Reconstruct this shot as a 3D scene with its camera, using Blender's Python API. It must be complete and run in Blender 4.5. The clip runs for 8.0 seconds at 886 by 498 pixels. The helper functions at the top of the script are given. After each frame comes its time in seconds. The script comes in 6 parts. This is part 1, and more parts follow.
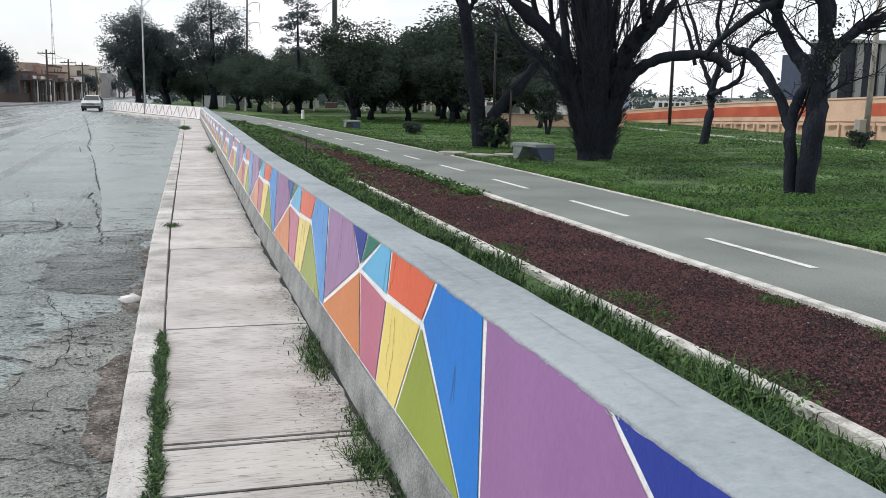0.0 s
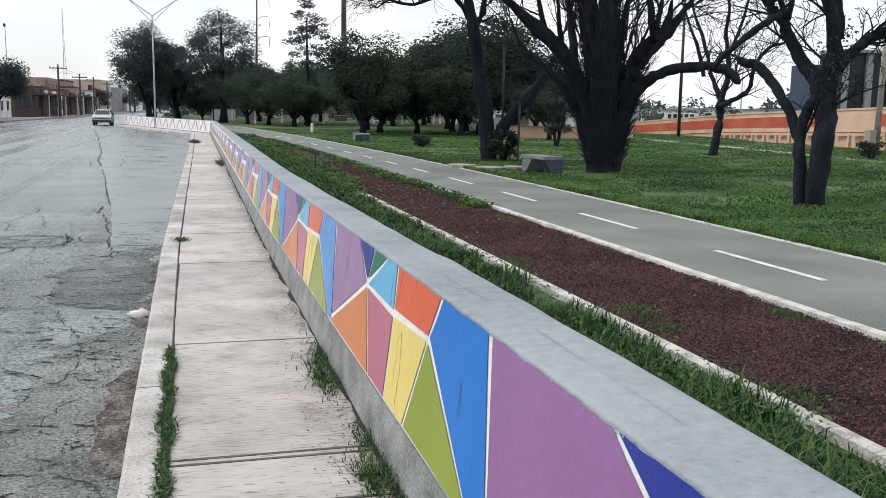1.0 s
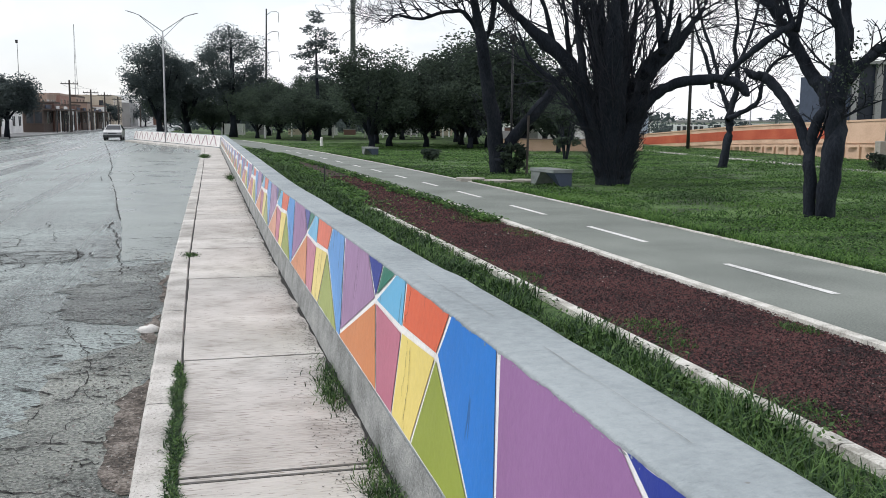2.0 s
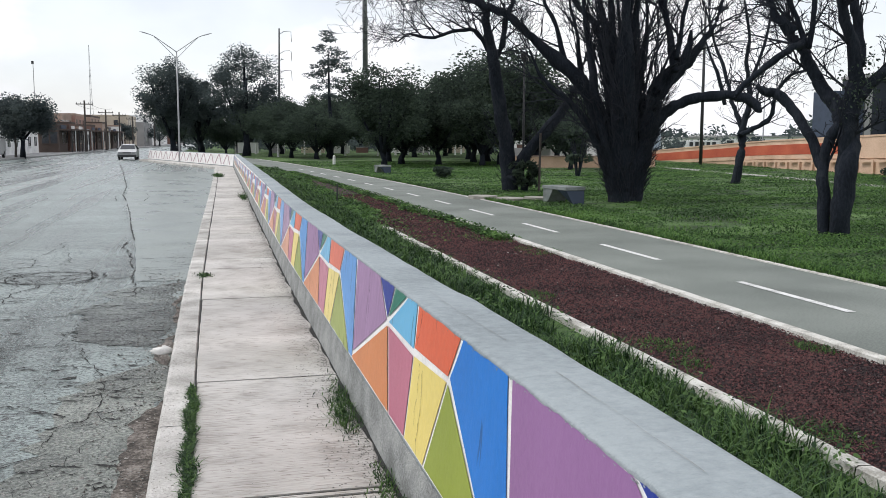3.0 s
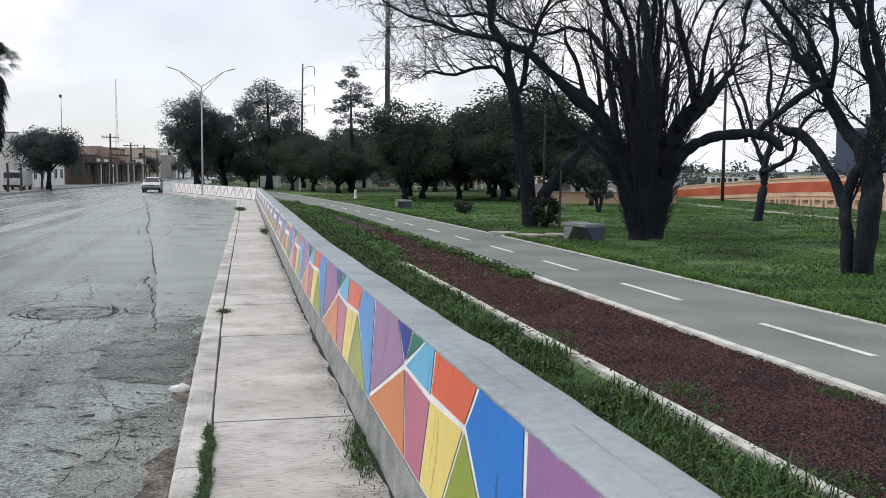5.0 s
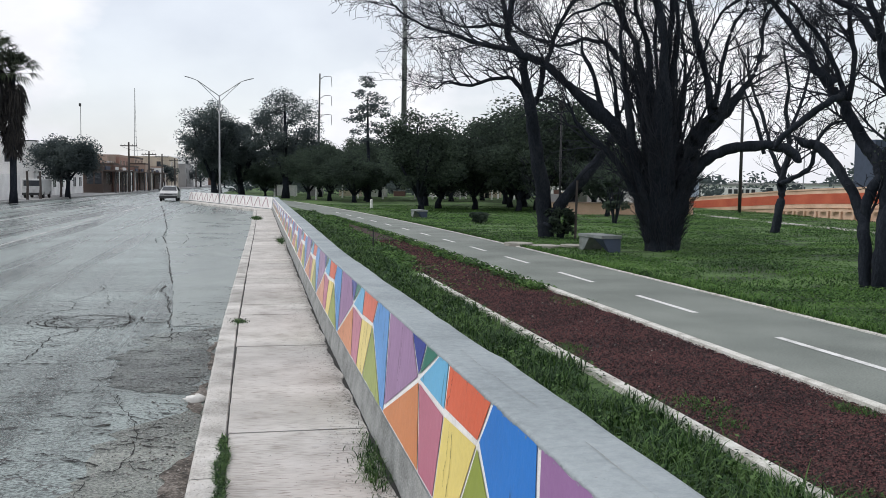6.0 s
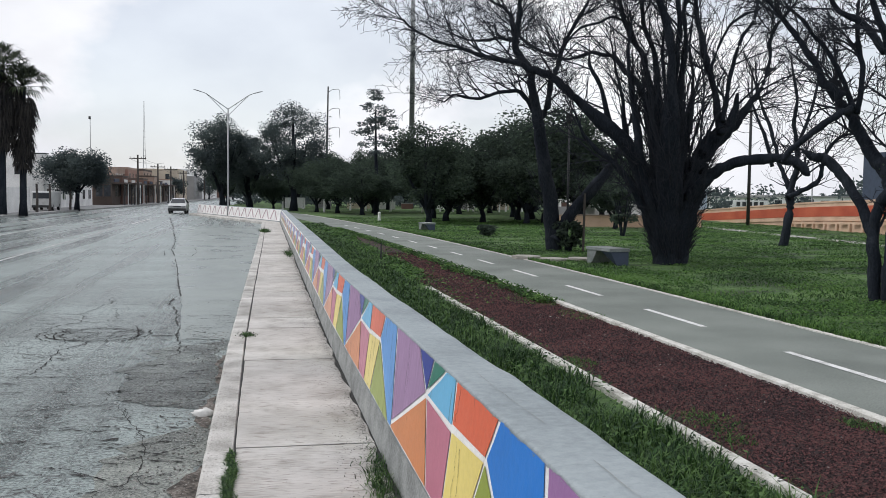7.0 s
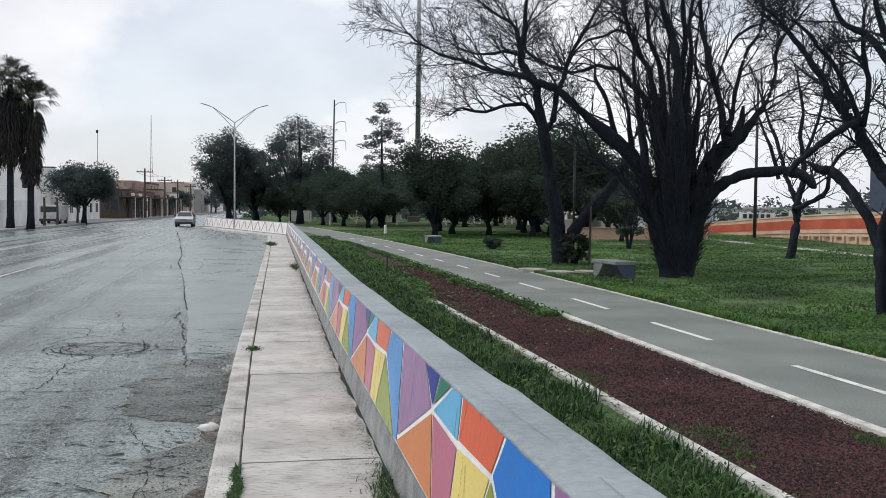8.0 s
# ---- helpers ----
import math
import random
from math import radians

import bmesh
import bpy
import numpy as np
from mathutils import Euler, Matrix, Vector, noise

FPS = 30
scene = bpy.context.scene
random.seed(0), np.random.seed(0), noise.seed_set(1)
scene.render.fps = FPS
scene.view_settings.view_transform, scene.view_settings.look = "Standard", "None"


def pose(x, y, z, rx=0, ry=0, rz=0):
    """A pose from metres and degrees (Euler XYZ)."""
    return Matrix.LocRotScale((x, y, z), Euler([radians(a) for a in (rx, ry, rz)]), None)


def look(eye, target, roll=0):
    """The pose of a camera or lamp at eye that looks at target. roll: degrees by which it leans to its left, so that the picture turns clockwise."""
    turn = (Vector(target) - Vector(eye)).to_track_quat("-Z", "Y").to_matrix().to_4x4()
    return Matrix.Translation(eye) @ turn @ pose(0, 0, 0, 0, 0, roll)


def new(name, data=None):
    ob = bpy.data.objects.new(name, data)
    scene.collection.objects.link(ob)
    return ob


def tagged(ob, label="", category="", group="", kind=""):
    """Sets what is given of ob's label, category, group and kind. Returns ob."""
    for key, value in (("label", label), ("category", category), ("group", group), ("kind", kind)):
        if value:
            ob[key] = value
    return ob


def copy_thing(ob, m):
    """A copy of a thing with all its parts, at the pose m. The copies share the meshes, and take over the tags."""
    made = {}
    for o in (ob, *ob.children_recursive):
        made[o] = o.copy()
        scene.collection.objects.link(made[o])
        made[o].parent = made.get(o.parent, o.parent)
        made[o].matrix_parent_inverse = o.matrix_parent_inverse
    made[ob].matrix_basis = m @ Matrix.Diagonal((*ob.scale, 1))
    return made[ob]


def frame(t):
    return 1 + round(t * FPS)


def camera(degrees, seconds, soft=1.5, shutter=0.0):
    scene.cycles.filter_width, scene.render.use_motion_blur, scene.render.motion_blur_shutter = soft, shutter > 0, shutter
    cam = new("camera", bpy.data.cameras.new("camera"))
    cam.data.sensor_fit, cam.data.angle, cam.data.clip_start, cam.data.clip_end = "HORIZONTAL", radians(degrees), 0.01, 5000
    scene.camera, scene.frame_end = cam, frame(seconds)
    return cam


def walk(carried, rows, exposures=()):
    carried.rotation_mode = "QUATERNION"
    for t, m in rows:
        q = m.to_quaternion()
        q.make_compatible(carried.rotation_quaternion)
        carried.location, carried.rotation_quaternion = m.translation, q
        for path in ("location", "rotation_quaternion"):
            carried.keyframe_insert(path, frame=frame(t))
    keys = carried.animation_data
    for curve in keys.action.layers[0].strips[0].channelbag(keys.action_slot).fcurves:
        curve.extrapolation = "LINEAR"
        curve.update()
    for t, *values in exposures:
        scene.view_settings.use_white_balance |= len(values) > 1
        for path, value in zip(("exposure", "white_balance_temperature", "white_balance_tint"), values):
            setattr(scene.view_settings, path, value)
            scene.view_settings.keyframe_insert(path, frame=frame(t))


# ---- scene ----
cam = camera(50.8, 8.0, soft=0.85)
PATH = [
    (0, (-1.048, 0.032, 1.752), (-0.507, 1.93, 1.429), 1.1),
    (0.5, (-1.036, 0.034, 1.765), (-0.505, 1.936, 1.452), 0.9),
    (1, (-1.034, 0.027, 1.769), (-0.512, 1.935, 1.471), 0.8),
    (1.5, (-1.03, 0.03, 1.775), (-0.516, 1.942, 1.491), 0.7),
    (3, (-1.018, 0.033, 1.814), (-0.541, 1.961, 1.579), 0.1),
    (3.5, (-1.018, 0.032, 1.83), (-0.55, 1.965, 1.619), 0.1),
    (4, (-1.009, 0.048, 1.842), (-0.548, 1.985, 1.648), 0.2),
    (4.5, (-1.004, 0.044, 1.857), (-0.553, 1.985, 1.681), 0.3),
    (6, (-0.998, 0.034, 1.897), (-0.595, 1.987, 1.754), 0.7),
    (6.5, (-0.996, 0.031, 1.909), (-0.603, 1.988, 1.78), 0.7),
    (7, (-0.999, 0.029, 1.916), (-0.612, 1.988, 1.799), 0.7),
    (7.5, (-0.998, 0.021, 1.927), (-0.619, 1.982, 1.823), 0.6),
    (8, (-0.995, 0.032, 1.929), (-0.621, 1.995, 1.839), 0.6),
]
walk(cam, [(t, look(eye, target, roll)) for t, eye, target, roll in PATH],
     [(0, 0.34, 6300, 10), (1.0, 0.32, 6300, 10), (1.5, 0.34, 6300, 10), (3.5, 0.26, 6300, 10), (6.5, 0.11, 6250, 10), (8, 0.07, 6250, 10)])

# ---- world, sun, exposure ----
SUN_AZ, SUN_EL = -62.0, 50.0
world = bpy.data.worlds.new("sky")
scene.world = world
world.use_nodes = True
wn, wl = world.node_tree.nodes, world.node_tree.links
bg = wn["Background"]
sky = wn.new("ShaderNodeTexSky")
sky.sky_type, sky.sun_disc = "NISHITA", False
sky.sun_elevation, sky.sun_rotation = radians(SUN_EL), radians(SUN_AZ)
wtc = wn.new("ShaderNodeTexCoord")
wmap = wn.new("ShaderNodeMapping")
wmap.inputs["Scale"].default_value = (1.0, 1.0, 1.7)
wl.new(wtc.outputs["Generated"], wmap.inputs["Vector"])
cn = wn.new("ShaderNodeTexNoise")
cn.inputs["Scale"].default_value, cn.inputs["Detail"].default_value, cn.inputs["Roughness"].default_value = 2.7, 8.0, 0.52
wl.new(wmap.outputs["Vector"], cn.inputs["Vector"])
cr = wn.new("ShaderNodeValToRGB")
cr.color_ramp.elements[0].position, cr.color_ramp.elements[1].position = 0.46, 0.53
cr.color_ramp.elements[0].color = (0.66, 0.66, 0.66, 1)
wl.new(cn.outputs["Fac"], cr.inputs["Fac"])
cn2 = wn.new("ShaderNodeTexNoise")
cn2.inputs["Scale"].default_value, cn2.inputs["Detail"].default_value = 4.5, 5.0
wl.new(wmap.outputs["Vector"], cn2.inputs["Vector"])
cc = wn.new("ShaderNodeValToRGB")
cc.color_ramp.elements[0].position, cc.color_ramp.elements[1].position = 0.35, 0.6
cc.color_ramp.elements[0].color, cc.color_ramp.elements[1].color = (8.15, 8.05, 8.3, 1), (10.0, 9.9, 9.9, 1)
wl.new(cn2.outputs["Fac"], cc.inputs["Fac"])
wmix = wn.new("ShaderNodeMix")
wmix.data_type = "RGBA"
wl.new(cr.outputs["Color"], wmix.inputs[0])
wl.new(sky.outputs["Color"], wmix.inputs[6])
wl.new(cc.outputs["Color"], wmix.inputs[7])
wl.new(wmix.outputs[2], bg.inputs["Color"])
bg.inputs["Strength"].default_value = 0.1

sun_data = bpy.data.lights.new("sun", "SUN")
sun_data.energy, sun_data.angle, sun_data.color = 1.45, radians(14), (1.0, 0.96, 0.9)
sun = new("sun", sun_data)
sun_dir = Vector((math.sin(radians(SUN_AZ)) * math.cos(radians(SUN_EL)), math.cos(radians(SUN_AZ)) * math.cos(radians(SUN_EL)), math.sin(radians(SUN_EL))))
sun.matrix_world = look(sun_dir * 50, (0, 0, 0))


# ---- materials ----
def material(name, stops, rough=0.85, scale=3.0, fine=60.0, bump=0.15, metal=0.0, stretch=(1, 1, 1), per_piece=0.0, per_leaf=0.0, spec=0.5, rough_var=0.0, bump_scale=0.02, weight=0.45, cracks=0.0, specks=None, tight=0.12, fine_stretch=None, lumps=0.0, crack_w=0.011, thin=0.0, bands=0.0):
    """A surface with colour over two noise scales, fine relief and optional change from piece to piece."""
    m = bpy.data.materials.new(name)
    m.use_nodes = True
    n, l = m.node_tree.nodes, m.node_tree.links
    p = n["Principled BSDF"]
    geo = n.new("ShaderNodeNewGeometry")
    mp = n.new("ShaderNodeMapping")
    mp.inputs["Scale"].default_value = stretch
    l.new(geo.outputs["Position"], mp.inputs["Vector"])
    a, b = n.new("ShaderNodeTexNoise"), n.new("ShaderNodeTexNoise")
    a.inputs["Scale"].default_value, a.inputs["Detail"].default_value = scale, 6.0
    b.inputs["Scale"].default_value, b.inputs["Detail"].default_value, b.inputs["Roughness"].default_value = fine, 5.0, 0.6
    l.new(mp.outputs["Vector"], a.inputs["Vector"])
    mp2 = n.new("ShaderNodeMapping")
    mp2.inputs["Scale"].default_value = fine_stretch or stretch
    l.new(geo.outputs["Position"], mp2.inputs["Vector"])
    l.new(mp2.outputs["Vector"], b.inputs["Vector"])
    mx = n.new("ShaderNodeMath")
    mx.operation = "MULTIPLY_ADD"
    mx.inputs[1].default_value = weight
    l.new(b.outputs["Fac"], mx.inputs[0])
    sc = n.new("ShaderNodeMath")
    sc.operation = "MULTIPLY"
    sc.inputs[1].default_value = 1 - weight
    l.new(a.outputs["Fac"], sc.inputs[0])
    l.new(sc.outputs[0], mx.inputs[2])
    fac = mx.outputs[0]
    for amount, node, out in ((per_piece, "ShaderNodeObjectInfo", "Random"), (per_leaf, "ShaderNodeNewGeometry", "Random Per Island")):
        if amount:
            src = n.new(node)
            v = n.new("ShaderNodeMath")
            v.operation = "MULTIPLY_ADD"
            v.inputs[1].default_value = amount
            l.new(src.outputs[out], v.inputs[0])
            l.new(fac, v.inputs[2])
            w = n.new("ShaderNodeMath")
            w.operation = "SUBTRACT"
            w.inputs[1].default_value = amount / 2
            l.new(v.outputs[0], w.inputs[0])
            fac = w.outputs[0]
    ramp = n.new("ShaderNodeValToRGB")
    els = ramp.color_ramp.elements
    while len(els) < len(stops):
        els.new(0.5)
    for i, c in enumerate(stops):
        els[i].position = 0.5 - tight + 2 * tight * i / max(1, len(stops) - 1)
        els[i].color = (*c, 1)
    l.new(fac, ramp.inputs["Fac"])
    colour = ramp.outputs["Color"]
    if bands:
        # broad uneven patches, darker and lighter, wider than long
        bm_ = n.new("ShaderNodeMapping")
        bm_.inputs["Scale"].default_value = (0.16, 0.55, 1)
        l.new(geo.outputs["Position"], bm_.inputs["Vector"])
        bn = n.new("ShaderNodeTexNoise")
        bn.inputs["Scale"].default_value, bn.inputs["Detail"].default_value, bn.inputs["Roughness"].default_value = 1.0, 6.0, 0.62
        l.new(bm_.outputs["Vector"], bn.inputs["Vector"])
        br = n.new("ShaderNodeMapRange")
        br.inputs["From Min"].default_value, br.inputs["From Max"].default_value = 0.38, 0.60
        br.inputs["To Min"].default_value, br.inputs["To Max"].default_value = 1 - bands, 1 + bands * 0.45
        l.new(bn.outputs["Fac"], br.inputs["Value"])
        bx = n.new("ShaderNodeVectorMath")
        bx.operation = "SCALE"
        l.new(colour, bx.inputs[0])
        l.new(br.outputs["Result"], bx.inputs["Scale"])
        colour = bx.outputs[0]
    if cracks:
        # a net of hairline cracks, gathered in patches
        warp = n.new("ShaderNodeTexNoise")
        warp.inputs["Scale"].default_value, warp.inputs["Detail"].default_value = cracks * 1.5, 4.0
        l.new(geo.outputs["Position"], warp.inputs["Vector"])
        add = n.new("ShaderNodeVectorMath")
        add.operation = "MULTIPLY_ADD"
        add.inputs[1].default_value = (0.6, 0.6, 0.0)
        l.new(warp.outputs["Color"], add.inputs[0])
        l.new(geo.outputs["Position"], add.inputs[2])
        vor = n.new("ShaderNodeTexVoronoi")
        vor.feature = "DISTANCE_TO_EDGE"
        vor.inputs["Scale"].default_value = cracks
        l.new(add.outputs[0], vor.inputs["Vector"])
        where = n.new("ShaderNodeTexNoise")
        where.inputs["Scale"].default_value, where.inputs["Detail"].default_value = 0.55, 3.0
        l.new(geo.outputs["Position"], where.inputs["Vector"])
        edge = n.new("ShaderNodeMapRange")
        edge.inputs["From Min"].default_value, edge.inputs["From Max"].default_value = 0.47, 0.62
        edge.inputs["To Min"].default_value, edge.inputs["To Max"].default_value = 0.0, crack_w
        l.new(where.outputs["Fac"], edge.inputs["Value"])
        less = n.new("ShaderNodeMath")
        less.operation = "LESS_THAN"
        l.new(vor.outputs["Distance"], less.inputs[0])
        l.new(edge.outputs["Result"], less.inputs[1])
        dark = n.new("ShaderNodeMix")
        dark.data_type = "RGBA"
        dark.inputs[7].default_value = (0.022, 0.022, 0.021, 1)
        l.new(less.outputs[0], dark.inputs[0])
        l.new(colour, dark.inputs[6])
        colour = dark.outputs[2]
    if specks:
        # small spots of another colour: (scale, threshold, colour)
        sp = n.new("ShaderNodeTexNoise")
        sp.inputs["Scale"].default_value, sp.inputs["Detail"].default_value = specks[0], 2.0
        mp3 = n.new("ShaderNodeMapping")
        mp3.inputs["Scale"].default_value = specks[3] if len(specks) > 3 else (1, 1, 1)
        l.new(geo.outputs["Position"], mp3.inputs["Vector"])
        l.new(mp3.outputs["Vector"], sp.inputs["Vector"])
        over = n.new("ShaderNodeMapRange")
        over.inputs["From Min"].default_value, over.inputs["From Max"].default_value = specks[1], specks[1] + 0.03
        l.new(sp.outputs["Fac"], over.inputs["Value"])
        dots = n.new("ShaderNodeMix")
        dots.data_type = "RGBA"
        dots.inputs[7].default_value = (*specks[2], 1)
        l.new(over.outputs["Result"], dots.inputs[0])
        l.new(colour, dots.inputs[6])
        colour = dots.outputs[2]
    l.new(colour, p.inputs["Base Color"])
    p.inputs["Roughness"].default_value, p.inputs["Metallic"].default_value = rough, metal
    p.inputs["Specular IOR Level"].default_value = spec
    if rough_var:
        rv = n.new("ShaderNodeMapRange")
        rv.inputs["From Min"].default_value, rv.inputs["From Max"].default_value = 0.35, 0.65
        rv.inputs["To Min"].default_value, rv.inputs["To Max"].default_value = rough - rough_var, rough + rough_var
        l.new(a.outputs["Fac"], rv.inputs["Value"])
        l.new(rv.outputs["Result"], p.inputs["Roughness"])
    if bump:
        bp = n.new("ShaderNodeBump")
        bp.inputs["Strength"].default_value, bp.inputs["Distance"].default_value = bump, bump_scale
        l.new(b.outputs["Fac"], bp.inputs["Height"])
        if lumps:
            # broad uneven relief under the grain
            lump = n.new("ShaderNodeTexNoise")
            lump.inputs["Scale"].default_value, lump.inputs["Detail"].default_value, lump.inputs["Roughness"].default_value = 7.0, 6.0, 0.7
            mp4 = n.new("ShaderNodeMapping")
            mp4.inputs["Scale"].default_value = (0.7, 1.5, 1)
            l.new(geo.outputs["Position"], mp4.inputs["Vector"])
            l.new(mp4.outputs["Vector"], lump.inputs["Vector"])
            bp2 = n.new("ShaderNodeBump")
            bp2.inputs["Strength"].default_value, bp2.inputs["Distance"].default_value = 1.0, lumps
            l.new(lump.outputs["Fac"], bp2.inputs["Height"])
            l.new(bp2.outputs["Normal"], bp.inputs["Normal"])
        l.new(bp.outputs["Normal"], p.inputs["Normal"])
    if thin:
        # leaves let part of the light through
        tr = n.new("ShaderNodeBsdfTranslucent")
        l.new(colour, tr.inputs["Color"])
        both = n.new("ShaderNodeMixShader")
        both.inputs[0].default_value = thin
        l.new(p.outputs[0], both.inputs[1])
        l.new(tr.outputs[0], both.inputs[2])
        l.new(both.outputs[0], n["Material Output"].inputs["Surface"])
    return m


def shade(c, k):
    return tuple(v * k for v in c)


def plain(name, c, rough=0.8, **kw):
    return material(name, [shade(c, 0.82), c, shade(c, 1.12)], rough, **kw)


M = {}
M["asphalt"] = material("wet_asphalt", [(0.040, 0.054, 0.052), (0.156, 0.194, 0.187), (0.298, 0.352, 0.340)], 0.28, 0.9, 38, 0.9, weight=0.64, tight=0.065, spec=0.5, stretch=(1.3, 0.045, 1), rough_var=0.11, bump_scale=0.012, lumps=0.028, cracks=1.5, crack_w=0.010, fine_stretch=(1, 1, 1), bands=0.26, specks=(24, 0.605, (0.05, 0.057, 0.058), (0.55, 1.7, 1)))
M["patch"] = material("smooth_asphalt_patch", [(0.112, 0.136, 0.129), (0.172, 0.202, 0.190), (0.226, 0.258, 0.243)], 0.33, 0.7, 60, 0.4, rough_var=0.08, bump_scale=0.008)
M["dark_patch"] = material("old_dark_asphalt", [(0.030, 0.039, 0.035), (0.142, 0.168, 0.157), (0.32, 0.355, 0.33)], 0.36, 2.2, 34, 1.0, weight=0.66, tight=0.075, bump_scale=0.03, lumps=0.10, cracks=3.0, crack_w=0.02, bands=0.3, specks=(30, 0.60, (0.03, 0.034, 0.032)))
M["rough_patch"] = material("worn_gutter_asphalt", [(0.078, 0.090, 0.078), (0.255, 0.280, 0.250), (0.49, 0.515, 0.465)], 0.38, 1.6, 40, 1.0, weight=0.62, tight=0.10, bump_scale=0.02, lumps=0.12, cracks=5.0, crack_w=0.016, bands=0.16, specks=(45, 0.62, (0.40, 0.39, 0.37)))
M["dirt"] = material("gutter_dirt", [(0.028, 0.024, 0.02), (0.115, 0.098, 0.085), (0.28, 0.25, 0.225)], 0.95, 5, 40, 1.0, weight=0.5, tight=0.12, bump_scale=0.03)
M["crack"] = material("crack_dark", [(0.012, 0.012, 0.012), (0.03, 0.03, 0.028)], 0.9, 8, 60, 0.3)
M["walk"] = material("broomed_concrete", [(0.27, 0.252, 0.23), (0.475, 0.456, 0.432), (0.565, 0.547, 0.522)], 0.85, 2.2, 44, 0.8, weight=0.5, fine_stretch=(0.16, 1.4, 1), per_piece=0.04, bump_scale=0.008, lumps=0.008, specks=(26, 0.62, (0.24, 0.217, 0.195), (0.26, 2.4, 1)), tight=0.17, bands=0.17)
M["kerb"] = material("worn_kerb_concrete", [(0.28, 0.27, 0.25), (0.47, 0.455, 0.43), (0.60, 0.585, 0.56)], 0.9, 3, 60, 0.8, per_piece=0.08, bump_scale=0.012, specks=(55, 0.64, (0.20, 0.19, 0.17)), bands=0.2)
M["wall"] = material("grey_painted_concrete", [(0.212, 0.243, 0.258), (0.270, 0.307, 0.324), (0.318, 0.356, 0.373)], 0.75, 1.4, 24, 0.5, weight=0.4, bump_scale=0.008, lumps=0.025, specks=(17, 0.735, (0.20, 0.205, 0.205)))
M["wall_base"] = material("bare_concrete_footing", [(0.15, 0.155, 0.15), (0.25, 0.26, 0.255), (0.34, 0.345, 0.335)], 0.9, 4, 50, 0.6)
M["line"] = plain("white_mural_line", (0.78, 0.77, 0.76), 0.6, bump=0.1)
M["white_kerb"] = material("white_painted_kerb", [(0.30, 0.29, 0.26), (0.55, 0.54, 0.50), (0.68, 0.67, 0.64)], 0.9, 5, 60, 0.6)
M["cycle"] = material("cycle_path_concrete", [(0.100, 0.115, 0.103), (0.158, 0.177, 0.160), (0.210, 0.231, 0.209)], 0.8, 0.6, 50, 0.6, weight=0.55, bump_scale=0.008, specks=(40, 0.68, (0.12, 0.12, 0.115)))
M["marking"] = material("white_road_marking", [(0.42, 0.42, 0.41), (0.66, 0.66, 0.65), (0.74, 0.74, 0.73)], 0.7, 6, 60, 0.2)
M["faint_marking"] = material("worn_lane_marking", [(0.20, 0.205, 0.205), (0.44, 0.445, 0.44), (0.66, 0.66, 0.65)], 0.6, 3, 40, 0.2)
M["mulch"] = material("red_volcanic_gravel", [(0.010, 0.006, 0.007), (0.034, 0.014, 0.014), (0.07, 0.033, 0.028)], 0.95, 2.0, 45, 1.0, bump_scale=0.04)
M["chip"] = material("volcanic_chip", [(0.009, 0.004, 0.006), (0.042, 0.013, 0.016), (0.125, 0.052, 0.050)], 0.95, 1.2, 40, 0.4, per_leaf=0.6)
M["grit"] = material("road_grit", [(0.012, 0.013, 0.013), (0.09, 0.095, 0.092), (0.30, 0.31, 0.30)], 0.9, 3, 40, 0, per_leaf=0.9)
M["soot"] = material("dark_crumbs", [(0.02, 0.019, 0.017), (0.08, 0.075, 0.068)], 0.95, 3, 40, 0, per_leaf=0.5)
M["pebble"] = material("pale_pebble", [(0.09, 0.085, 0.078), (0.32, 0.30, 0.28)], 0.9, 5, 50, 0.3, per_leaf=0.5)
M["soil"] = material("grassy_soil", [(0.026, 0.042, 0.017), (0.052, 0.104, 0.028), (0.100, 0.180, 0.044)], 0.95, 0.5, 14, 0.8, bump_scale=0.05, tight=0.075, weight=0.35, stretch=(0.7, 1.6, 1))
M["blade"] = material("grass_blade", [(0.012, 0.036, 0.011), (0.031, 0.078, 0.020), (0.084, 0.155, 0.043)], 0.7, 0.8, 9, 0, per_leaf=0.5, spec=0.3, thin=0.2)
M["ground_leaf"] = material("lawn_weed_leaf", [(0.024, 0.052, 0.018), (0.054, 0.120, 0.032), (0.120, 0.225, 0.056)], 0.75, 0.5, 3, 0, per_leaf=0.26, weight=0.3, tight=0.12, spec=0.25, thin=0.35, stretch=(0.7, 1.5, 1))
M["bark"] = material("dark_bark", [(0.010, 0.0128, 0.0185), (0.017, 0.0212, 0.0295), (0.030, 0.035, 0.045)], 0.95, 3, 25, 0.9, stretch=(1, 1, 0.4), bump_scale=0.03, spec=0.15)
M["twig"] = plain("dark_twig", (0.026, 0.029, 0.037), 0.95, bump=0, spec=0.1)
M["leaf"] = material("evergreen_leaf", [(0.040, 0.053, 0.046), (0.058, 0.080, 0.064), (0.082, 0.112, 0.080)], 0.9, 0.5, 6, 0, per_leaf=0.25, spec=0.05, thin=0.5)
# paler, bluer copy of the evergreen leaf: distance haze mixed into its colour
M["far_leaf"] = material("hazed_distant_leaf", [(0.064, 0.080, 0.086), (0.086, 0.107, 0.111), (0.112, 0.138, 0.132)], 0.95, 0.4, 5, 0, per_leaf=0.2, spec=0.02, thin=0.5)
M["palm"] = material("palm_frond", [(0.024, 0.031, 0.024), (0.042, 0.056, 0.036), (0.066, 0.082, 0.05)], 0.85, 1, 8, 0, per_leaf=0.4, spec=0.1, thin=0.3)
M["dead"] = material("dead_frond", [(0.030, 0.030, 0.032), (0.056, 0.053, 0.050)], 0.95, 1, 8, 0, per_leaf=0.4, spec=0.05, thin=0.2)
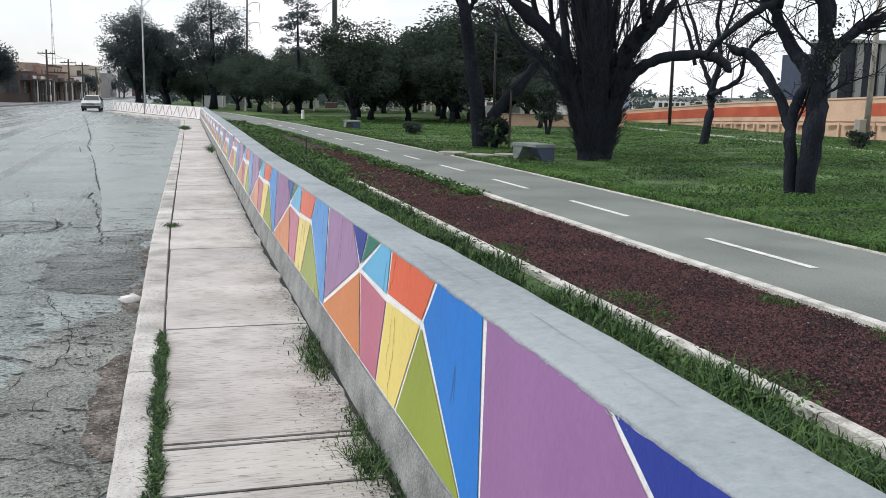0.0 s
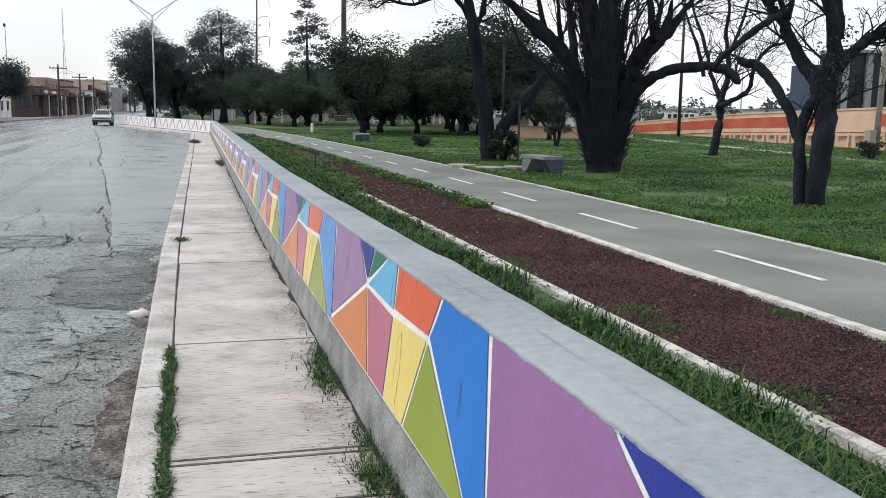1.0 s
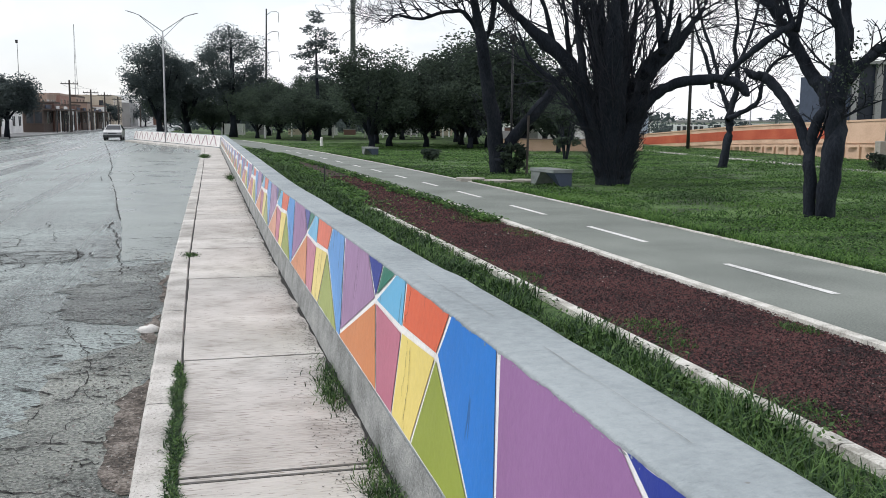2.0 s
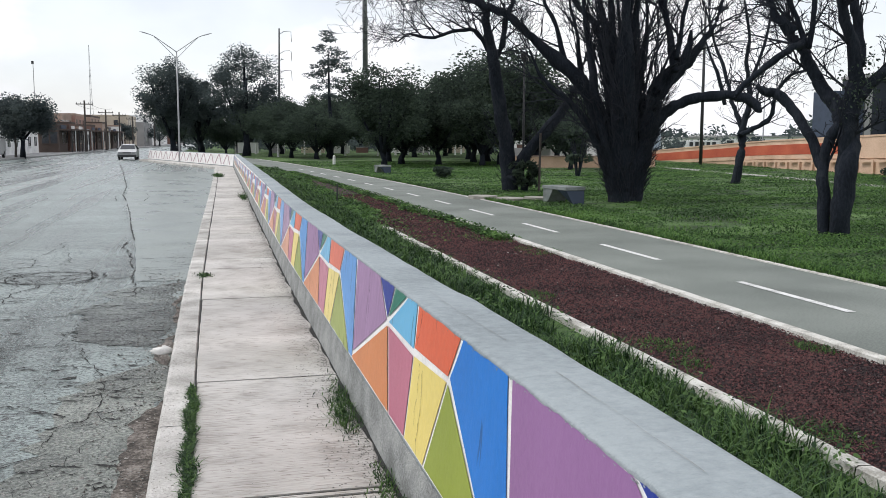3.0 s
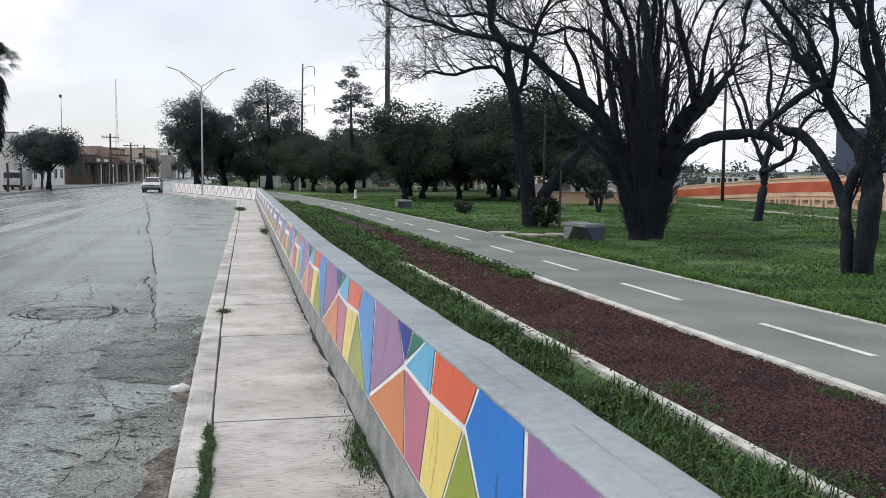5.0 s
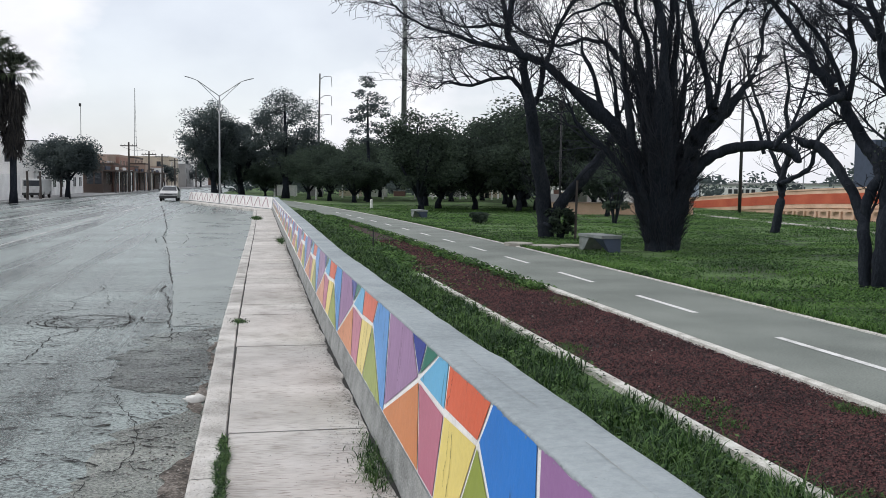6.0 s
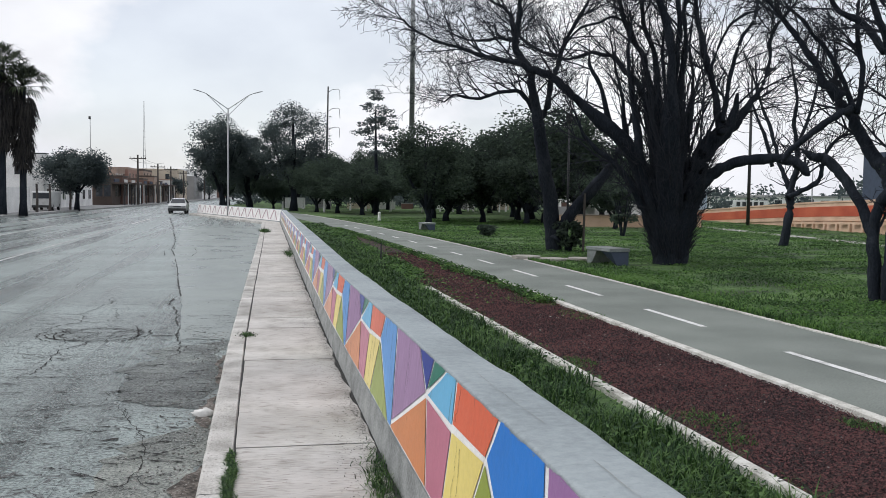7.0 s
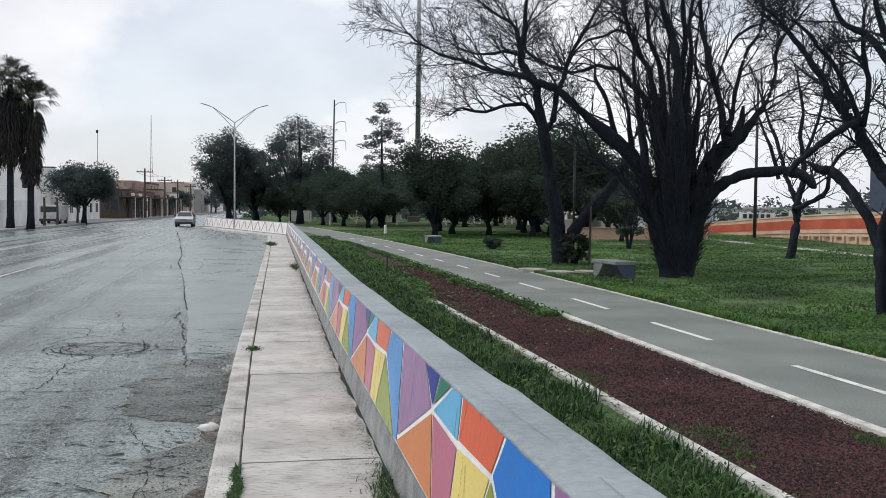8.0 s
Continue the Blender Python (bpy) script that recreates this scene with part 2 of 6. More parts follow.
M["steel"] = plain("galvanised_steel", (0.30, 0.31, 0.32), 0.5, metal=0.6, bump=0.05)
M["dark_steel"] = plain("dark_painted_steel", (0.03, 0.032, 0.035), 0.6, bump=0.05)
M["pole_wood"] = plain("weathered_pole", (0.07, 0.06, 0.055), 0.9, bump=0.3)
M["peach"] = material("peach_concrete", [(0.50, 0.33, 0.23), (0.62, 0.43, 0.31), (0.70, 0.50, 0.37)], 0.85, 0.7, 20, 0.2)
M["orange"] = material("orange_band_paint", [(0.38, 0.07, 0.035), (0.47, 0.095, 0.045), (0.53, 0.13, 0.065)], 0.75, 0.6, 20, 0.1)
M["bench"] = material("bench_concrete", [(0.14, 0.155, 0.155), (0.21, 0.23, 0.228), (0.27, 0.29, 0.285)], 0.85, 3, 40, 0.3)
M["wet"] = material("wet_tyre_track", [(0.045, 0.05, 0.052), (0.095, 0.103, 0.107)], 0.26, 1.5, 40, 0.2)
M["rubble"] = material("broken_concrete", [(0.25, 0.24, 0.21), (0.42, 0.40, 0.36)], 0.9, 3, 30, 0.5)
M["glass"] = plain("dark_glass", (0.02, 0.026, 0.035), 0.12, bump=0, spec=0.8)
M["slate"] = plain("blue_grey_cladding", (0.042, 0.058, 0.095), 0.75, bump=0.05)
M["navy_glass"] = plain("navy_glazing", (0.012, 0.017, 0.03), 0.45, bump=0, spec=0.3)
M["rubber"] = plain("tyre_rubber", (0.015, 0.015, 0.015), 0.9, bump=0)
M["car_white"] = plain("white_car_paint", (0.55, 0.56, 0.56), 0.3, bump=0)
M["bus_blue"] = plain("blue_bus_paint", (0.03, 0.07, 0.33), 0.35, bump=0)
M["bus_silver"] = plain("silver_bus_paint", (0.34, 0.40, 0.47), 0.35, bump=0)
M["plastic"] = plain("white_plastic_bag", (0.58, 0.57, 0.55), 0.5, bump=0.1)
for key, c in {"white": (0.80, 0.80, 0.79), "tan": (0.35, 0.26, 0.21), "brown": (0.085, 0.064, 0.055), "cream": (0.52, 0.45, 0.36), "grey": (0.30, 0.30, 0.30), "brick": (0.15, 0.088, 0.072), "salmon": (0.33, 0.20, 0.165), "dusk": (0.42, 0.31, 0.33)}.items():
    M["stucco_" + key] = plain("stucco_" + key, c, 0.9, scale=0.5, fine=8, bump=0.2)
PAINT = {"purple": (0.27, 0.13, 0.30), "blue": (0.004, 0.165, 0.57), "navy": (0.016, 0.035, 0.27), "green": (0.012, 0.16, 0.11), "sky": (0.13, 0.42, 0.66),
         "red": (0.66, 0.115, 0.045), "orange": (0.60, 0.215, 0.075), "pink": (0.46, 0.145, 0.215), "yellow": (0.74, 0.60, 0.17), "olive": (0.255, 0.315, 0.035)}
# Each pigment in three mixes: full, then two blended towards pale grey with streaks.
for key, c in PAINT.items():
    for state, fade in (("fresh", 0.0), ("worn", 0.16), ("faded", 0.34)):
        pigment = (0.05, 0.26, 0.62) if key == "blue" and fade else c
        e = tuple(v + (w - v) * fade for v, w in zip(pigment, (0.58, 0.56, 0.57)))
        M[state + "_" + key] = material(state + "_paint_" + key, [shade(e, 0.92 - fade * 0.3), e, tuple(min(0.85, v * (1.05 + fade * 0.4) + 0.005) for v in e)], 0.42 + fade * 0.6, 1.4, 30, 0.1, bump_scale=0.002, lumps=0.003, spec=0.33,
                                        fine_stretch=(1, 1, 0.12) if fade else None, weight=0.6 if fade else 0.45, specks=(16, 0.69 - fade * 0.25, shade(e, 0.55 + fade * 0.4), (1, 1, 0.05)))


# ---- mesh tools ----
class Mesh:
    """Collects vertices and faces for one mesh."""

    def __init__(self):
        self.v, self.f = [], []

    def face(self, pts):
        i = len(self.v)
        self.v += [tuple(p) for p in pts]
        self.f.append(tuple(range(i, i + len(pts))))

    def prism(self, outline, z0, z1):
        """A standing prism over a plan outline that runs anticlockwise."""
        i, n = len(self.v), len(outline)
        self.v += [(x, y, z0) for x, y in outline] + [(x, y, z1) for x, y in outline]
        self.f += [tuple(range(i + n - 1, i - 1, -1)), tuple(range(i + n, i + 2 * n))]
        self.f += [(i + k, i + (k + 1) % n, i + n + (k + 1) % n, i + n + k) for k in range(n)]

    def box(self, lo, hi):
        self.prism([(lo[0], lo[1]), (hi[0], lo[1]), (hi[0], hi[1]), (lo[0], hi[1])], lo[2], hi[2])

    def tube(self, pts, radii, sides=6, cap=True):
        pts = [Vector(p) for p in pts]
        base, rings = len(self.v), len(pts)
        for k, p in enumerate(pts):
            d = (pts[min(k + 1, rings - 1)] - pts[max(k - 1, 0)])
            d = d.normalized() if d.length > 1e-6 else Vector((0, 0, 1))
            u = d.cross(Vector((0.31, 0.17, 0.93)) if abs(d.z) < 0.9 else Vector((1, 0.1, 0))).normalized()
            w = d.cross(u)
            for s in range(sides):
                a = 2 * math.pi * s / sides
                self.v.append(tuple(p + (u * math.cos(a) + w * math.sin(a)) * radii[k]))
        for k in range(rings - 1):
            for s in range(sides):
                t = (s + 1) % sides
                self.f.append((base + k * sides + s, base + k * sides + t, base + (k + 1) * sides + t, base + (k + 1) * sides + s))
        if cap:
            self.f.append(tuple(base + s for s in range(sides - 1, -1, -1)))
            self.f.append(tuple(base + (rings - 1) * sides + s for s in range(sides)))

    def loft(self, rows, closed=False):
        """A skin over rows of points of equal number."""
        i, n = len(self.v), len(rows[0])
        for r in rows:
            self.v += [tuple(p) for p in r]
        for k in range(len(rows) - 1):
            for s in range(n if closed else n - 1):
                t = (s + 1) % n
                self.f.append((i + k * n + s, i + k * n + t, i + (k + 1) * n + t, i + (k + 1) * n + s))

    def data(self, name, mat, smooth=False):
        me = bpy.data.meshes.new(name)
        me.from_pydata(self.v, [], self.f)
        me.materials.append(mat)
        if smooth:
            me.polygons.foreach_set("use_smooth", [True] * len(me.polygons))
        me.update()
        return me


def fix(me):
    b = bmesh.new()
    b.from_mesh(me)
    bmesh.ops.recalc_face_normals(b, faces=b.faces)
    b.to_mesh(me)
    b.free()
    return me


def part(name, mesh, mat, parent=None, label="", smooth=False, mend=True):
    me = mesh if isinstance(mesh, bpy.types.Mesh) else mesh.data(name, mat, smooth)
    if mend and not isinstance(mesh, bpy.types.Mesh) and len(me.polygons) < 4000:
        fix(me)
    ob = new(name, me)
    if parent is not None:
        ob.parent = parent
    return tagged(ob, label)


def thing(name, label, category, at=(0, 0, 0), rz=0.0, group="", kind=""):
    ob = new(name)
    ob.matrix_basis = pose(*at, 0, 0, rz)
    return tagged(ob, label, category, group, kind)


def soft_box(lo, hi, r=0.01):
    """A box with bevelled edges."""
    b = bmesh.new()
    bmesh.ops.create_cube(b, size=1, matrix=Matrix.Translation([(a + c) / 2 for a, c in zip(lo, hi)]) @ Matrix.Diagonal([c - a for a, c in zip(lo, hi)] + [1]))
    bmesh.ops.bevel(b, geom=b.edges[:], offset=r, segments=2, affect="EDGES", profile=0.5)
    m = Mesh()
    b.verts.index_update()
    m.v = [tuple(v.co) for v in b.verts]
    m.f = [tuple(v.index for v in f.verts) for f in b.faces]
    b.free()
    return m


# ---- plan ----
def smooth(a, b, x):
    t = min(1, max(0, (x - a) / (b - a)))
    return t * t * (3 - 2 * t)


BEND, END = 61.5, 86.0


def wall_x(y):
    """The front top edge of the mural wall."""
    if y < BEND:
        return 0.009 * max(0.0, y - 12)
    return wall_x(BEND - 0.001) - 0.275 * (y - BEND)


def joint_off(y):
    """From the wall's edge to the joint behind the kerb."""
    return 1.172 - 0.12 * smooth(8, 45, y)


def kerb_off(y):
    return 1.385 - 0.13 * smooth(6, 45, y)


def wall_h(y):
    return 0.985 - 0.10 * smooth(2, 16, y) - 0.09 * smooth(16, 60, y)


def path_c(y):
    """The middle of the cycle path."""
    return 5.14 - 0.0009 * max(0.0, y - 14) ** 2


def road_left(y):
    return -19.3 + 0.040 * (y - 70)


def lawn_left(y):
    if y < END:
        return wall_x(y) + 0.2
    return wall_x(END) + 0.2 + 0.03 * (y - END)


def span(a, b, step):
    n = max(1, round((b - a) / step))
    return [a + (b - a) * k / n for k in range(n + 1)]


ROAD_Z, LAWN_Z, PATH_Z = -0.15, 0.09, 0.10
rng = random.Random(7)


def strip(ys, left, right, z, cols=1, wob=0.0):
    m = Mesh()
    m.loft([[(left(y) + (right(y) - left(y)) * k / cols, y, z + (wob * noise.noise((left(y) + (right(y) - left(y)) * k / cols, y * 1.0, 3.1)) if wob else 0)) for k in range(cols + 1)] for y in ys])
    return m


def flat(name, m, mat, label, category, kind="structure"):
    return tagged(part(name, m, mat, mend=False), label, category, kind=kind)


ground = Mesh()
ground.face([(-3000, -1500, -0.35), (3000, -1500, -0.35), (3000, 4500, -0.35), (-3000, 4500, -0.35)])
flat("ground", ground, M["soil"], "dark earth and grass reaching to the horizon", "ground")
ys = span(-30, 60, 1.5) + span(63, 120, 3) + span(130, 700, 30)
flat("road", strip(ys, road_left, lambda y: lawn_left(y) - (1.2 if y < END else 0.0), ROAD_Z, 12), M["asphalt"], "wide wet grey asphalt road with cracks and sheen", "road")
flat("lawn", strip(ys, lawn_left, lambda y: 140.0, LAWN_Z, 40, 0.0), M["soil"], "green weedy lawn with bare earth between the trees", "lawn")
flat("far_pavement", strip(ys, lambda y: -70.0, road_left, 0.0, 4), M["stucco_grey"], "pale concrete pavement across the road", "pavement")
# the kerb's darker grey carries the shade along the far road edge
fk = Mesh()
fk.loft([[(road_left(y) + 0.002, y, 0.006), (road_left(y) + 0.16, y, 0.006), (road_left(y) + 0.2, y, -0.16)] for y in ys])
flat("far_kerb", fk, M["wall_base"], "low concrete kerb along the far side of the road, shade put into its dark colour", "kerb")
flat("cycle_path", strip(span(-20, 90, 1.0), lambda y: path_c(y) - 1.12, lambda y: path_c(y) + 1.33, PATH_Z, 4), M["cycle"], "smooth grey concrete cycle path curving into the park", "path")
flat("flower_bed", strip(span(-20, 46.5, 0.5), lambda y: 2.25 + 0.02 * max(0.0, y - 30), lambda y: min(3.96, path_c(y) - 1.25), PATH_Z + 0.004, 6, 0.02), M["mulch"], "planting strip filled with dark red volcanic gravel", "gravel bed")

# ---- sidewalk and kerb ----
sidewalk = thing("sidewalk", "pale broom-finished concrete sidewalk slabs with dark joints", "sidewalk", kind="structure")
joints = [-25.5 + 3.75 * k for k in range(6)] + [-3.0, 0.85, 4.05, 4.62, 4.69, 7.08, 10.8, 13.35] + [14.45 + 3.78 * k for k in range(12)]
joints = [j for j in joints if j < 59] + [60.4, 64.0, 68.0, 72.0, 76.0, 80.0, 84.0]
for a, b in zip(joints, joints[1:]):
    m = Mesh()
    g = 0.016 if b < 30 else 0.02
    yy = span(a + g, b - g, 0.12 if b < 20 else 0.5)
    rows = []
    for y in yy:
        xl, xr = wall_x(y) - joint_off(y) + 0.006, wall_x(y) - 0.135
        j = 0.006 * noise.noise((y * 3, a, 0.4)) + 0.01 * noise.noise((y * 0.6, a, 7.4))
        e = 0.03 * noise.noise((y * 2.2, 5.5, 0)) + 0.016 * noise.noise((y * 9, 3.5, 0))
        rows.append([(xl, y, -0.12), (xl + j, y, -0.008), (xl + j + 0.008, y, 0.0), (xr - 0.01 + e, y, 0.0), (xr + e, y, -0.01), (xr + e, y, -0.12)])
    for r, s in ((0, 1), (-1, -1)):
        end = [(x, y - 0.0, z - (0.10 if 0 < k < 5 else 0)) for k, (x, y, z) in enumerate(rows[r])]
        if s == 1:
            rows.insert(0, end)
        else:
            rows.append(end)
    m.loft(rows)
    part("slab", m, M["walk"], sidewalk)
bedding = strip(span(-25, 86, 1.5), lambda y: wall_x(y) - joint_off(y) - 0.05, lambda y: wall_x(y) + 0.05, -0.009)
part("bedding", bedding, M["crack"], sidewalk, "dark joint filling", mend=False)

kerb = thing("kerb", "worn pale concrete kerb along the wet road", "kerb", kind="structure")
kj = [-24.0 + 3.0 * k for k in range(37)]
for a, b in zip(kj, kj[1:]):
    if b > 86:
        break
    rows = []
    for y in span(a + 0.006, b - 0.006, 0.3):
        xo, xi = wall_x(y) - kerb_off(y) + 0.007 * noise.noise((y * 2.7, 2.2, 0)), wall_x(y) - joint_off(y) - 0.006
        z = 0.004 + 0.006 * noise.noise((y * 1.3, 9.2, 0))
        rows.append([(xo - 0.02, y, ROAD_Z - 0.03), (xo - 0.006, y, z - 0.02), (xo + 0.004, y, z - 0.006), (xo + 0.018, y, z), (xi - 0.012, y, z), (xi, y, z - 0.02), (xi, y, -0.12)])
    m = Mesh()
    m.loft(rows)
    part("kerbstone", m, M["kerb"], kerb)

# ---- mural wall ----
def wall_pt(y, v, out=0.0):
    """A point of the wall's face: v is 0 at the ground and 1 at the top."""
    z = v * wall_h(y)
    return (wall_x(y) - 0.10 * (1 - v) - out, y, z)


STEP_Y = 4.85        # where the wall grows thinner
mural_wall = thing("mural_wall", "low grey concrete wall painted with a bright mosaic mural", "wall", kind="structure")
rows = []
for y in span(-24, 0, 0.4) + span(0.1, 14, 0.1) + span(14.4, BEND, 0.4) + span(BEND + 0.2, END, 1.0):
    h, x = wall_h(y), wall_x(y)
    wav = 0.010 * noise.noise((y * 1.1, 0.3, 1.9)) + 0.005 * noise.noise((y * 4.3, 2.3, 1.9))
    w = 0.300 + 0.026 * (1 - smooth(STEP_Y - 0.12, STEP_Y + 0.18, y)) + 0.014 * noise.noise((y * 0.5, 6.1, 0)) + 0.010 * noise.noise((y * 2.3, 1.7, 4.0))
    rows.append([(x - 0.10, y, -0.1), (x - 0.075, y, 0.25 * h), (x - 0.0045, y, 0.955 * h), (x - 0.001, y, 0.990 * h), (x + 0.006, y, 0.9975 * h), (x + 0.022, y, h), (x + 0.06, y, h + wav * 0.3),
                 (x + w - 0.055, y, h + wav * 0.5), (x + w - 0.03, y, h + wav * 0.5 - 0.002), (x + w - 0.01, y, h - 0.011), (x + w, y, h - 0.03), (x + w + 0.003, y, h - 0.06), (x + w + 0.05, y, 0.0), (x + w + 0.05, y, -0.1)])
core = Mesh()
core.loft(rows)
part("wall_core", core, M["wall"], mural_wall, "grey painted concrete top", smooth=True)
footing = Mesh()
footing.loft([[(wall_x(y) - 0.118 + 0.012 * noise.noise((y * 3.1, 8, 2)), y, -0.08), (wall_x(y) - 0.104, y, 0.07 + 0.02 * noise.noise((y * 2, 1, 2))), (wall_x(y) - 0.079, y, (0.25 + 0.012 * noise.noise((y * 1.4, 3, 3))) * wall_h(y) - 0.005)] for y in span(-24, BEND, 0.3)])
part("footing", footing, M["wall_base"], mural_wall, "bare stained concrete footing band", mend=False)
base_coat = Mesh()
base_coat.loft([[wall_pt(y, v, 0.0045) for v in (0.262, 0.5, 0.75, 0.983)] for y in span(-24, BEND, 0.4)])
part("white_lines", base_coat, M["line"], mural_wall, "white lines between the painted fields", mend=False)

# One repeat of the mural: corners as (metres along the wall, height share)
PERIOD, START = 3.58, 2.15
T, Bt = 0.992, 0.262
FIELDS = [
    ("blue", [(0.98, T), (1.60, T), (1.765, 0.785), (0.965, Bt), (0.80, Bt), (0.80, 0.38)]),
    ("olive", [(1.775, 0.77), (2.065, Bt), (0.965, Bt)]),
    ("red", [(1.62, T), (2.47, T), (2.475, 0.755), (1.78, 0.775)]),
    ("yellow", [(1.78, 0.77), (2.475, 0.735), (2.515, Bt), (2.075, Bt)]),
    ("sky", [(2.49, T), (2.74, T), (3.20, 0.765), (2.48, 0.745)]),
    ("pink", [(2.48, 0.73), (3.21, 0.755), (2.955, Bt), (2.525, Bt)]),
    ("orange", [(3.22, 0.755), (4.40, 0.285), (4.34, Bt), (2.965, Bt)]),
    ("green", [(2.76, T), (3.09, T), (3.22, 0.785)]),
    ("navy", [(3.10, T), (3.58, T), (3.235, 0.77)]),
    ("purple", [(3.58, T), (4.53, T), (4.375, 0.38), (4.375, 0.31), (3.24, 0.765)]),
]


def inset(poly, d):
    """Draw the corners of a field in by about d metres, to leave the white line."""
    n = len(poly)
    area = sum(poly[k][0] * poly[(k + 1) % n][1] - poly[(k + 1) % n][0] * poly[k][1] for k in range(n))
    s = 1 if area > 0 else -1
    out = []
    for k in range(n):
        p, q, r = Vector(poly[k - 1]), Vector(poly[k]), Vector(poly[(k + 1) % n])
        e, f = (q - p).normalized(), (r - q).normalized()
        a, b = Vector((-e.y, e.x)) * s, Vector((-f.y, f.x)) * s
        w = a + b
        w = w / max(0.35, w.length_squared / 2) if w.length > 1e-6 else a
        out.append(tuple(q + w * d))
    return out


def field(colour, corners, offset, ragged):
    m = Mesh()
    pts = [(u + offset, v * 0.95) for u, v in corners]
    # white lines widen with distance along the wall
    pts = inset(pts, 0.0115 + min(0.085, 0.0025 * max(0.0, offset + 2 - 9)))
    dense = []
    for k, p in enumerate(pts):
        q = pts[(k + 1) % len(pts)]
        n = max(1, int(math.dist(p, q) / (0.04 if p[1] > 0.9 and q[1] > 0.9 else 0.1)))
        for s in range(n):
            dense.append((p[0] + (q[0] - p[0]) * s / n, p[1] + (q[1] - p[1]) * s / n))
    pos = []
    for u, v in dense:
        v /= 0.95
        if v > 0.955:
            v = 0.990 + 0.008 * noise.noise((u * 5, 1.1, ragged)) + 0.004 * noise.noise((u * 23, 4.1, ragged))
        if v < 0.28:
            v += 0.008 * noise.noise((u * 5, 3.1, ragged))
        pos.append(Vector(wall_pt(u, v, 0.009)))
    b = bmesh.new()
    f = b.faces.new([b.verts.new(p) for p in pos])
    bmesh.ops.triangulate(b, faces=[f])
    b.verts.index_update()
    m.v = [tuple(v.co) for v in b.verts]
    m.f = [tuple(v.index for v in t.verts) for t in b.faces]
    b.free()
    # fields take the paler mixes beyond 5.5 m and 12 m along the wall
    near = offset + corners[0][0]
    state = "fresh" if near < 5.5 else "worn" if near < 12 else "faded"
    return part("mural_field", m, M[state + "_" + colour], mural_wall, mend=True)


for k in range(-7, 17):
    for name, corners in FIELDS:
        off = START + PERIOD * k
        pts = corners
        if k == -1:
            # beside the camera the pattern opens into two broad fields
            if name not in ("purple", "navy", "blue", "olive"):
                continue
            if name == "purple":
                pts = [(3.54, T), (4.53, T), (4.375, 0.38), (4.375, Bt), (2.07, Bt)]
            if name == "navy":
                pts = [(2.5, T), (3.52, T), (2.05, Bt), (1.6, Bt)]
        if max(u for u, v in pts) + off > BEND - 0.3 or min(u for u, v in pts) + off < -24:
            continue
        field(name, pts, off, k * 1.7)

# thin vertical cracks in the painted face
wg = random.Random(41)
for y0, v0, v1, w in ((4.40, 0.70, 0.27, 0.0022), (4.475, 0.72, 0.40, 0.0014), (4.52, 0.985, 0.79, 0.002), (6.1, 0.97, 0.60, 0.002), (7.95, 0.70, 0.27, 0.003)):
    line, y = [], y0
    for k in range(19):
        y += wg.gauss(0, 0.008)
        line.append((y, v0 + (v1 - v0) * k / 18, w * wg.uniform(0.3, 1.6)))
    m = Mesh()
    m.loft([[wall_pt(y - e, v, 0.0115), wall_pt(y + e, v, 0.0115)] for y, v, e in line])
    part("wall_crack", m, M["crack"], mural_wall, mend=False)
scuffs = Mesh()
for k in range(260):
    # chipped and smeared paint along the top edge
    y = 2.0 + 16 * wg.random() ** 1.5
    l, d = wg.uniform(0.002, 0.014), wg.uniform(0.0008, 0.0035)
    v = 0.992 - abs(wg.gauss(0, 0.007))
    scuffs.face([wall_pt(y - l, v, 0.0105), wall_pt(y, v - d, 0.0105), wall_pt(y + l, v + 0.002, 0.0105), wall_pt(y, min(0.997, v + d), 0.0105)])
tagged(part("paint_chips", scuffs, M["wall"], mural_wall, "small grey chips in the paint", mend=False), kind="stuff")
top_crack = Mesh()
yy = span(1.2, 5.0, 0.05)
xs = [0.14 + 0.03 * noise.noise((y * 0.6, 3.3, 8.1)) + 0.006 * noise.noise((y * 6, 3.3, 8.1)) for y in yy]
for (x0, y0), (x1, y1) in zip(zip(xs, yy), zip(xs[1:], yy[1:])):
    if noise.noise((y0 * 1.7, 2.2, 0.7)) > -0.05:
        e = 0.0011 + 0.0009 * noise.noise((y0 * 5, 1.2, 4.4))
        top_crack.face([(x0 - e, y0, wall_h(y0) + 0.0065), (x0 + e, y0, wall_h(y0) + 0.0065), (x1 + e, y1, wall_h(y1) + 0.0065), (x1 - e, y1, wall_h(y1) + 0.0065)])
part("wall_crack", top_crack, M["wall_base"], mural_wall, "hairline crack along the top", mend=False)

# beyond the bend the wall is white with leaning lilac bars
far_face = Mesh()
far_face.loft([[wall_pt(y, v, 0.012) for v in (0.05, 0.97)] for y in span(BEND + 0.1, END, 1.5)])
part("far_face", far_face, M["line"], mural_wall, "whitish face of the farther stretch", mend=False)
for k in range(13):
    for s in (0, 1):
        y0 = BEND + 0.7 + k * 1.85 + s * 0.8
        m = Mesh()
        a, b = (y0, y0 + 0.62) if s == 0 else (y0 + 0.62, y0)
        m.face([wall_pt(a, 0.15, 0.018), wall_pt(a + 0.2, 0.15, 0.018), wall_pt(b + 0.2, 0.93, 0.018), wall_pt(b, 0.93, 0.018)])
        part("mural_field", m, M["stucco_dusk"], mural_wall)

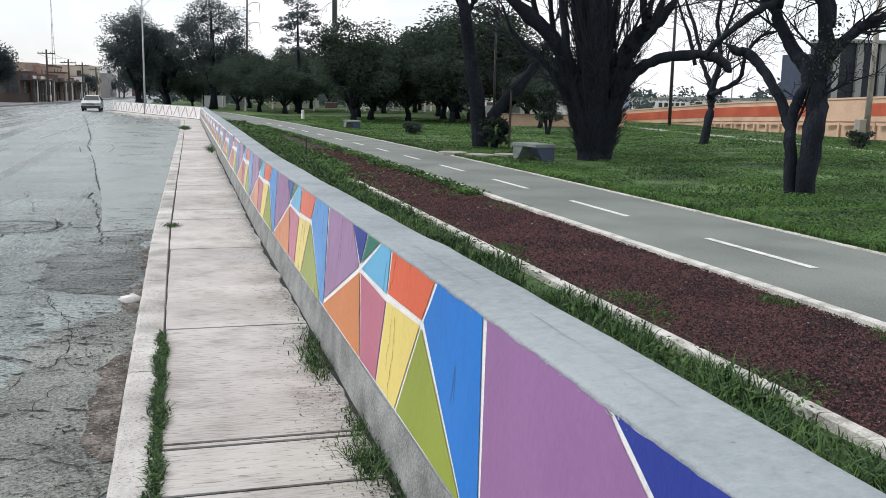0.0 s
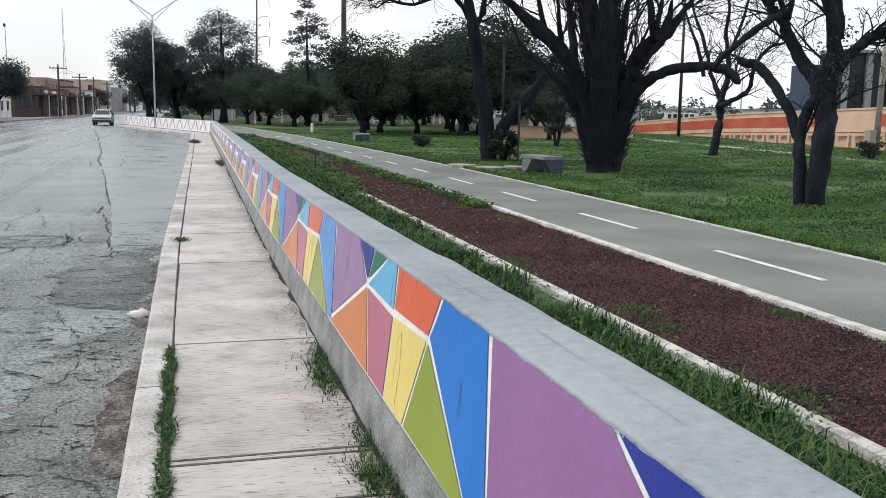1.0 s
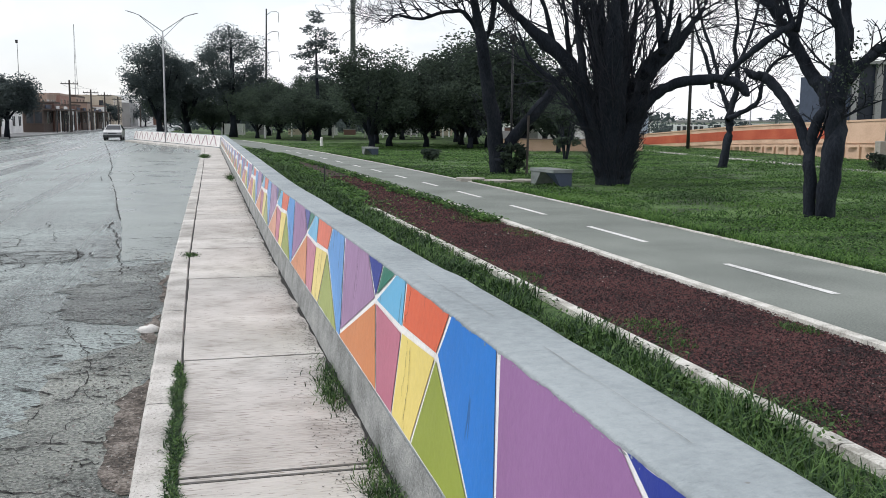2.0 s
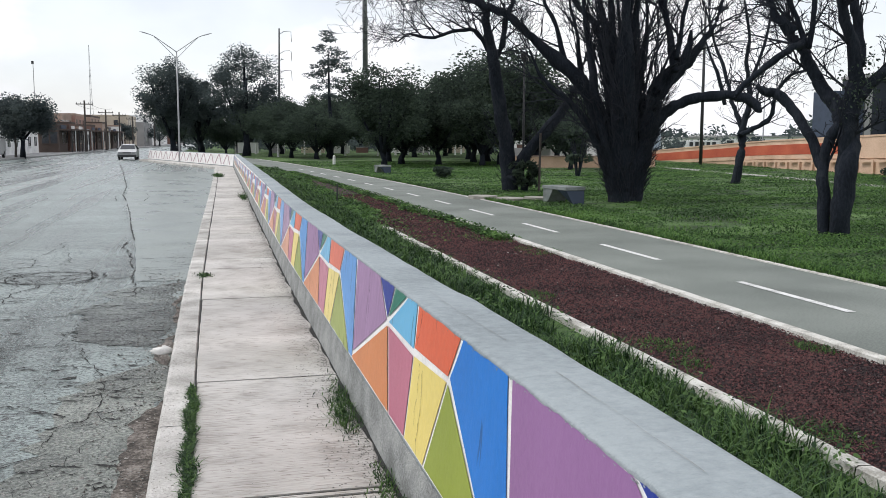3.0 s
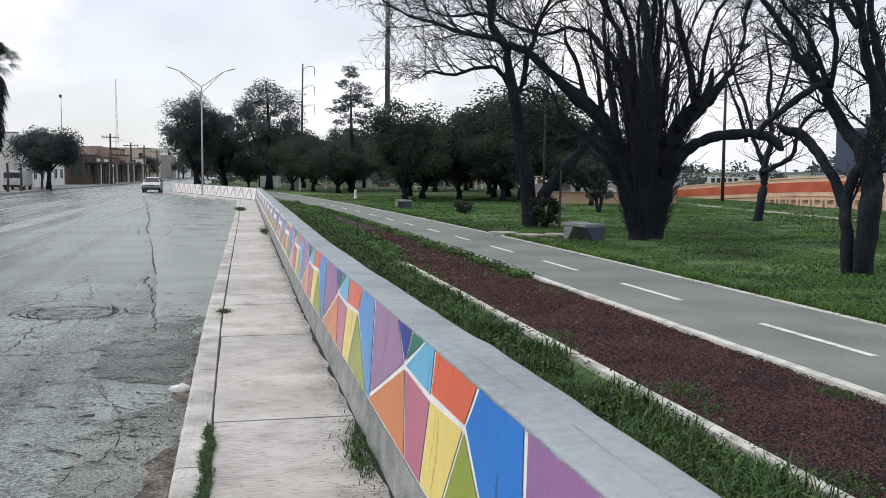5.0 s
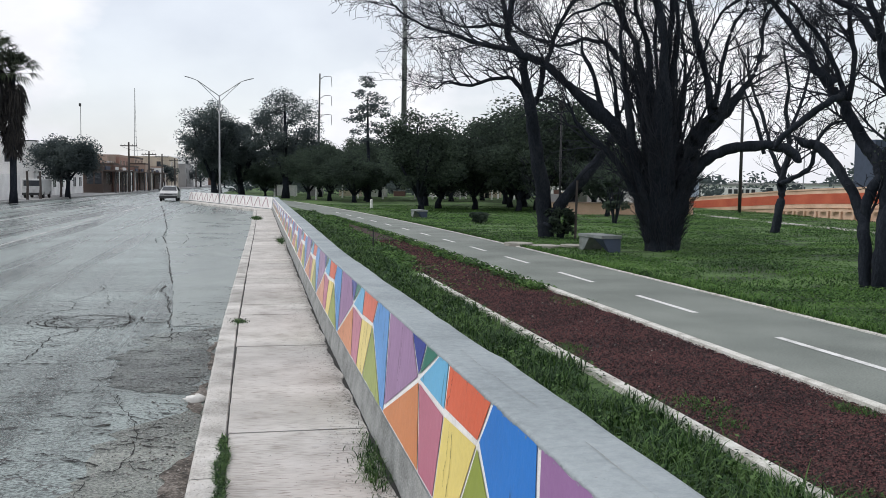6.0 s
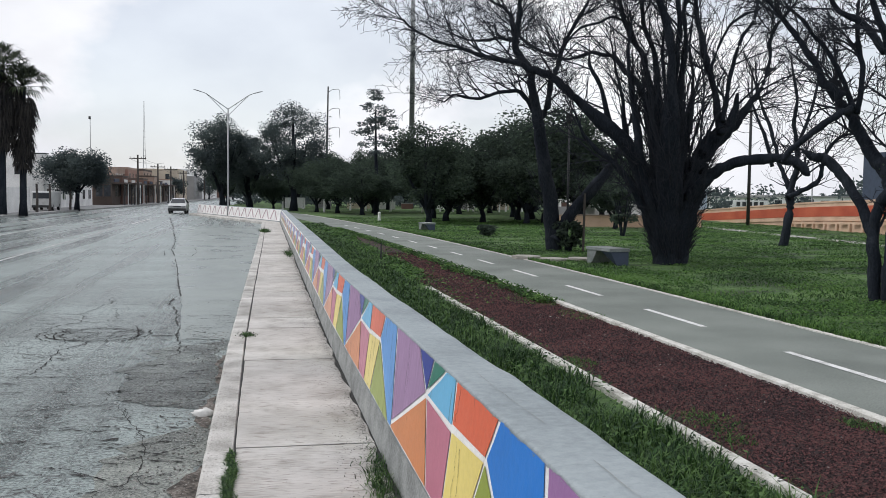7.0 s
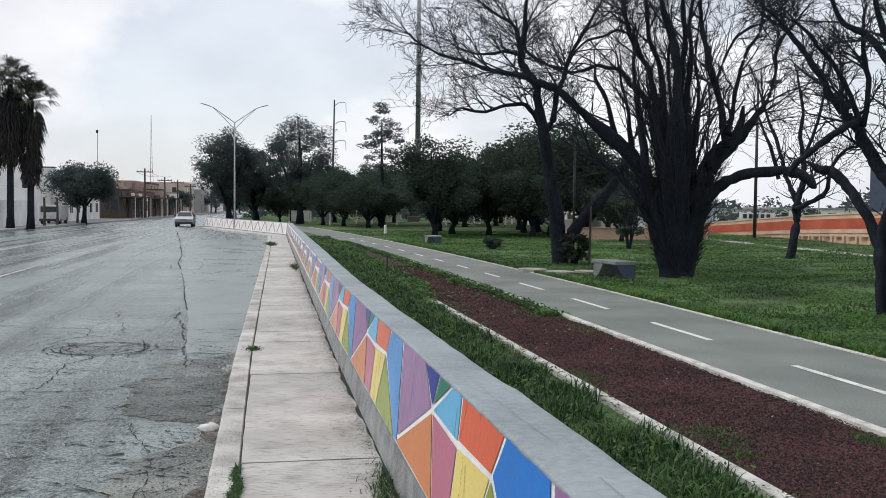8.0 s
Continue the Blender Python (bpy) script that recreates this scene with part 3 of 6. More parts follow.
# ---- kerbs of the bed and the cycle path ----
bed_kerb = thing("bed_kerb", "low white-painted concrete edging of the gravel bed", "edging", kind="structure")
for k in range(17):
    a = -16 + 2 * k
    b = min(a + 2, 17.6)
    rows = [[(2.13 + 0.015 * noise.noise((y, 1, 1)), y, 0.05), (2.14 + 0.015 * noise.noise((y, 1, 1)), y, 0.145), (2.16, y, 0.155 + 0.008 * noise.noise((y * 2, 1, 5))), (2.235, y, 0.15), (2.25, y, 0.05)] for y in span(a + 0.005, b - 0.005, 0.25)]
    m = Mesh()
    m.loft(rows)
    part("edging_stone", m, M["white_kerb"], bed_kerb)
path_kerb = thing("path_kerb", "whitewashed edging between gravel bed and cycle path", "edging", kind="structure")
for k in range(31):
    a = -16 + 2 * k
    rows = [[(path_c(y) - 1.22, y, 0.05), (path_c(y) - 1.21 + 0.01 * noise.noise((y, 7, 1)), y, 0.137), (path_c(y) - 1.19, y, 0.145), (path_c(y) - 1.11 + 0.012 * noise.noise((y * 2, 3, 1)), y, 0.142), (path_c(y) - 1.10, y, 0.06)] for y in span(a + 0.004, a + 1.996, 0.33)]
    m = Mesh()
    m.loft(rows)
    part("edging_stone", m, M["white_kerb"], path_kerb)
far_edge = thing("path_border", "thin pale concrete border of the cycle path", "edging", kind="structure")
for k in range(45):
    a = -10 + 2 * k
    rows = [[(path_c(y) + 1.32 + 0.01 * noise.noise((y * 2, 3, 6)), y, 0.05), (path_c(y) + 1.325 + 0.01 * noise.noise((y * 2, 3, 6)), y, 0.116), (path_c(y) + 1.40 + 0.02 * noise.noise((y, 3, 9)), y, 0.116), (path_c(y) + 1.42, y, 0.05)] for y in span(a + 0.004, a + 1.996, 0.4)]
    m = Mesh()
    m.loft(rows)
    part("edging_stone", m, M["white_kerb"], far_edge)
for a, b in [(-0.5, 1.6), (3.7, 5.75), (7.95, 10.0), (12.1, 14.12), (16.12, 18.05), (20.07, 21.95), (23.8, 25.4), (27.3, 28.8)] + [(30.8 + 3.5 * k, 32.3 + 3.5 * k) for k in range(7)]:
    m = strip(span(a, b, 0.35), lambda y: path_c(y) - 0.05, lambda y: path_c(y) + 0.05, PATH_Z + 0.005)
    tagged(part("lane_dash", m, M["marking"], mend=False), "white painted dash on the cycle path", "road marking", "cycle path dashes", "structure")

# ---- bare trees ----
def grow(m, rg, p, d, length, r, depth, up):
    """A curving branch with its side branches, into one mesh."""
    n = 6 if depth > 1 else 4
    bend = Vector((rg.gauss(0, 0.07), rg.gauss(0, 0.07), rg.gauss(0, 0.05)))
    pts, radii, kids = [p], [r], []
    side = d.cross(Vector((rg.gauss(0, 1), rg.gauss(0, 1), rg.gauss(0, 1)))).normalized()
    for k in range(n):
        d = (d + bend + Vector((rg.gauss(0, 0.09), rg.gauss(0, 0.09), rg.gauss(0, 0.07) + up))).normalized()
        p = p + d * (length / n)
        pts.append(p)
        radii.append(max(0.0056, r * (1 - 0.68 * (k + 1) / n)))
        if depth > 0 and (k > 0 or depth > 1) and rg.random() < 0.74:
            side = (-side + Vector((rg.gauss(0, 0.5), rg.gauss(0, 0.5), rg.gauss(0, 0.5))))
            side = (side - d * side.dot(d)).normalized()
            a = radians(rg.uniform(26, 54))
            kids.append((p, (d * math.cos(a) + side * math.sin(a)).normalized(), length * rg.uniform(0.42, 0.66) * (1.1 - 0.4 * k / n), radii[-1] * rg.uniform(0.55, 0.8)))
    m.tube(pts, radii, 5 if r > 0.04 else 3, cap=False)
    for q, e, l2, r2 in kids:
        grow(m, rg, q, e, l2, max(0.0062, r2), depth - 1, up)


def rounded(pts, steps=4):
    """A smooth line through (x, y, z, r) points."""
    out = []
    n = len(pts)
    for k in range(n - 1):
        a, b, c, d = (Vector(pts[max(0, min(n - 1, j))]) for j in (k - 1, k, k + 1, k + 2))
        for s in range(steps):
            t = s / steps
            out.append(0.5 * ((2 * b) + (c - a) * t + (2 * a - 5 * b + 4 * c - d) * t * t + (3 * b - a - 3 * c + d) * t ** 3))
    out.append(Vector(pts[-1]))
    return out


def bare_tree(label, at, limbs, seed, depth=3, twig=1.5, start=0.35, up=0.03, group="bare park trees", bare=(), shoots=0, rate=0.5, inner=0, thick=0.24):
    """limbs: lines of (across, height, away, radius) in metres, across seen square to the way from the road."""
    rg = random.Random(seed)
    root = thing("bare_tree", label, "tree", at, group=group)
    away = Vector((at[0] + 1, at[1], 0)).normalized()
    across = Vector((away.y, -away.x, 0))
    twigs = Mesh()
    for k, limb in enumerate(limbs):
        drift = rg.uniform(-0.35, 0.35)
        line = rounded(steps=5, pts=[(*(across * u + away * (w + drift * max(0.0, z - limb[0][1] - 1.0)) + Vector((0, 0, z))), r) for u, z, w, r in limb])
        pts = [q.to_3d() + noise.noise_vector(Vector((i * 0.45, k * 3.7, seed))) * min(0.05, q[3] * 0.5) for i, q in enumerate(line)]
        radii = [max(0.012, q[3] * (1 + 0.10 * noise.noise((i * 0.6, k, seed)))) for i, q in enumerate(line)]
        m = Mesh()
        m.tube(pts, radii, 14)
        m.v = [tuple(Vector(v) + noise.noise_vector(Vector(v) * 3.1 + Vector((seed, k, 0))) * min(0.035, limb[0][3] * 0.14) + noise.noise_vector(Vector((v[0] * 9, v[1] * 9, v[2] * 2.5))) * min(0.04, limb[0][3] * 0.12)) for v in m.v]
        part("trunk" if limb[0][1] < 0.3 else "limb", m, M["bark"], root, smooth=True)
        n = len(pts)
        for i in range(int(n * start) if limb[0][1] < 0.3 else 2, n):
            if radii[i] > thick or (k in bare and rg.random() < 0.88):
                continue
            d = (pts[min(i + 1, n - 1)] - pts[i - 1]).normalized()
            for s in range(1 if i < n - 1 else 4):
                if rg.random() < rate or i == n - 1:
                    side = d.cross(Vector((rg.gauss(0, 1), rg.gauss(0, 1), rg.gauss(0, 1)))).normalized()
                    a = radians(rg.uniform(28, 62)) if i < n - 1 else radians(rg.uniform(4, 35))
                    e = (d * math.cos(a) + side * math.sin(a) + Vector((0, 0, 0.12))).normalized()
                    if e.z < -0.1:
                        e.z *= -0.6
                    grow(twigs, rg, pts[i], e.normalized(), twig * rg.uniform(0.6, 1.3), min(0.034, max(0.014, radii[i] * 0.55)), depth, up)
    for k in range(shoots):
        # short shoots that stand off the trunk all round
        a, z = rg.uniform(0, 6.283), 0.15 + 2.7 * rg.random()
        r = limbs[0][0][3] * rg.uniform(0.75, 1.05) + 0.24 * z
        d = Vector((math.cos(a) * 0.8, math.sin(a) * 0.8, 0.75)).normalized()
        grow(twigs, rg, Vector((math.cos(a) * r, math.sin(a) * r, z)), d, rg.uniform(0.12, 0.5), 0.014, 1, 0.12)
    for k in range(inner):
        # upright shoots that fill the vase
        a, r = rg.uniform(0, 6.283), rg.uniform(0.1, 1.0)
        d = Vector((math.cos(a) * 0.22, math.sin(a) * 0.22, 1)).normalized()
        grow(twigs, rg, Vector((math.cos(a) * r, math.sin(a) * r, rg.uniform(1.4, 3.8))), d, rg.uniform(1.0, 3.2), rg.uniform(0.018, 0.05), 2, 0.05)
    tagged(part("twig_mass", twigs, M["twig"], root, "fine bare twigs", mend=False), kind="stuff")
    return root


G = LAWN_Z
big_at = (9.98, 23.69, G)
big = []
big.append([(-0.03, -0.12, 0.0, 0.379), (-0.08, 0.78, 0.0, 0.442), (-0.13, 1.70, 0.0, 0.442), (-0.13, 2.77, 0.0, 0.332), (-0.11, 3.84, 0.0, 0.253), (-0.10, 4.75, 0.0, 0.136), (-0.11, 5.65, 0.0, 0.114), (-0.24, 6.26, 0.0, 0.102), (-0.40, 6.87, 0.0, 0.080), (-0.63, 7.48, 0.0, 0.068), (-0.87, 8.40, 0.0, 0.046), (-1.04, 9.46, 0.0, 0.023)])
big.append([(-0.10, 3.08, 0.0, 0.223), (-0.10, 4.46, 0.2, 0.138), (0.04, 5.68, 0.2, 0.080), (0.09, 6.44, 0.2, 0.069), (-0.00, 7.20, 0.2, 0.057), (0.09, 8.10, 0.2, 0.034), (0.22, 9.14, 0.2, 0.023)])
big.append([(0.16, -0.12, 0.0, 0.252), (0.32, 0.94, -0.1, 0.283), (0.50, 1.86, -0.1, 0.283), (0.66, 2.69, -0.1, 0.268), (0.88, 3.17, -0.1, 0.268), (1.17, 3.47, -0.1, 0.236), (1.49, 3.74, -0.1, 0.189), (1.81, 4.11, -0.1, 0.126), (2.14, 4.58, -0.1, 0.068), (2.41, 5.06, -0.1, 0.057), (2.53, 5.54, -0.1, 0.046), (2.56, 6.16, -0.1, 0.046), (2.66, 6.56, -0.1, 0.046), (3.02, 7.01, -0.1, 0.034), (3.42, 7.58, -0.1, 0.023)])
big.append([(1.46, 3.73, 0.0, 0.126), (1.58, 4.19, -0.1, 0.095), (1.63, 4.59, -0.1, 0.034)])
big.append([(1.22, 3.51, 0.0, 0.127), (1.17, 3.99, 0.2, 0.112), (1.05, 4.67, 0.2, 0.080), (0.91, 5.20, 0.2, 0.092), (0.78, 5.66, 0.2, 0.092), (0.65, 6.27, 0.2, 0.080), (0.53, 6.87, 0.2, 0.069), (0.47, 7.78, 0.2, 0.046), (0.53, 8.83, 0.2, 0.023)])
big.append([(1.27, 3.86, 0.0, 0.080), (1.38, 4.61, 0.4, 0.058), (1.44, 5.07, 0.4, 0.058), (1.58, 5.67, 0.4, 0.046), (1.75, 6.19, 0.4, 0.046), (2.03, 6.63, 0.4, 0.046), (2.16, 7.30, 0.4, 0.035), (2.06, 8.20, 0.4, 0.023)])
big.append([(0.91, 5.22, 0.0, 0.046), (1.10, 5.82, 0.3, 0.035), (1.38, 6.41, 0.3, 0.035), (1.80, 6.73, 0.3, 0.035), (2.12, 6.83, 0.3, 0.023), (2.64, 7.33, 0.3, 0.023)])
big.append([(0.47, 1.83, 0.0, 0.203), (0.80, 2.19, -0.3, 0.172), (1.15, 2.54, -0.3, 0.156), (1.57, 2.73, -0.3, 0.141), (2.06, 2.84, -0.3, 0.133), (2.62, 2.85, -0.3, 0.133), (3.04, 2.79, -0.3, 0.126), (3.28, 2.65, -0.3, 0.126), (3.37, 2.43, -0.3, 0.094)])
big.append([(-0.16, -0.12, 0.0, 0.238), (-0.40, 0.92, 0.1, 0.270), (-0.66, 2.00, 0.1, 0.254), (-1.01, 2.93, 0.1, 0.222), (-1.48, 3.48, 0.1, 0.191), (-2.01, 3.94, 0.1, 0.191), (-2.48, 4.36, 0.1, 0.115), (-2.95, 4.81, 0.1, 0.103), (-3.35, 5.10, 0.1, 0.104), (-3.83, 5.29, 0.1, 0.092), (-4.31, 5.48, 0.1, 0.069), (-5.04, 5.61, 0.1, 0.058), (-5.53, 5.78, 0.1, 0.047), (-6.03, 5.95, 0.1, 0.041), (-6.53, 6.11, 0.1, 0.035), (-7.04, 6.37, 0.1, 0.030), (-7.46, 6.67, 0.1, 0.024)])
big.append([(-1.69, 3.62, 0.0, 0.095), (-1.89, 4.62, 0.0, 0.057), (-2.10, 5.09, 0.0, 0.057), (-2.29, 5.40, 0.0, 0.046), (-2.31, 5.79, 0.0, 0.023)])
big.append([(-0.30, 2.16, 0.0, 0.219), (-0.50, 3.49, -0.2, 0.204), (-0.76, 4.43, -0.2, 0.102), (-0.98, 4.92, -0.2, 0.079), (-1.28, 5.23, -0.2, 0.068), (-1.62, 5.63, -0.2, 0.068), (-1.87, 5.75, -0.2, 0.057), (-2.32, 5.80, -0.2, 0.057), (-2.78, 5.69, -0.2, 0.045), (-3.12, 5.66, -0.2, 0.034)])
big.append([(-0.26, 2.16, 0.0, 0.207), (-0.42, 3.52, 0.2, 0.191), (-0.65, 4.62, 0.2, 0.103), (-0.82, 5.55, 0.2, 0.080), (-1.14, 6.17, 0.2, 0.069), (-1.37, 6.64, 0.2, 0.069), (-1.59, 7.41, 0.2, 0.057), (-1.67, 8.34, 0.2, 0.034), (-1.88, 9.27, 0.2, 0.023)])
big.append([(-0.19, 2.46, 0.0, 0.204), (-0.36, 3.90, -0.2, 0.157), (-0.47, 5.03, -0.2, 0.090), (-0.58, 5.79, -0.2, 0.068), (-0.83, 6.40, -0.2, 0.056), (-0.92, 7.15, -0.2, 0.056), (-1.01, 8.06, -0.2, 0.034), (-0.88, 9.10, -0.2, 0.023)])
big.append([(0.07, 2.32, 0.0, 0.223), (0.07, 3.62, 0.2, 0.191), (0.16, 4.92, 0.2, 0.092), (0.24, 5.98, 0.2, 0.069), (0.19, 6.89, 0.2, 0.057), (0.30, 7.49, 0.2, 0.046), (0.46, 8.38, 0.2, 0.023)])
big.append([(-0.12, 0.80, 0.0, 0.156), (-0.49, 1.55, -0.4, 0.140), (-0.78, 2.60, -0.4, 0.125), (-0.95, 3.66, -0.4, 0.109), (-1.11, 4.57, -0.4, 0.056), (-1.22, 5.62, -0.4, 0.039), (-1.15, 6.52, -0.4, 0.022)])
big.append([(0.03, 0.76, 0.0, 0.193), (0.19, 1.86, 0.5, 0.177), (0.25, 2.94, 0.5, 0.145), (0.41, 4.18, 0.5, 0.097), (0.51, 5.10, 0.5, 0.046), (0.39, 6.17, 0.5, 0.035), (0.49, 7.24, 0.5, 0.023)])
big.append([(-0.05, 0.95, 0.0, 0.187), (-0.00, 2.15, -0.4, 0.171), (-0.23, 3.21, -0.4, 0.140), (-0.20, 4.40, -0.4, 0.067), (-0.33, 5.45, -0.4, 0.045), (-0.30, 6.49, -0.4, 0.028)])
big.append([(-0.27, 0.79, 0.0, 0.141), (-0.73, 1.54, -0.3, 0.109), (-1.19, 2.30, -0.3, 0.094), (-1.58, 2.76, -0.3, 0.078), (-1.96, 3.06, -0.3, 0.063), (-2.35, 3.49, -0.3, 0.047), (-2.59, 4.06, -0.3, 0.031)])
big.append([(-0.51, 1.38, 0.0, 0.160), (-0.92, 2.62, 0.3, 0.128), (-1.27, 3.40, 0.3, 0.096), (-1.38, 4.49, 0.3, 0.046), (-1.58, 5.27, 0.3, 0.035), (-1.72, 6.05, 0.3, 0.023)])
big.append([(-1.31, 6.53, 0.0, 0.034), (-1.66, 6.68, -0.2, 0.034), (-2.03, 6.53, -0.2, 0.034), (-2.49, 6.42, -0.2, 0.034), (-2.79, 6.16, -0.2, 0.023), (-3.09, 5.73, -0.2, 0.023)])
vase_tree = bare_tree("large dark bare tree with many trunks in a vase", big_at, big, 3, depth=3, twig=1.55, bare=(3, 7, 9), start=0.45, shoots=650, rate=0.28, inner=55, thick=0.3)
left_at = (8.61, 29.60, G)
left = []
left.append([(0.00, -0.12, 0.0, 0.282), (-0.13, 1.26, 0.0, 0.245), (-0.34, 2.56, 0.0, 0.226), (-0.50, 3.49, 0.0, 0.207), (-0.62, 4.32, 0.0, 0.188), (-0.77, 5.07, 0.0, 0.128), (-0.89, 5.81, 0.0, 0.128), (-1.25, 6.31, 0.0, 0.112), (-1.40, 6.64, 0.0, 0.096), (-1.26, 7.38, 0.0, 0.080), (-1.22, 8.12, 0.0, 0.064), (-1.10, 8.67, 0.0, 0.064), (-1.21, 9.77, 0.0, 0.048), (-1.40, 10.69, 0.0, 0.032)])
left.append([(-0.62, 4.20, 0.1, 0.151), (-0.30, 4.89, 0.1, 0.096), (-0.22, 5.54, 0.1, 0.096), (0.01, 6.09, 0.1, 0.080), (0.10, 6.50, 0.1, 0.072), (0.40, 7.16, 0.1, 0.064), (0.76, 7.74, 0.1, 0.048), (1.15, 8.43, 0.1, 0.032)])
left.append([(-0.70, 4.45, -0.1, 0.094), (-1.04, 5.06, -0.1, 0.064), (-1.32, 5.24, -0.1, 0.064), (-1.97, 5.19, -0.1, 0.056), (-2.53, 5.00, -0.1, 0.048), (-3.09, 5.06, -0.1, 0.048), (-3.38, 5.12, -0.1, 0.032), (-3.75, 4.88, -0.1, 0.024)])
left.append([(-1.41, 6.64, 0.2, 0.081), (-1.55, 7.60, 0.2, 0.065), (-1.75, 7.98, 0.2, 0.048), (-2.22, 8.26, 0.2, 0.048), (-2.60, 8.55, 0.2, 0.032), (-3.08, 8.93, 0.2, 0.032)])
left.append([(-1.28, 6.79, -0.2, 0.064), (-1.80, 6.95, -0.2, 0.048), (-2.36, 6.90, -0.2, 0.048), (-2.92, 6.90, -0.2, 0.032), (-3.58, 7.15, -0.2, 0.024)])
left.append([(0.07, 0.37, -0.2, 0.224), (0.35, 1.04, -0.2, 0.206), (0.85, 1.64, -0.2, 0.187), (1.30, 2.20, -0.2, 0.187), (1.74, 2.75, -0.2, 0.150), (2.09, 3.40, -0.2, 0.113), (2.35, 4.22, -0.2, 0.075)])
left.append([(0.04, 6.45, 0.3, 0.065), (-0.42, 6.53, 0.3, 0.048), (-0.89, 6.78, 0.3, 0.048), (-1.23, 7.02, 0.3, 0.049), (-1.56, 7.40, 0.3, 0.032)])
bare_tree("slender dark bare tree with a leaning limb", left_at, left, 8, depth=3, twig=1.5, bare=(5,), shoots=60, rate=0.42)
right_at = (9.92, 14.71, G)
right = []
right.append([(-0.14, -0.12, 0.0, 0.100), (-0.16, 0.46, 0.0, 0.111), (-0.24, 1.08, 0.0, 0.105), (-0.31, 1.43, 0.0, 0.100), (-0.54, 1.89, 0.0, 0.089), (-0.78, 2.24, 0.0, 0.089), (-1.00, 2.49, 0.0, 0.100), (-1.20, 2.59, 0.0, 0.089), (-1.35, 2.61, 0.0, 0.067), (-1.48, 2.71, 0.0, 0.033)])
right.append([(0.11, -0.12, 0.0, 0.166), (0.13, 0.48, -0.1, 0.177), (0.17, 1.09, -0.1, 0.188), (0.18, 1.70, -0.1, 0.188), (0.10, 2.09, -0.1, 0.210), (-0.06, 2.34, -0.1, 0.155), (-0.27, 2.59, -0.1, 0.121), (-0.49, 2.99, -0.1, 0.105), (-0.68, 3.34, -0.1, 0.099), (-0.88, 3.66, -0.1, 0.099)])
right.append([(-0.82, 3.63, 0.0, 0.132), (-1.11, 3.88, -0.1, 0.088), (-1.21, 4.11, -0.1, 0.061), (-1.36, 4.37, -0.1, 0.055), (-1.61, 4.74, -0.1, 0.055), (-1.81, 5.04, -0.1, 0.044), (-1.96, 5.22, -0.1, 0.033), (-2.21, 5.50, -0.1, 0.028), (-2.52, 5.83, -0.1, 0.022)])
right.append([(-0.62, 3.40, 0.0, 0.067), (-0.76, 3.81, 0.1, 0.045), (-0.94, 4.22, 0.1, 0.045), (-1.14, 4.56, 0.1, 0.039), (-1.35, 4.81, 0.1, 0.034), (-1.52, 5.07, 0.1, 0.034), (-1.71, 5.25, 0.1, 0.022)])
right.append([(-0.67, 3.42, 0.0, 0.076), (-0.85, 3.33, -0.3, 0.065), (-1.17, 3.10, -0.3, 0.066), (-1.45, 2.87, -0.3, 0.055), (-1.68, 2.64, -0.3, 0.055), (-1.77, 2.48, -0.3, 0.033)])
right.append([(-0.20, 0.92, 0.0, 0.056), (-0.21, 1.23, 0.1, 0.078), (-0.19, 1.54, 0.1, 0.100), (-0.09, 1.79, 0.1, 0.100), (0.05, 2.02, 0.1, 0.100)])
right.append([(0.10, 1.40, 0.0, 0.089), (0.17, 1.96, 0.0, 0.133), (0.24, 2.51, 0.0, 0.155), (0.24, 2.90, 0.0, 0.133), (0.13, 3.45, 0.0, 0.100), (-0.03, 3.90, 0.0, 0.089), (-0.07, 4.34, 0.0, 0.078), (-0.20, 4.74, 0.0, 0.066), (-0.41, 5.35, 0.0, 0.044), (-0.52, 5.94, 0.0, 0.022)])
right.append([(0.29, 3.01, 0.0, 0.112), (0.26, 3.61, 0.2, 0.090), (0.15, 4.11, 0.2, 0.078), (0.04, 4.61, 0.2, 0.067), (0.05, 5.35, 0.2, 0.045), (0.12, 6.03, 0.2, 0.022)])
right.append([(0.31, 2.50, 0.0, 0.133), (0.56, 2.79, 0.0, 0.100), (0.77, 2.97, 0.0, 0.089), (1.02, 3.10, 0.0, 0.078), (1.29, 3.27, 0.0, 0.067), (1.61, 3.55, 0.0, 0.045), (1.92, 4.01, 0.0, 0.022)])
right.append([(-0.15, 4.40, 0.0, 0.067), (-0.45, 4.88, 0.1, 0.067), (-0.73, 5.07, 0.1, 0.056), (-0.97, 5.24, 0.1, 0.045), (-1.12, 5.55, 0.1, 0.033), (-1.27, 5.87, 0.1, 0.022)])
right.append([(-0.55, 3.36, 0.0, 0.056), (-0.51, 4.11, 0.2, 0.045), (-0.58, 4.52, 0.2, 0.045), (-0.63, 4.93, 0.2, 0.034), (-0.61, 5.43, 0.2, 0.022)])
twin_tree = bare_tree("dark bare tree with a twin trunk and arching limb", right_at, right, 15, depth=3, twig=1.0, start=0.6, bare=(0, 4, 5), rate=0.27)
ivy = Mesh()
rv = random.Random(77)
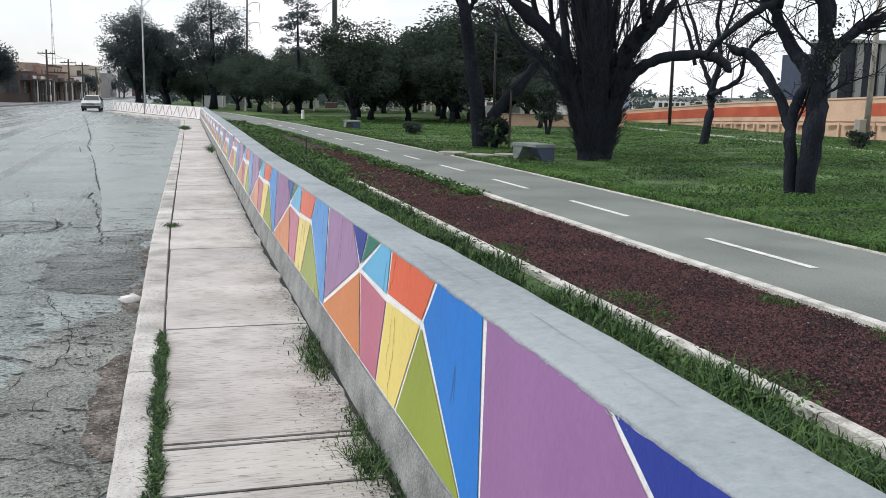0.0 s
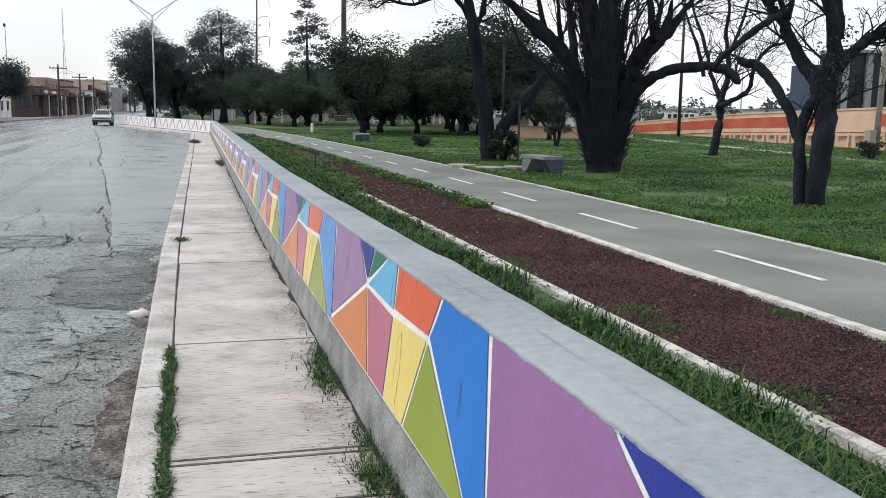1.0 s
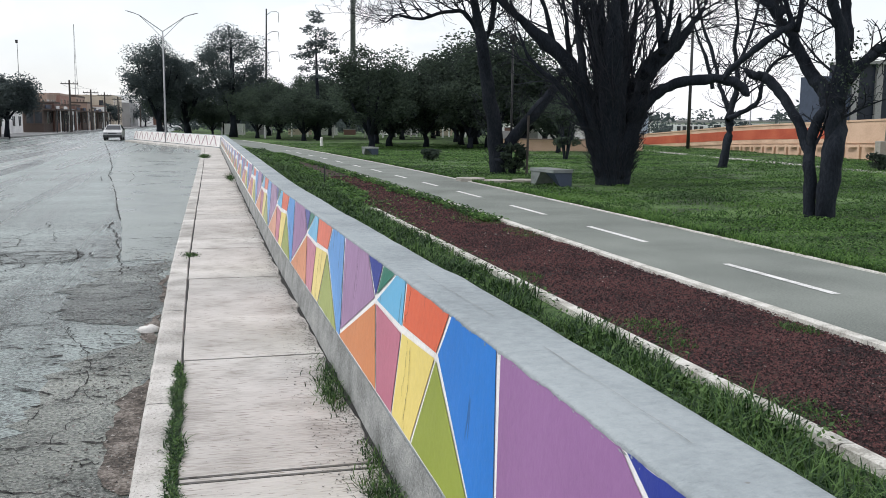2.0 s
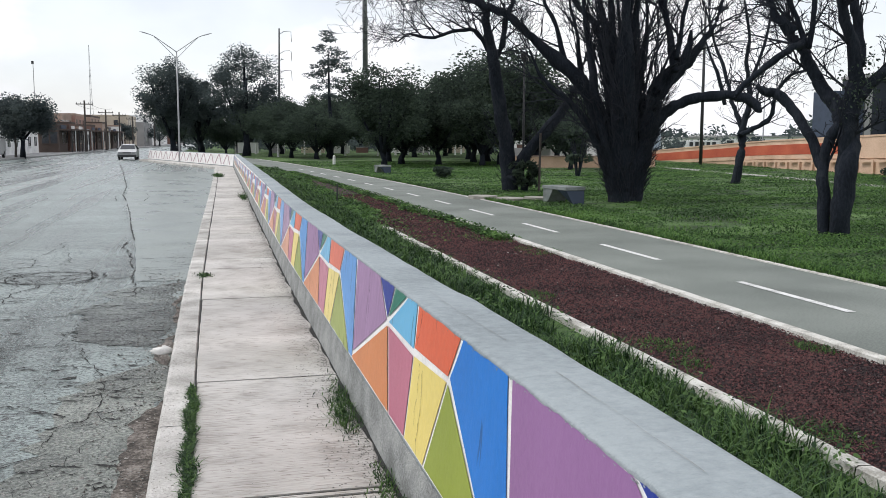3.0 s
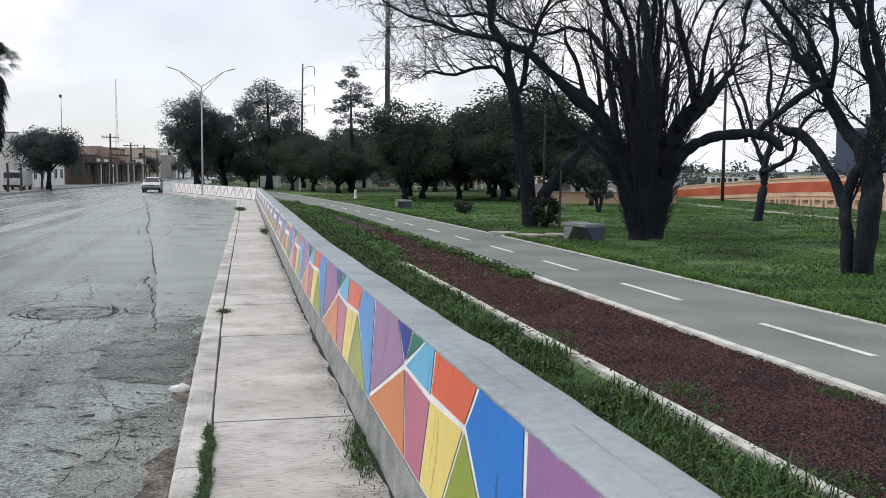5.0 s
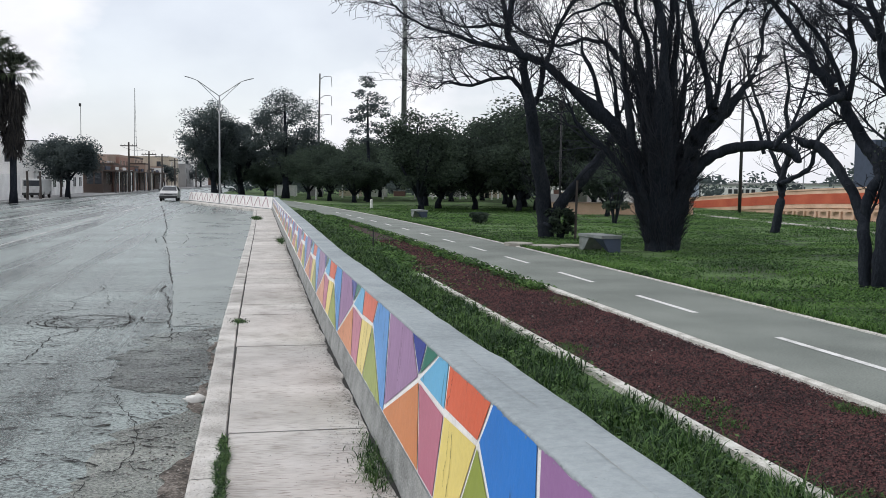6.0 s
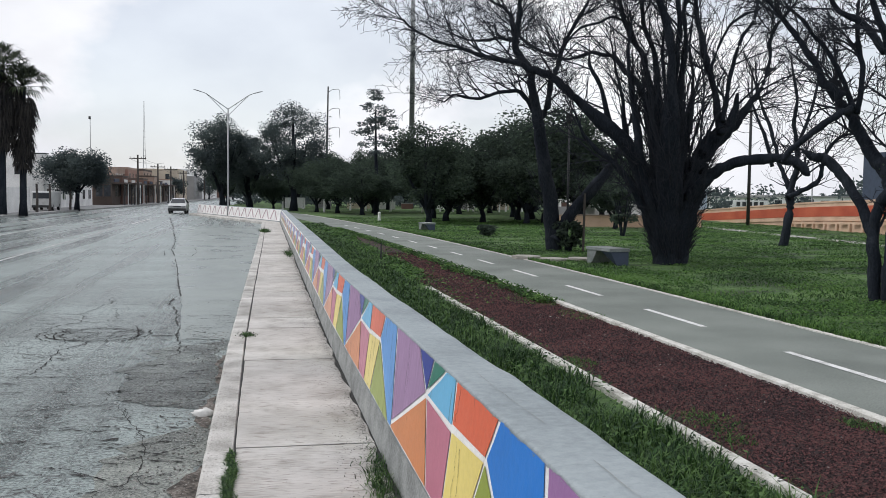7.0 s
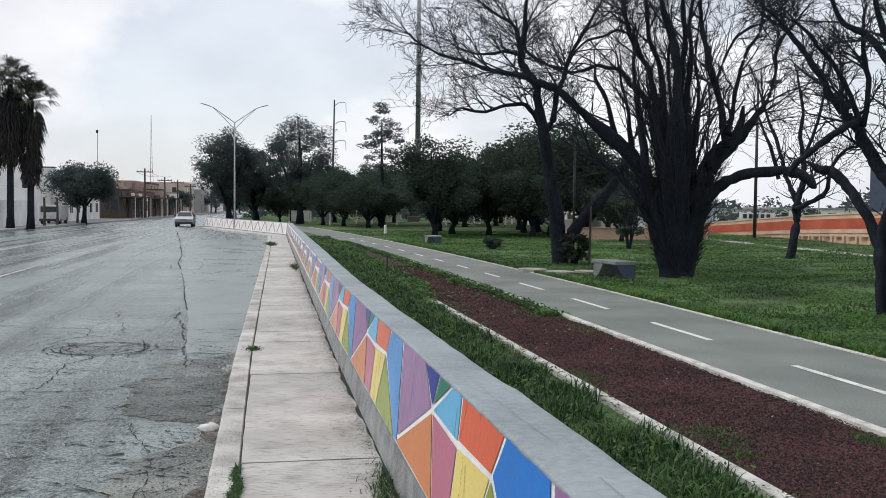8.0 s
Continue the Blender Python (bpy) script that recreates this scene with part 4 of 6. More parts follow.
for k in range(18):
    leaf_spot = (right_at[0] + 0.25 + rv.gauss(0.0, 0.2), right_at[1] - 0.2 + rv.gauss(0, 0.16), rv.uniform(2.3, 3.3))
    for j in range(22):
        q = Vector(leaf_spot) + Vector((rv.gauss(0, 0.14), rv.gauss(0, 0.14), rv.gauss(0, 0.14)))
        u = Vector((rv.gauss(0, 1), rv.gauss(0, 1), rv.gauss(0, 1))).normalized() * 0.035
        w = u.cross(Vector((rv.gauss(0, 1), rv.gauss(0, 1), rv.gauss(0, 1)))).normalized() * 0.02
        ivy.face([q - u, q - w, q + u, q + w])
fol = part("foliage", ivy, M["leaf"], twin_tree, "sparse dark leaves at the fork", mend=False)
fol.location = -twin_tree.location
small_at = (18.81, 32.69, G)
small = []
small.append([(-0.02, -0.12, 0.0, 0.185), (0.12, 0.89, 0.0, 0.162), (0.21, 1.77, 0.0, 0.162), (0.23, 2.09, 0.0, 0.139), (0.01, 2.57, 0.0, 0.093), (-0.19, 3.06, 0.0, 0.081), (-0.32, 3.49, 0.0, 0.069), (-0.46, 4.02, 0.0, 0.069), (-0.72, 4.87, 0.0, 0.069), (-1.05, 5.72, 0.0, 0.046), (-1.26, 6.78, 0.0, 0.035)])
small.append([(0.06, 1.81, 0.1, 0.116), (0.31, 2.55, 0.1, 0.116), (0.39, 3.14, 0.1, 0.104), (0.36, 3.89, 0.1, 0.081), (0.23, 4.76, 0.1, 0.070), (0.31, 5.61, 0.1, 0.058), (0.06, 6.90, 0.1, 0.035)])
small.append([(0.12, 1.90, -0.1, 0.104), (0.46, 2.07, -0.1, 0.092), (1.03, 2.37, -0.1, 0.092), (1.26, 2.70, -0.1, 0.081), (1.30, 3.12, -0.1, 0.069), (1.39, 3.55, -0.1, 0.069), (1.77, 4.08, -0.1, 0.058), (2.36, 4.28, -0.1, 0.035)])
small.append([(-0.48, 3.04, 0.2, 0.081), (-0.77, 4.13, 0.2, 0.070), (-1.13, 5.01, 0.2, 0.047), (-1.48, 6.00, 0.2, 0.035)])
small.append([(0.37, 3.79, 0.2, 0.070), (0.78, 4.97, 0.2, 0.058), (1.01, 6.03, 0.2, 0.047), (1.17, 7.08, 0.2, 0.035)])
bare_tree("small bare tree with a thin forked trunk", small_at, small, 22, depth=2, twig=1.1, rate=0.27, up=0.07)


# ---- leafy trees ----
def leaf_cloud(m, rg, c, radius, n, size, squash=0.7):
    for _ in range(n):
        d = Vector((rg.gauss(0, 1), rg.gauss(0, 1), rg.gauss(0, 1)))
        d = d.normalized() * radius * rg.random() ** 0.45
        p = Vector(c) + Vector((d.x, d.y, d.z * squash))
        u = Vector((rg.gauss(0, 1), rg.gauss(0, 1), rg.gauss(0, 0.6))).normalized()
        w = u.cross(Vector((rg.gauss(0, 1), rg.gauss(0, 1), rg.gauss(0, 1)))).normalized()
        s = size * rg.uniform(0.6, 1.3)
        m.face([p - u * s, p - w * s * 0.45, p + u * s, p + w * s * 0.45])


def leafy_tree(label, at, height, width, low, seed, lumps=46, leaves=90, leaf=0.16, mat="leaf", trunk=0.18, group="evergreen park trees", shape="round", forks=4):
    rg = random.Random(seed)
    root = thing("leafy_tree", label, "tree", at, group=group)
    wood, crown = Mesh(), Mesh()
    mid = (height + low) / 2
    lean = (rg.uniform(-0.3, 0.3), rg.uniform(-0.3, 0.3))
    wood.tube([(0, 0, -0.15), (0.05, 0, low * 0.5), (lean[0] * 0.5, lean[1] * 0.5, low), (lean[0], lean[1], height * 0.86)], [trunk * 1.5, trunk, trunk * 0.85, trunk * 0.25], 8)
    for k in range(forks):
        a = 2 * math.pi * k / forks + rg.random()
        r = width * 0.32
        wood.tube([(lean[0] * 0.4, lean[1] * 0.4, low * 0.85), (math.cos(a) * r * 0.5, math.sin(a) * r * 0.5, low + (height - low) * 0.25), (math.cos(a) * r, math.sin(a) * r, low + (height - low) * 0.6)], [trunk * 0.6, trunk * 0.45, trunk * 0.15], 6)
    part("trunk", wood, M["bark"], root, smooth=True)
    for k in range(lumps):
        if shape == "tiers":
            v = rg.random()
            z = low + (height - low) * v
            ring = 0.45 * v + 0.55 * round(v * 4 + 0.3 * rg.gauss(0, 1)) / 4
            r = width / 2 * (1 - 0.55 * ring) * rg.uniform(0.25, 1)
            z = low + (height - low) * (ring * 0.95) + rg.gauss(0, 0.3)
            a = rg.uniform(0, 2 * math.pi)
            c = (math.cos(a) * r, math.sin(a) * r, z + 0.1 * r)
            rad, sq = width * rg.uniform(0.09, 0.16), 0.42
        else:
            d = Vector((rg.gauss(0, 1), rg.gauss(0, 1), rg.gauss(0, 1))).normalized() * rg.uniform(0.35, 1.0) ** 0.6
            wid = width / 2 * (1 + 0.75 * noise.noise((d.x * 1.5, d.y * 1.5, seed)))
            c = (d.x * wid * 0.86, d.y * wid * 0.86, mid + d.z * (height - low) / 2 * (0.82 + 0.42 * noise.noise((d.x * 2, d.y * 2, seed + 5))))
            rad, sq = width * rg.uniform(0.07, 0.21), 0.75
        leaf_cloud(crown, rg, c, rad, leaves, leaf, sq)
    part("crown", crown, M[mat], root, "dense dark green leaves", mend=False)
    return root


def clone(ob, x, y, s, rz):
    c = copy_thing(ob, pose(x, y, G, 0, 0, rz))
    c.scale = (s * (1.0 + 0.25 * rng.random()), s * (1.0 + 0.2 * rng.random()), s * (0.9 + 0.2 * rng.random()))
    return c


LBL = "dense dark evergreen park tree with a rounded crown"
t1 = leafy_tree(LBL, (9.3, 57, G), 6.1, 6.0, 0.9, 31, lumps=76, leaves=210, leaf=0.1)
t2 = leafy_tree(LBL, (13.6, 60.5, G), 5.9, 6.4, 0.9, 32, lumps=76, leaves=210, leaf=0.1)
t3 = leafy_tree(LBL, (15.6, 57, G), 5.4, 6.0, 0.8, 33, lumps=72, leaves=210, leaf=0.1)
for ob, x, y, s in ((t2, 11.4, 61.8, 1.0), (t1, 17.6, 66, 1.05), (t3, 12.0, 70, 1.05), (t3, 7.6, 79, 0.86), (t1, 6.0, 85, 0.85), (t2, 9.4, 86, 0.95), (t3, 4.4, 90, 0.9),
                    (t3, 20, 76, 1.15), (t2, 24, 84, 1.15), (t3, 15, 88, 1.1), (t1, 11, 98, 1.0), (t3, 19, 98, 1.2), (t2, 29, 100, 1.2), (t3, 2.0, 112, 1.15), (t2, 7.5, 118, 1.1), (t1, 14, 122, 1.2), (t3, 24, 118, 1.2),
                    (t1, 17.4, 58.5, 1.22), (t3, 20.6, 61, 1.25), (t2, 19.5, 69, 1.3), (t3, -2.5, 128, 1.2), (t2, -5.5, 140, 1.3), (t3, 18.6, 49.5, 0.62), (t3, 22.5, 62, 1.0), (t2, 27.5, 74, 1.0), (t3, 0.5, 101, 0.7), (t3, 10.5, 92, 1.0), (t2, 17.5, 86, 1.05), (t3, 22, 92, 1.1), (t1, 6.5, 104, 1.0), (t3, 13.5, 106, 1.1), (t2, 26, 106, 1.15), (t3, 33, 112, 1.15), (t1, 4, 124, 1.1), (t2, 10, 130, 1.15), (t3, 19, 128, 1.2)):
    clone(ob, x, y, s, rng.uniform(0, 360))
TALL = "tall dark leafy tree beside the road median"
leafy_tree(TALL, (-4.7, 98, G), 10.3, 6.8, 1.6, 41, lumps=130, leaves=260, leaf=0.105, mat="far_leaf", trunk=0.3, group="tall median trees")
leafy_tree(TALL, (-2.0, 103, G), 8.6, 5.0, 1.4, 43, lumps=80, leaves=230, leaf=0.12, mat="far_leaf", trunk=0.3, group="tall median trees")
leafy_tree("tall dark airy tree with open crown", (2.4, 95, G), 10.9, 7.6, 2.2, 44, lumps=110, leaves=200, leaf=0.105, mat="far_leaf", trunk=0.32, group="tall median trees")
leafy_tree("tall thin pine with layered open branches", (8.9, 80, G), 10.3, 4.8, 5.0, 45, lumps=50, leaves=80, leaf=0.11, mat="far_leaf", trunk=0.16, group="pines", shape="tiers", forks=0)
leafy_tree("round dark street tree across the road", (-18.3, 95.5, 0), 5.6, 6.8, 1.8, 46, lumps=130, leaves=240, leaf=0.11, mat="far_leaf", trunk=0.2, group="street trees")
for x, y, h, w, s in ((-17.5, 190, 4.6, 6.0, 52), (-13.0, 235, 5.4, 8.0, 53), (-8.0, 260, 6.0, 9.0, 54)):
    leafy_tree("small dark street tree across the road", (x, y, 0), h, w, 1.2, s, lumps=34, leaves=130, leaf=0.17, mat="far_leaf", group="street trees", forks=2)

# multi-stemmed bush behind the bare trees
def bush(label, at, h, w, seed, n=9, leaves=60, leaf=0.12):
    rg = random.Random(seed)
    root = thing("bush", label, "bush", at, group="park bushes")
    stems, crown = Mesh(), Mesh()
    for k in range(n):
        a, r = rg.uniform(0, 6.28), w / 2 * rg.uniform(0.3, 1)
        top = (math.cos(a) * r, math.sin(a) * r, h * rg.uniform(0.65, 1))
        stems.tube([(0.05 * math.cos(a), 0.05 * math.sin(a), -0.05), (top[0] * 0.4, top[1] * 0.4, top[2] * 0.5), top], [0.05, 0.035, 0.01], 4)
        leaf_cloud(crown, rg, top, w * 0.2, leaves, leaf)
        leaf_cloud(crown, rg, (top[0] * 0.7, top[1] * 0.7, top[2] * 0.45), w * 0.22, leaves // 2, leaf)
    part("stem", stems, M["bark"], root)
    part("foliage", crown, M["leaf"], root, "sparse dark leaves", mend=False)
    return root


bush("ragged multi-stemmed bush on the lawn", (15.4, 40.5, G), 2.1, 1.5, 61)
bush("shoots and ivy round the foot of a bare tree", (8.95, 29.2, G), 0.9, 1.0, 62, n=7, leaf=0.1)
bush("small dark shrub beside a post", (23.6, 29.6, G), 0.6, 0.9, 63, n=9, leaf=0.07)
bush("low leafy shrub on the lawn", (8.9, 40.0, G), 0.45, 0.9, 64, n=7, leaf=0.08)

# far woods that close the horizon
woods = Mesh()
PARK_POST = (6.95, 62.5)
rg = random.Random(99)
for k in range(230):
    a = rg.uniform(-0.30, 1.2)
    d = rg.uniform(170, 330)
    x, y = d * math.sin(a), d * math.cos(a)
    if x < -8 and y < 300:
        continue
    h = rg.uniform(2.5, 6.5) * (0.75 + 0.25 * (d / 250))
    for q in range(3):
        leaf_cloud(woods, rg, (x + rg.gauss(0, 1.6), y + rg.gauss(0, 1.5), h * rg.uniform(0.35, 0.7)), h * 0.48, 26, 0.65, 0.8)
tagged(part("far_woods", woods, M["far_leaf"], mend=False), "dark belt of distant trees with haze put into their colour", "trees", kind="stuff")


under = Mesh()
for k in range(200):
    x, y = rg.uniform(-4, 75), rg.uniform(122, 165)
    h = rg.uniform(1.0, 3.0)
    leaf_cloud(under, rg, (x, y, h * 0.5), h * 0.75, 34, 0.34, 0.7)
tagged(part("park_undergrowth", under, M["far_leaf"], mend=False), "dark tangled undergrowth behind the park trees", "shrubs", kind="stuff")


# ---- street behind the park ----
fg = random.Random(58)
for k in range(11):
    x = 3.0 + 3.6 * k + fg.uniform(-0.8, 0.8)
    y = 112 + fg.uniform(-2.5, 2.5)
    w, h = fg.uniform(1.2, 3.0), fg.uniform(0.7, 1.35)
    wall_ob = thing("garden_wall", "pale low wall behind the park trees", "wall", (x, y, 0.0), fg.uniform(-6, 6), "walls behind the park")
    part("wall_body", soft_box((-w / 2, -0.1, -0.1), (w / 2, 0.1, h), 0.015), M[("stucco_white", "stucco_grey", "stucco_cream", "stucco_white", "stucco_brick")[k % 5]], wall_ob)
    part("wall_cap", soft_box((-w / 2 - 0.04, -0.14, h), (w / 2 + 0.04, 0.14, h + 0.07), 0.015), M["stucco_grey"], wall_ob)
for k in range(22):
    q = Mesh()
    q.tube([(0, 0, -0.1), (0.02, 0, 0.7), (0, 0, 1.15 + 0.4 * fg.random())], [0.11, 0.09, 0.08], 7)
    pst = part("bollard", q, M["stucco_white"])
    pst.location = (1.5 + 1.75 * k + fg.uniform(-0.6, 0.6), 96 + fg.uniform(-8, 12), G)
    tagged(pst, "white-painted round post under the trees", "post", "white posts in the park")
pst = Mesh()
pst.tube([(0, 0, -0.05), (0, 0, 0.55), (0, 0, 0.6)], [0.11, 0.10, 0.05], 9)
near_post = part("bollard", pst, M["stucco_white"])
near_post.location = (PARK_POST[0], PARK_POST[1], G)
tagged(near_post, "short white post beside the cycle path", "post", "white posts in the park")


# ---- palms ----
def palm(at, h, seed, w=2.4, skirt=5.0):
    rg = random.Random(seed)
    root = thing("palm_tree", "tall fan palm with a shaggy skirt of dead fronds", "palm tree", at, group="roadside palms")
    tr = Mesh()
    tr.tube([(0, 0, -0.1), (0.03, 0, 1.0), (0.05, 0.05, h * 0.6), (0.1, 0, h - 0.5)], [0.34, 0.26, 0.22, 0.2], 9)
    part("trunk", tr, M["bark"], root, smooth=True)

    def fan(m, c, d, size, droop, blades=11):
        side = d.cross(Vector((0, 0, 1))).normalized()
        stem = c + d * size * 0.55
        m.tube([c, stem], [0.025, 0.015], 3, cap=False)
        for b in range(blades):
            t = (b / (blades - 1) - 0.5) * 2.3
            e = (d * math.cos(t) + side * math.sin(t)).normalized()
            l = size * 0.6 * rg.uniform(0.8, 1.1)
            tip = stem + e * l - Vector((0, 0, droop * l * rg.uniform(0.5, 1.2)))
            mid = stem + e * l * 0.55
            w2 = e.cross(Vector((0, 0, 1)))
            w2 = w2.normalized() * 0.055 if w2.length > 0.01 else side * 0.055
            m.face([stem, mid + w2, tip, mid - w2])

    live, dead = Mesh(), Mesh()
    for k in range(46):
        a, e = rg.uniform(0, 6.28), rg.uniform(-0.35, 1.25)
        d = Vector((math.cos(a) * math.cos(e), math.sin(a) * math.cos(e), math.sin(e)))
        fan(live, Vector((0.1, 0, h - 0.4)), d, w * rg.uniform(0.8, 1.05), 0.5)
    for k in range(190):
        a, z = rg.uniform(0, 6.28), h - 0.6 - skirt * rg.random() ** 1.2
        d = Vector((math.cos(a) * 0.6, math.sin(a) * 0.6, -0.75)).normalized()
        fan(dead, Vector((0.08, 0, z)), d, w * rg.uniform(0.6, 0.95) * (0.6 + 0.4 * (z - h + skirt) / skirt), 0.7, 8)
    part("crown", live, M["palm"], root, "green fan fronds", mend=False)
    part("skirt", dead, M["dead"], root, "hanging dead fronds", mend=False)


palm((-19.9, 75.2, 0), 11.3, 71)
palm((-18.6, 75.8, 0), 10.1, 72, w=2.1, skirt=5.6)
palm((-21.4, 76.0, 0), 10.5, 73)

# ---- poles and lamps ----
def street_lamp(label, at, h, reach, rise, rz=0.0, group="double-arm street lamps"):
    root = thing("street_lamp", label, "street lamp", at, rz, group)
    m = Mesh()
    m.tube([(0, 0, 0), (0, 0, 0.4), (0, 0, h)], [0.10, 0.08, 0.05], 10)
    part("pole", m, M["steel"], root, smooth=True)
    b = soft_box((-0.18, -0.18, -0.02), (0.18, 0.18, 0.03), 0.008)
    part("base_plate", b, M["steel"], root)
    for s in (-1, 1):
        a = Mesh()
        a.tube([(0, 0, h - 0.05), (s * reach * 0.62, 0, h + rise * 0.8), (s * reach * 0.75, 0, h + rise * 0.9)], [0.035, 0.03, 0.028], 6)
        a.tube([(0, 0, h - 0.55), (s * reach * 0.35, 0, h + rise * 0.28), (s * reach * 0.62, 0, h + rise * 0.78)], [0.025, 0.022, 0.02], 6)
        a.tube([(s * reach * 0.25, 0, h + rise * 0.28), (s * reach * 0.27, 0, h + rise * 0.12)], [0.012, 0.012], 5)
        part("arm", a, M["steel"], root)
        l = Mesh()
        l.loft([[(s * reach * f, w * 0.11, h + rise * (0.88 + 0.16 * (f - 0.72) / 0.3) + (0.05 if f not in (0.72, 1.02) else 0.0) * c) for w, c in ((-1, -0.4), (-0.8, 0.6), (0, 1), (0.8, 0.6), (1, -0.4), (0, -0.6))] for f in (0.72, 0.78, 0.95, 1.02)], closed=True)
        part("lamp_head", l, M["steel"], root)
    return root


street_lamp("grey double-arm street lamp behind the mural wall", (-3.38, 75.2, 0), 8.4, 2.6, 1.35)
street_lamp("grey double-arm street lamp by the ramp road", (58, 92, 0), 8.0, 2.4, 1.1)
street_lamp("grey double-arm street lamp by the ramp road", (66, 120, 0), 9.0, 2.4, 1.1)

tall = thing("tall_mast", "very tall grey steel mast with one lamp arm", "mast", (20.0, 130, 0))
m = Mesh()
m.tube([(0, 0, -0.2), (0, 0, 11.0)], [0.46, 0.42], 12)
m.tube([(0, 0, 11.0), (0, 0, 11.35)], [0.5, 0.5], 12)
m.tube([(0, 0, 11.35), (0.05, 0, 40)], [0.38, 0.24], 12)
part("pole", m, M["steel"], tall, smooth=True)
m = Mesh()
m.tube([(0.1, 0, 28.9), (1.2, 0, 29.7), (2.6, 0, 29.8)], [0.07, 0.06, 0.05], 6)
part("arm", m, M["steel"], tall)
part("lamp_head", soft_box((2.4, -0.2, 29.65), (3.2, 0.2, 29.85), 0.03), M["dark_steel"], tall)

util = thing("power_pole", "tall thin power pole with curved insulator arms", "utility pole", (7.35, 120, 0))
m = Mesh()
m.tube([(0, 0, -0.2), (0.25, 0, 15.4)], [0.17, 0.09], 9)
part("pole", m, M["dark_steel"], util, smooth=True)
for z in (15.1, 12.7, 10.3):
    m = Mesh()
    m.tube([(0.2, 0, z - 0.5), (0.8, 0, z - 0.05), (1.5, 0, z), (1.7, 0, z - 0.1), (1.75, 0, z - 1.3)], [0.035, 0.035, 0.03, 0.03, 0.035], 6)
    part("insulator_arm", m, M["dark_steel"], util)

post = thing("floodlight_pole", "dark slim pole with a box floodlight", "light pole", (30.9, 57.0, 0))
m = Mesh()
m.tube([(0, 0, -0.2), (0, 0, 10.5)], [0.12, 0.075], 8)
part("pole", m, M["dark_steel"], post, smooth=True)
m = Mesh()
m.tube([(0, 0, 10.35), (0.9, -0.4, 10.4)], [0.04, 0.04], 6)
part("arm", m, M["dark_steel"], post)
part("lamp_head", soft_box((0.5, -0.75, 10.25), (1.25, -0.2, 10.45), 0.03), M["dark_steel"], post)

lant = thing("park_lantern", "thin dark park lamp post with a small lantern", "lamp post", (9.02, 29.55, G))
m = Mesh()
m.tube([(0, 0, -0.1), (0, 0, 4.2)], [0.045, 0.032], 7)
part("pole", m, M["dark_steel"], lant, smooth=True)
m = Mesh()
m.tube([(0, 0, 4.2), (0, 0, 4.28), (0, 0, 4.5), (0, 0, 4.56)], [0.05, 0.11, 0.13, 0.03], 8)
part("lantern", m, M["dark_steel"], lant)
stake = Mesh()
stake.tube([(9.35, 28.9, G - 0.1), (9.38, 28.9, 2.0)], [0.045, 0.035], 6)
tagged(part("stake", stake, M["pole_wood"]), "thin dark wooden stake standing in the lawn", "stake")
marker = Mesh()
marker.tube([(2.15, 24.4, 0.05), (2.16, 24.4, 0.62)], [0.02, 0.02], 6)
tagged(part("marker_post", marker, M["dark_steel"]), "short thin metal post in the grass", "post")

concrete_pole = thing("concrete_pole", "pale concrete pole behind the lawn", "utility pole", (28.2, 34.9, 0.05))
m = Mesh()
m.tube([(0, 0, -0.2), (0.15, 0, 9.0)], [0.14, 0.10], 10)
part("pole", m, M["rubble"], concrete_pole, smooth=True)
part("pedestal", soft_box((-0.6, -0.3, -0.1), (-0.25, 0.05, 1.05), 0.02), M["rubble"], concrete_pole)

radio = thing("radio_mast", "thin far lattice radio mast over the roofs", "mast", (-35.6, 300, 0))
m = Mesh()
for a in range(3):
    c, s = math.cos(a * 2.094), math.sin(a * 2.094)
    m.tube([(c * 1.0, s * 1.0, 0), (c * 0.25, s * 0.25, 16), (c * 0.05, s * 0.05, 29.3)], [0.06, 0.05, 0.04], 4)
for k in range(14):
    z = 1 + k * 1.9
    r = 1.0 - 0.033 * z
    ring = [(math.cos(a * 2.094) * r, math.sin(a * 2.094) * r, z + 0.6 * (a % 2)) for a in (0, 1, 2, 0)]
    m.tube(ring, [0.03] * 4, 3)
part("lattice", m, M["steel"], radio)
whip = thing("antenna_pole", "thin far antenna pole with a small top unit", "antenna", (-34.5, 200, 0))
m = Mesh()
m.tube([(0, 0, 0), (0, 0, 16.4)], [0.12, 0.06], 6)
part("pole", m, M["steel"], whip)
part("top_unit", soft_box((-0.3, -0.2, 16.2), (0.12, 0.2, 16.8), 0.04), M["dark_steel"], whip)


def wooden_pole(x, y, h):
    root = thing("wooden_pole", "dark wooden utility pole with a crossarm", "utility pole", (x, y, 0), group="poles across the road")
    p = Mesh()
    p.tube([(0, 0, -0.2), (0, 0, h)], [0.16, 0.11], 7)
    part("pole", p, M["pole_wood"], root)
    part("crossarm", soft_box((-1.1, -0.06, h - 0.55), (1.1, 0.06, h - 0.42), 0.01), M["pole_wood"], root)
    for u in (-1.0, -0.5, 0.5, 1.0):
        q = Mesh()
        q.tube([(u, 0, h - 0.43), (u, 0, h - 0.25)], [0.04, 0.03], 5)
        part("insulator", q, M["dark_steel"], root)


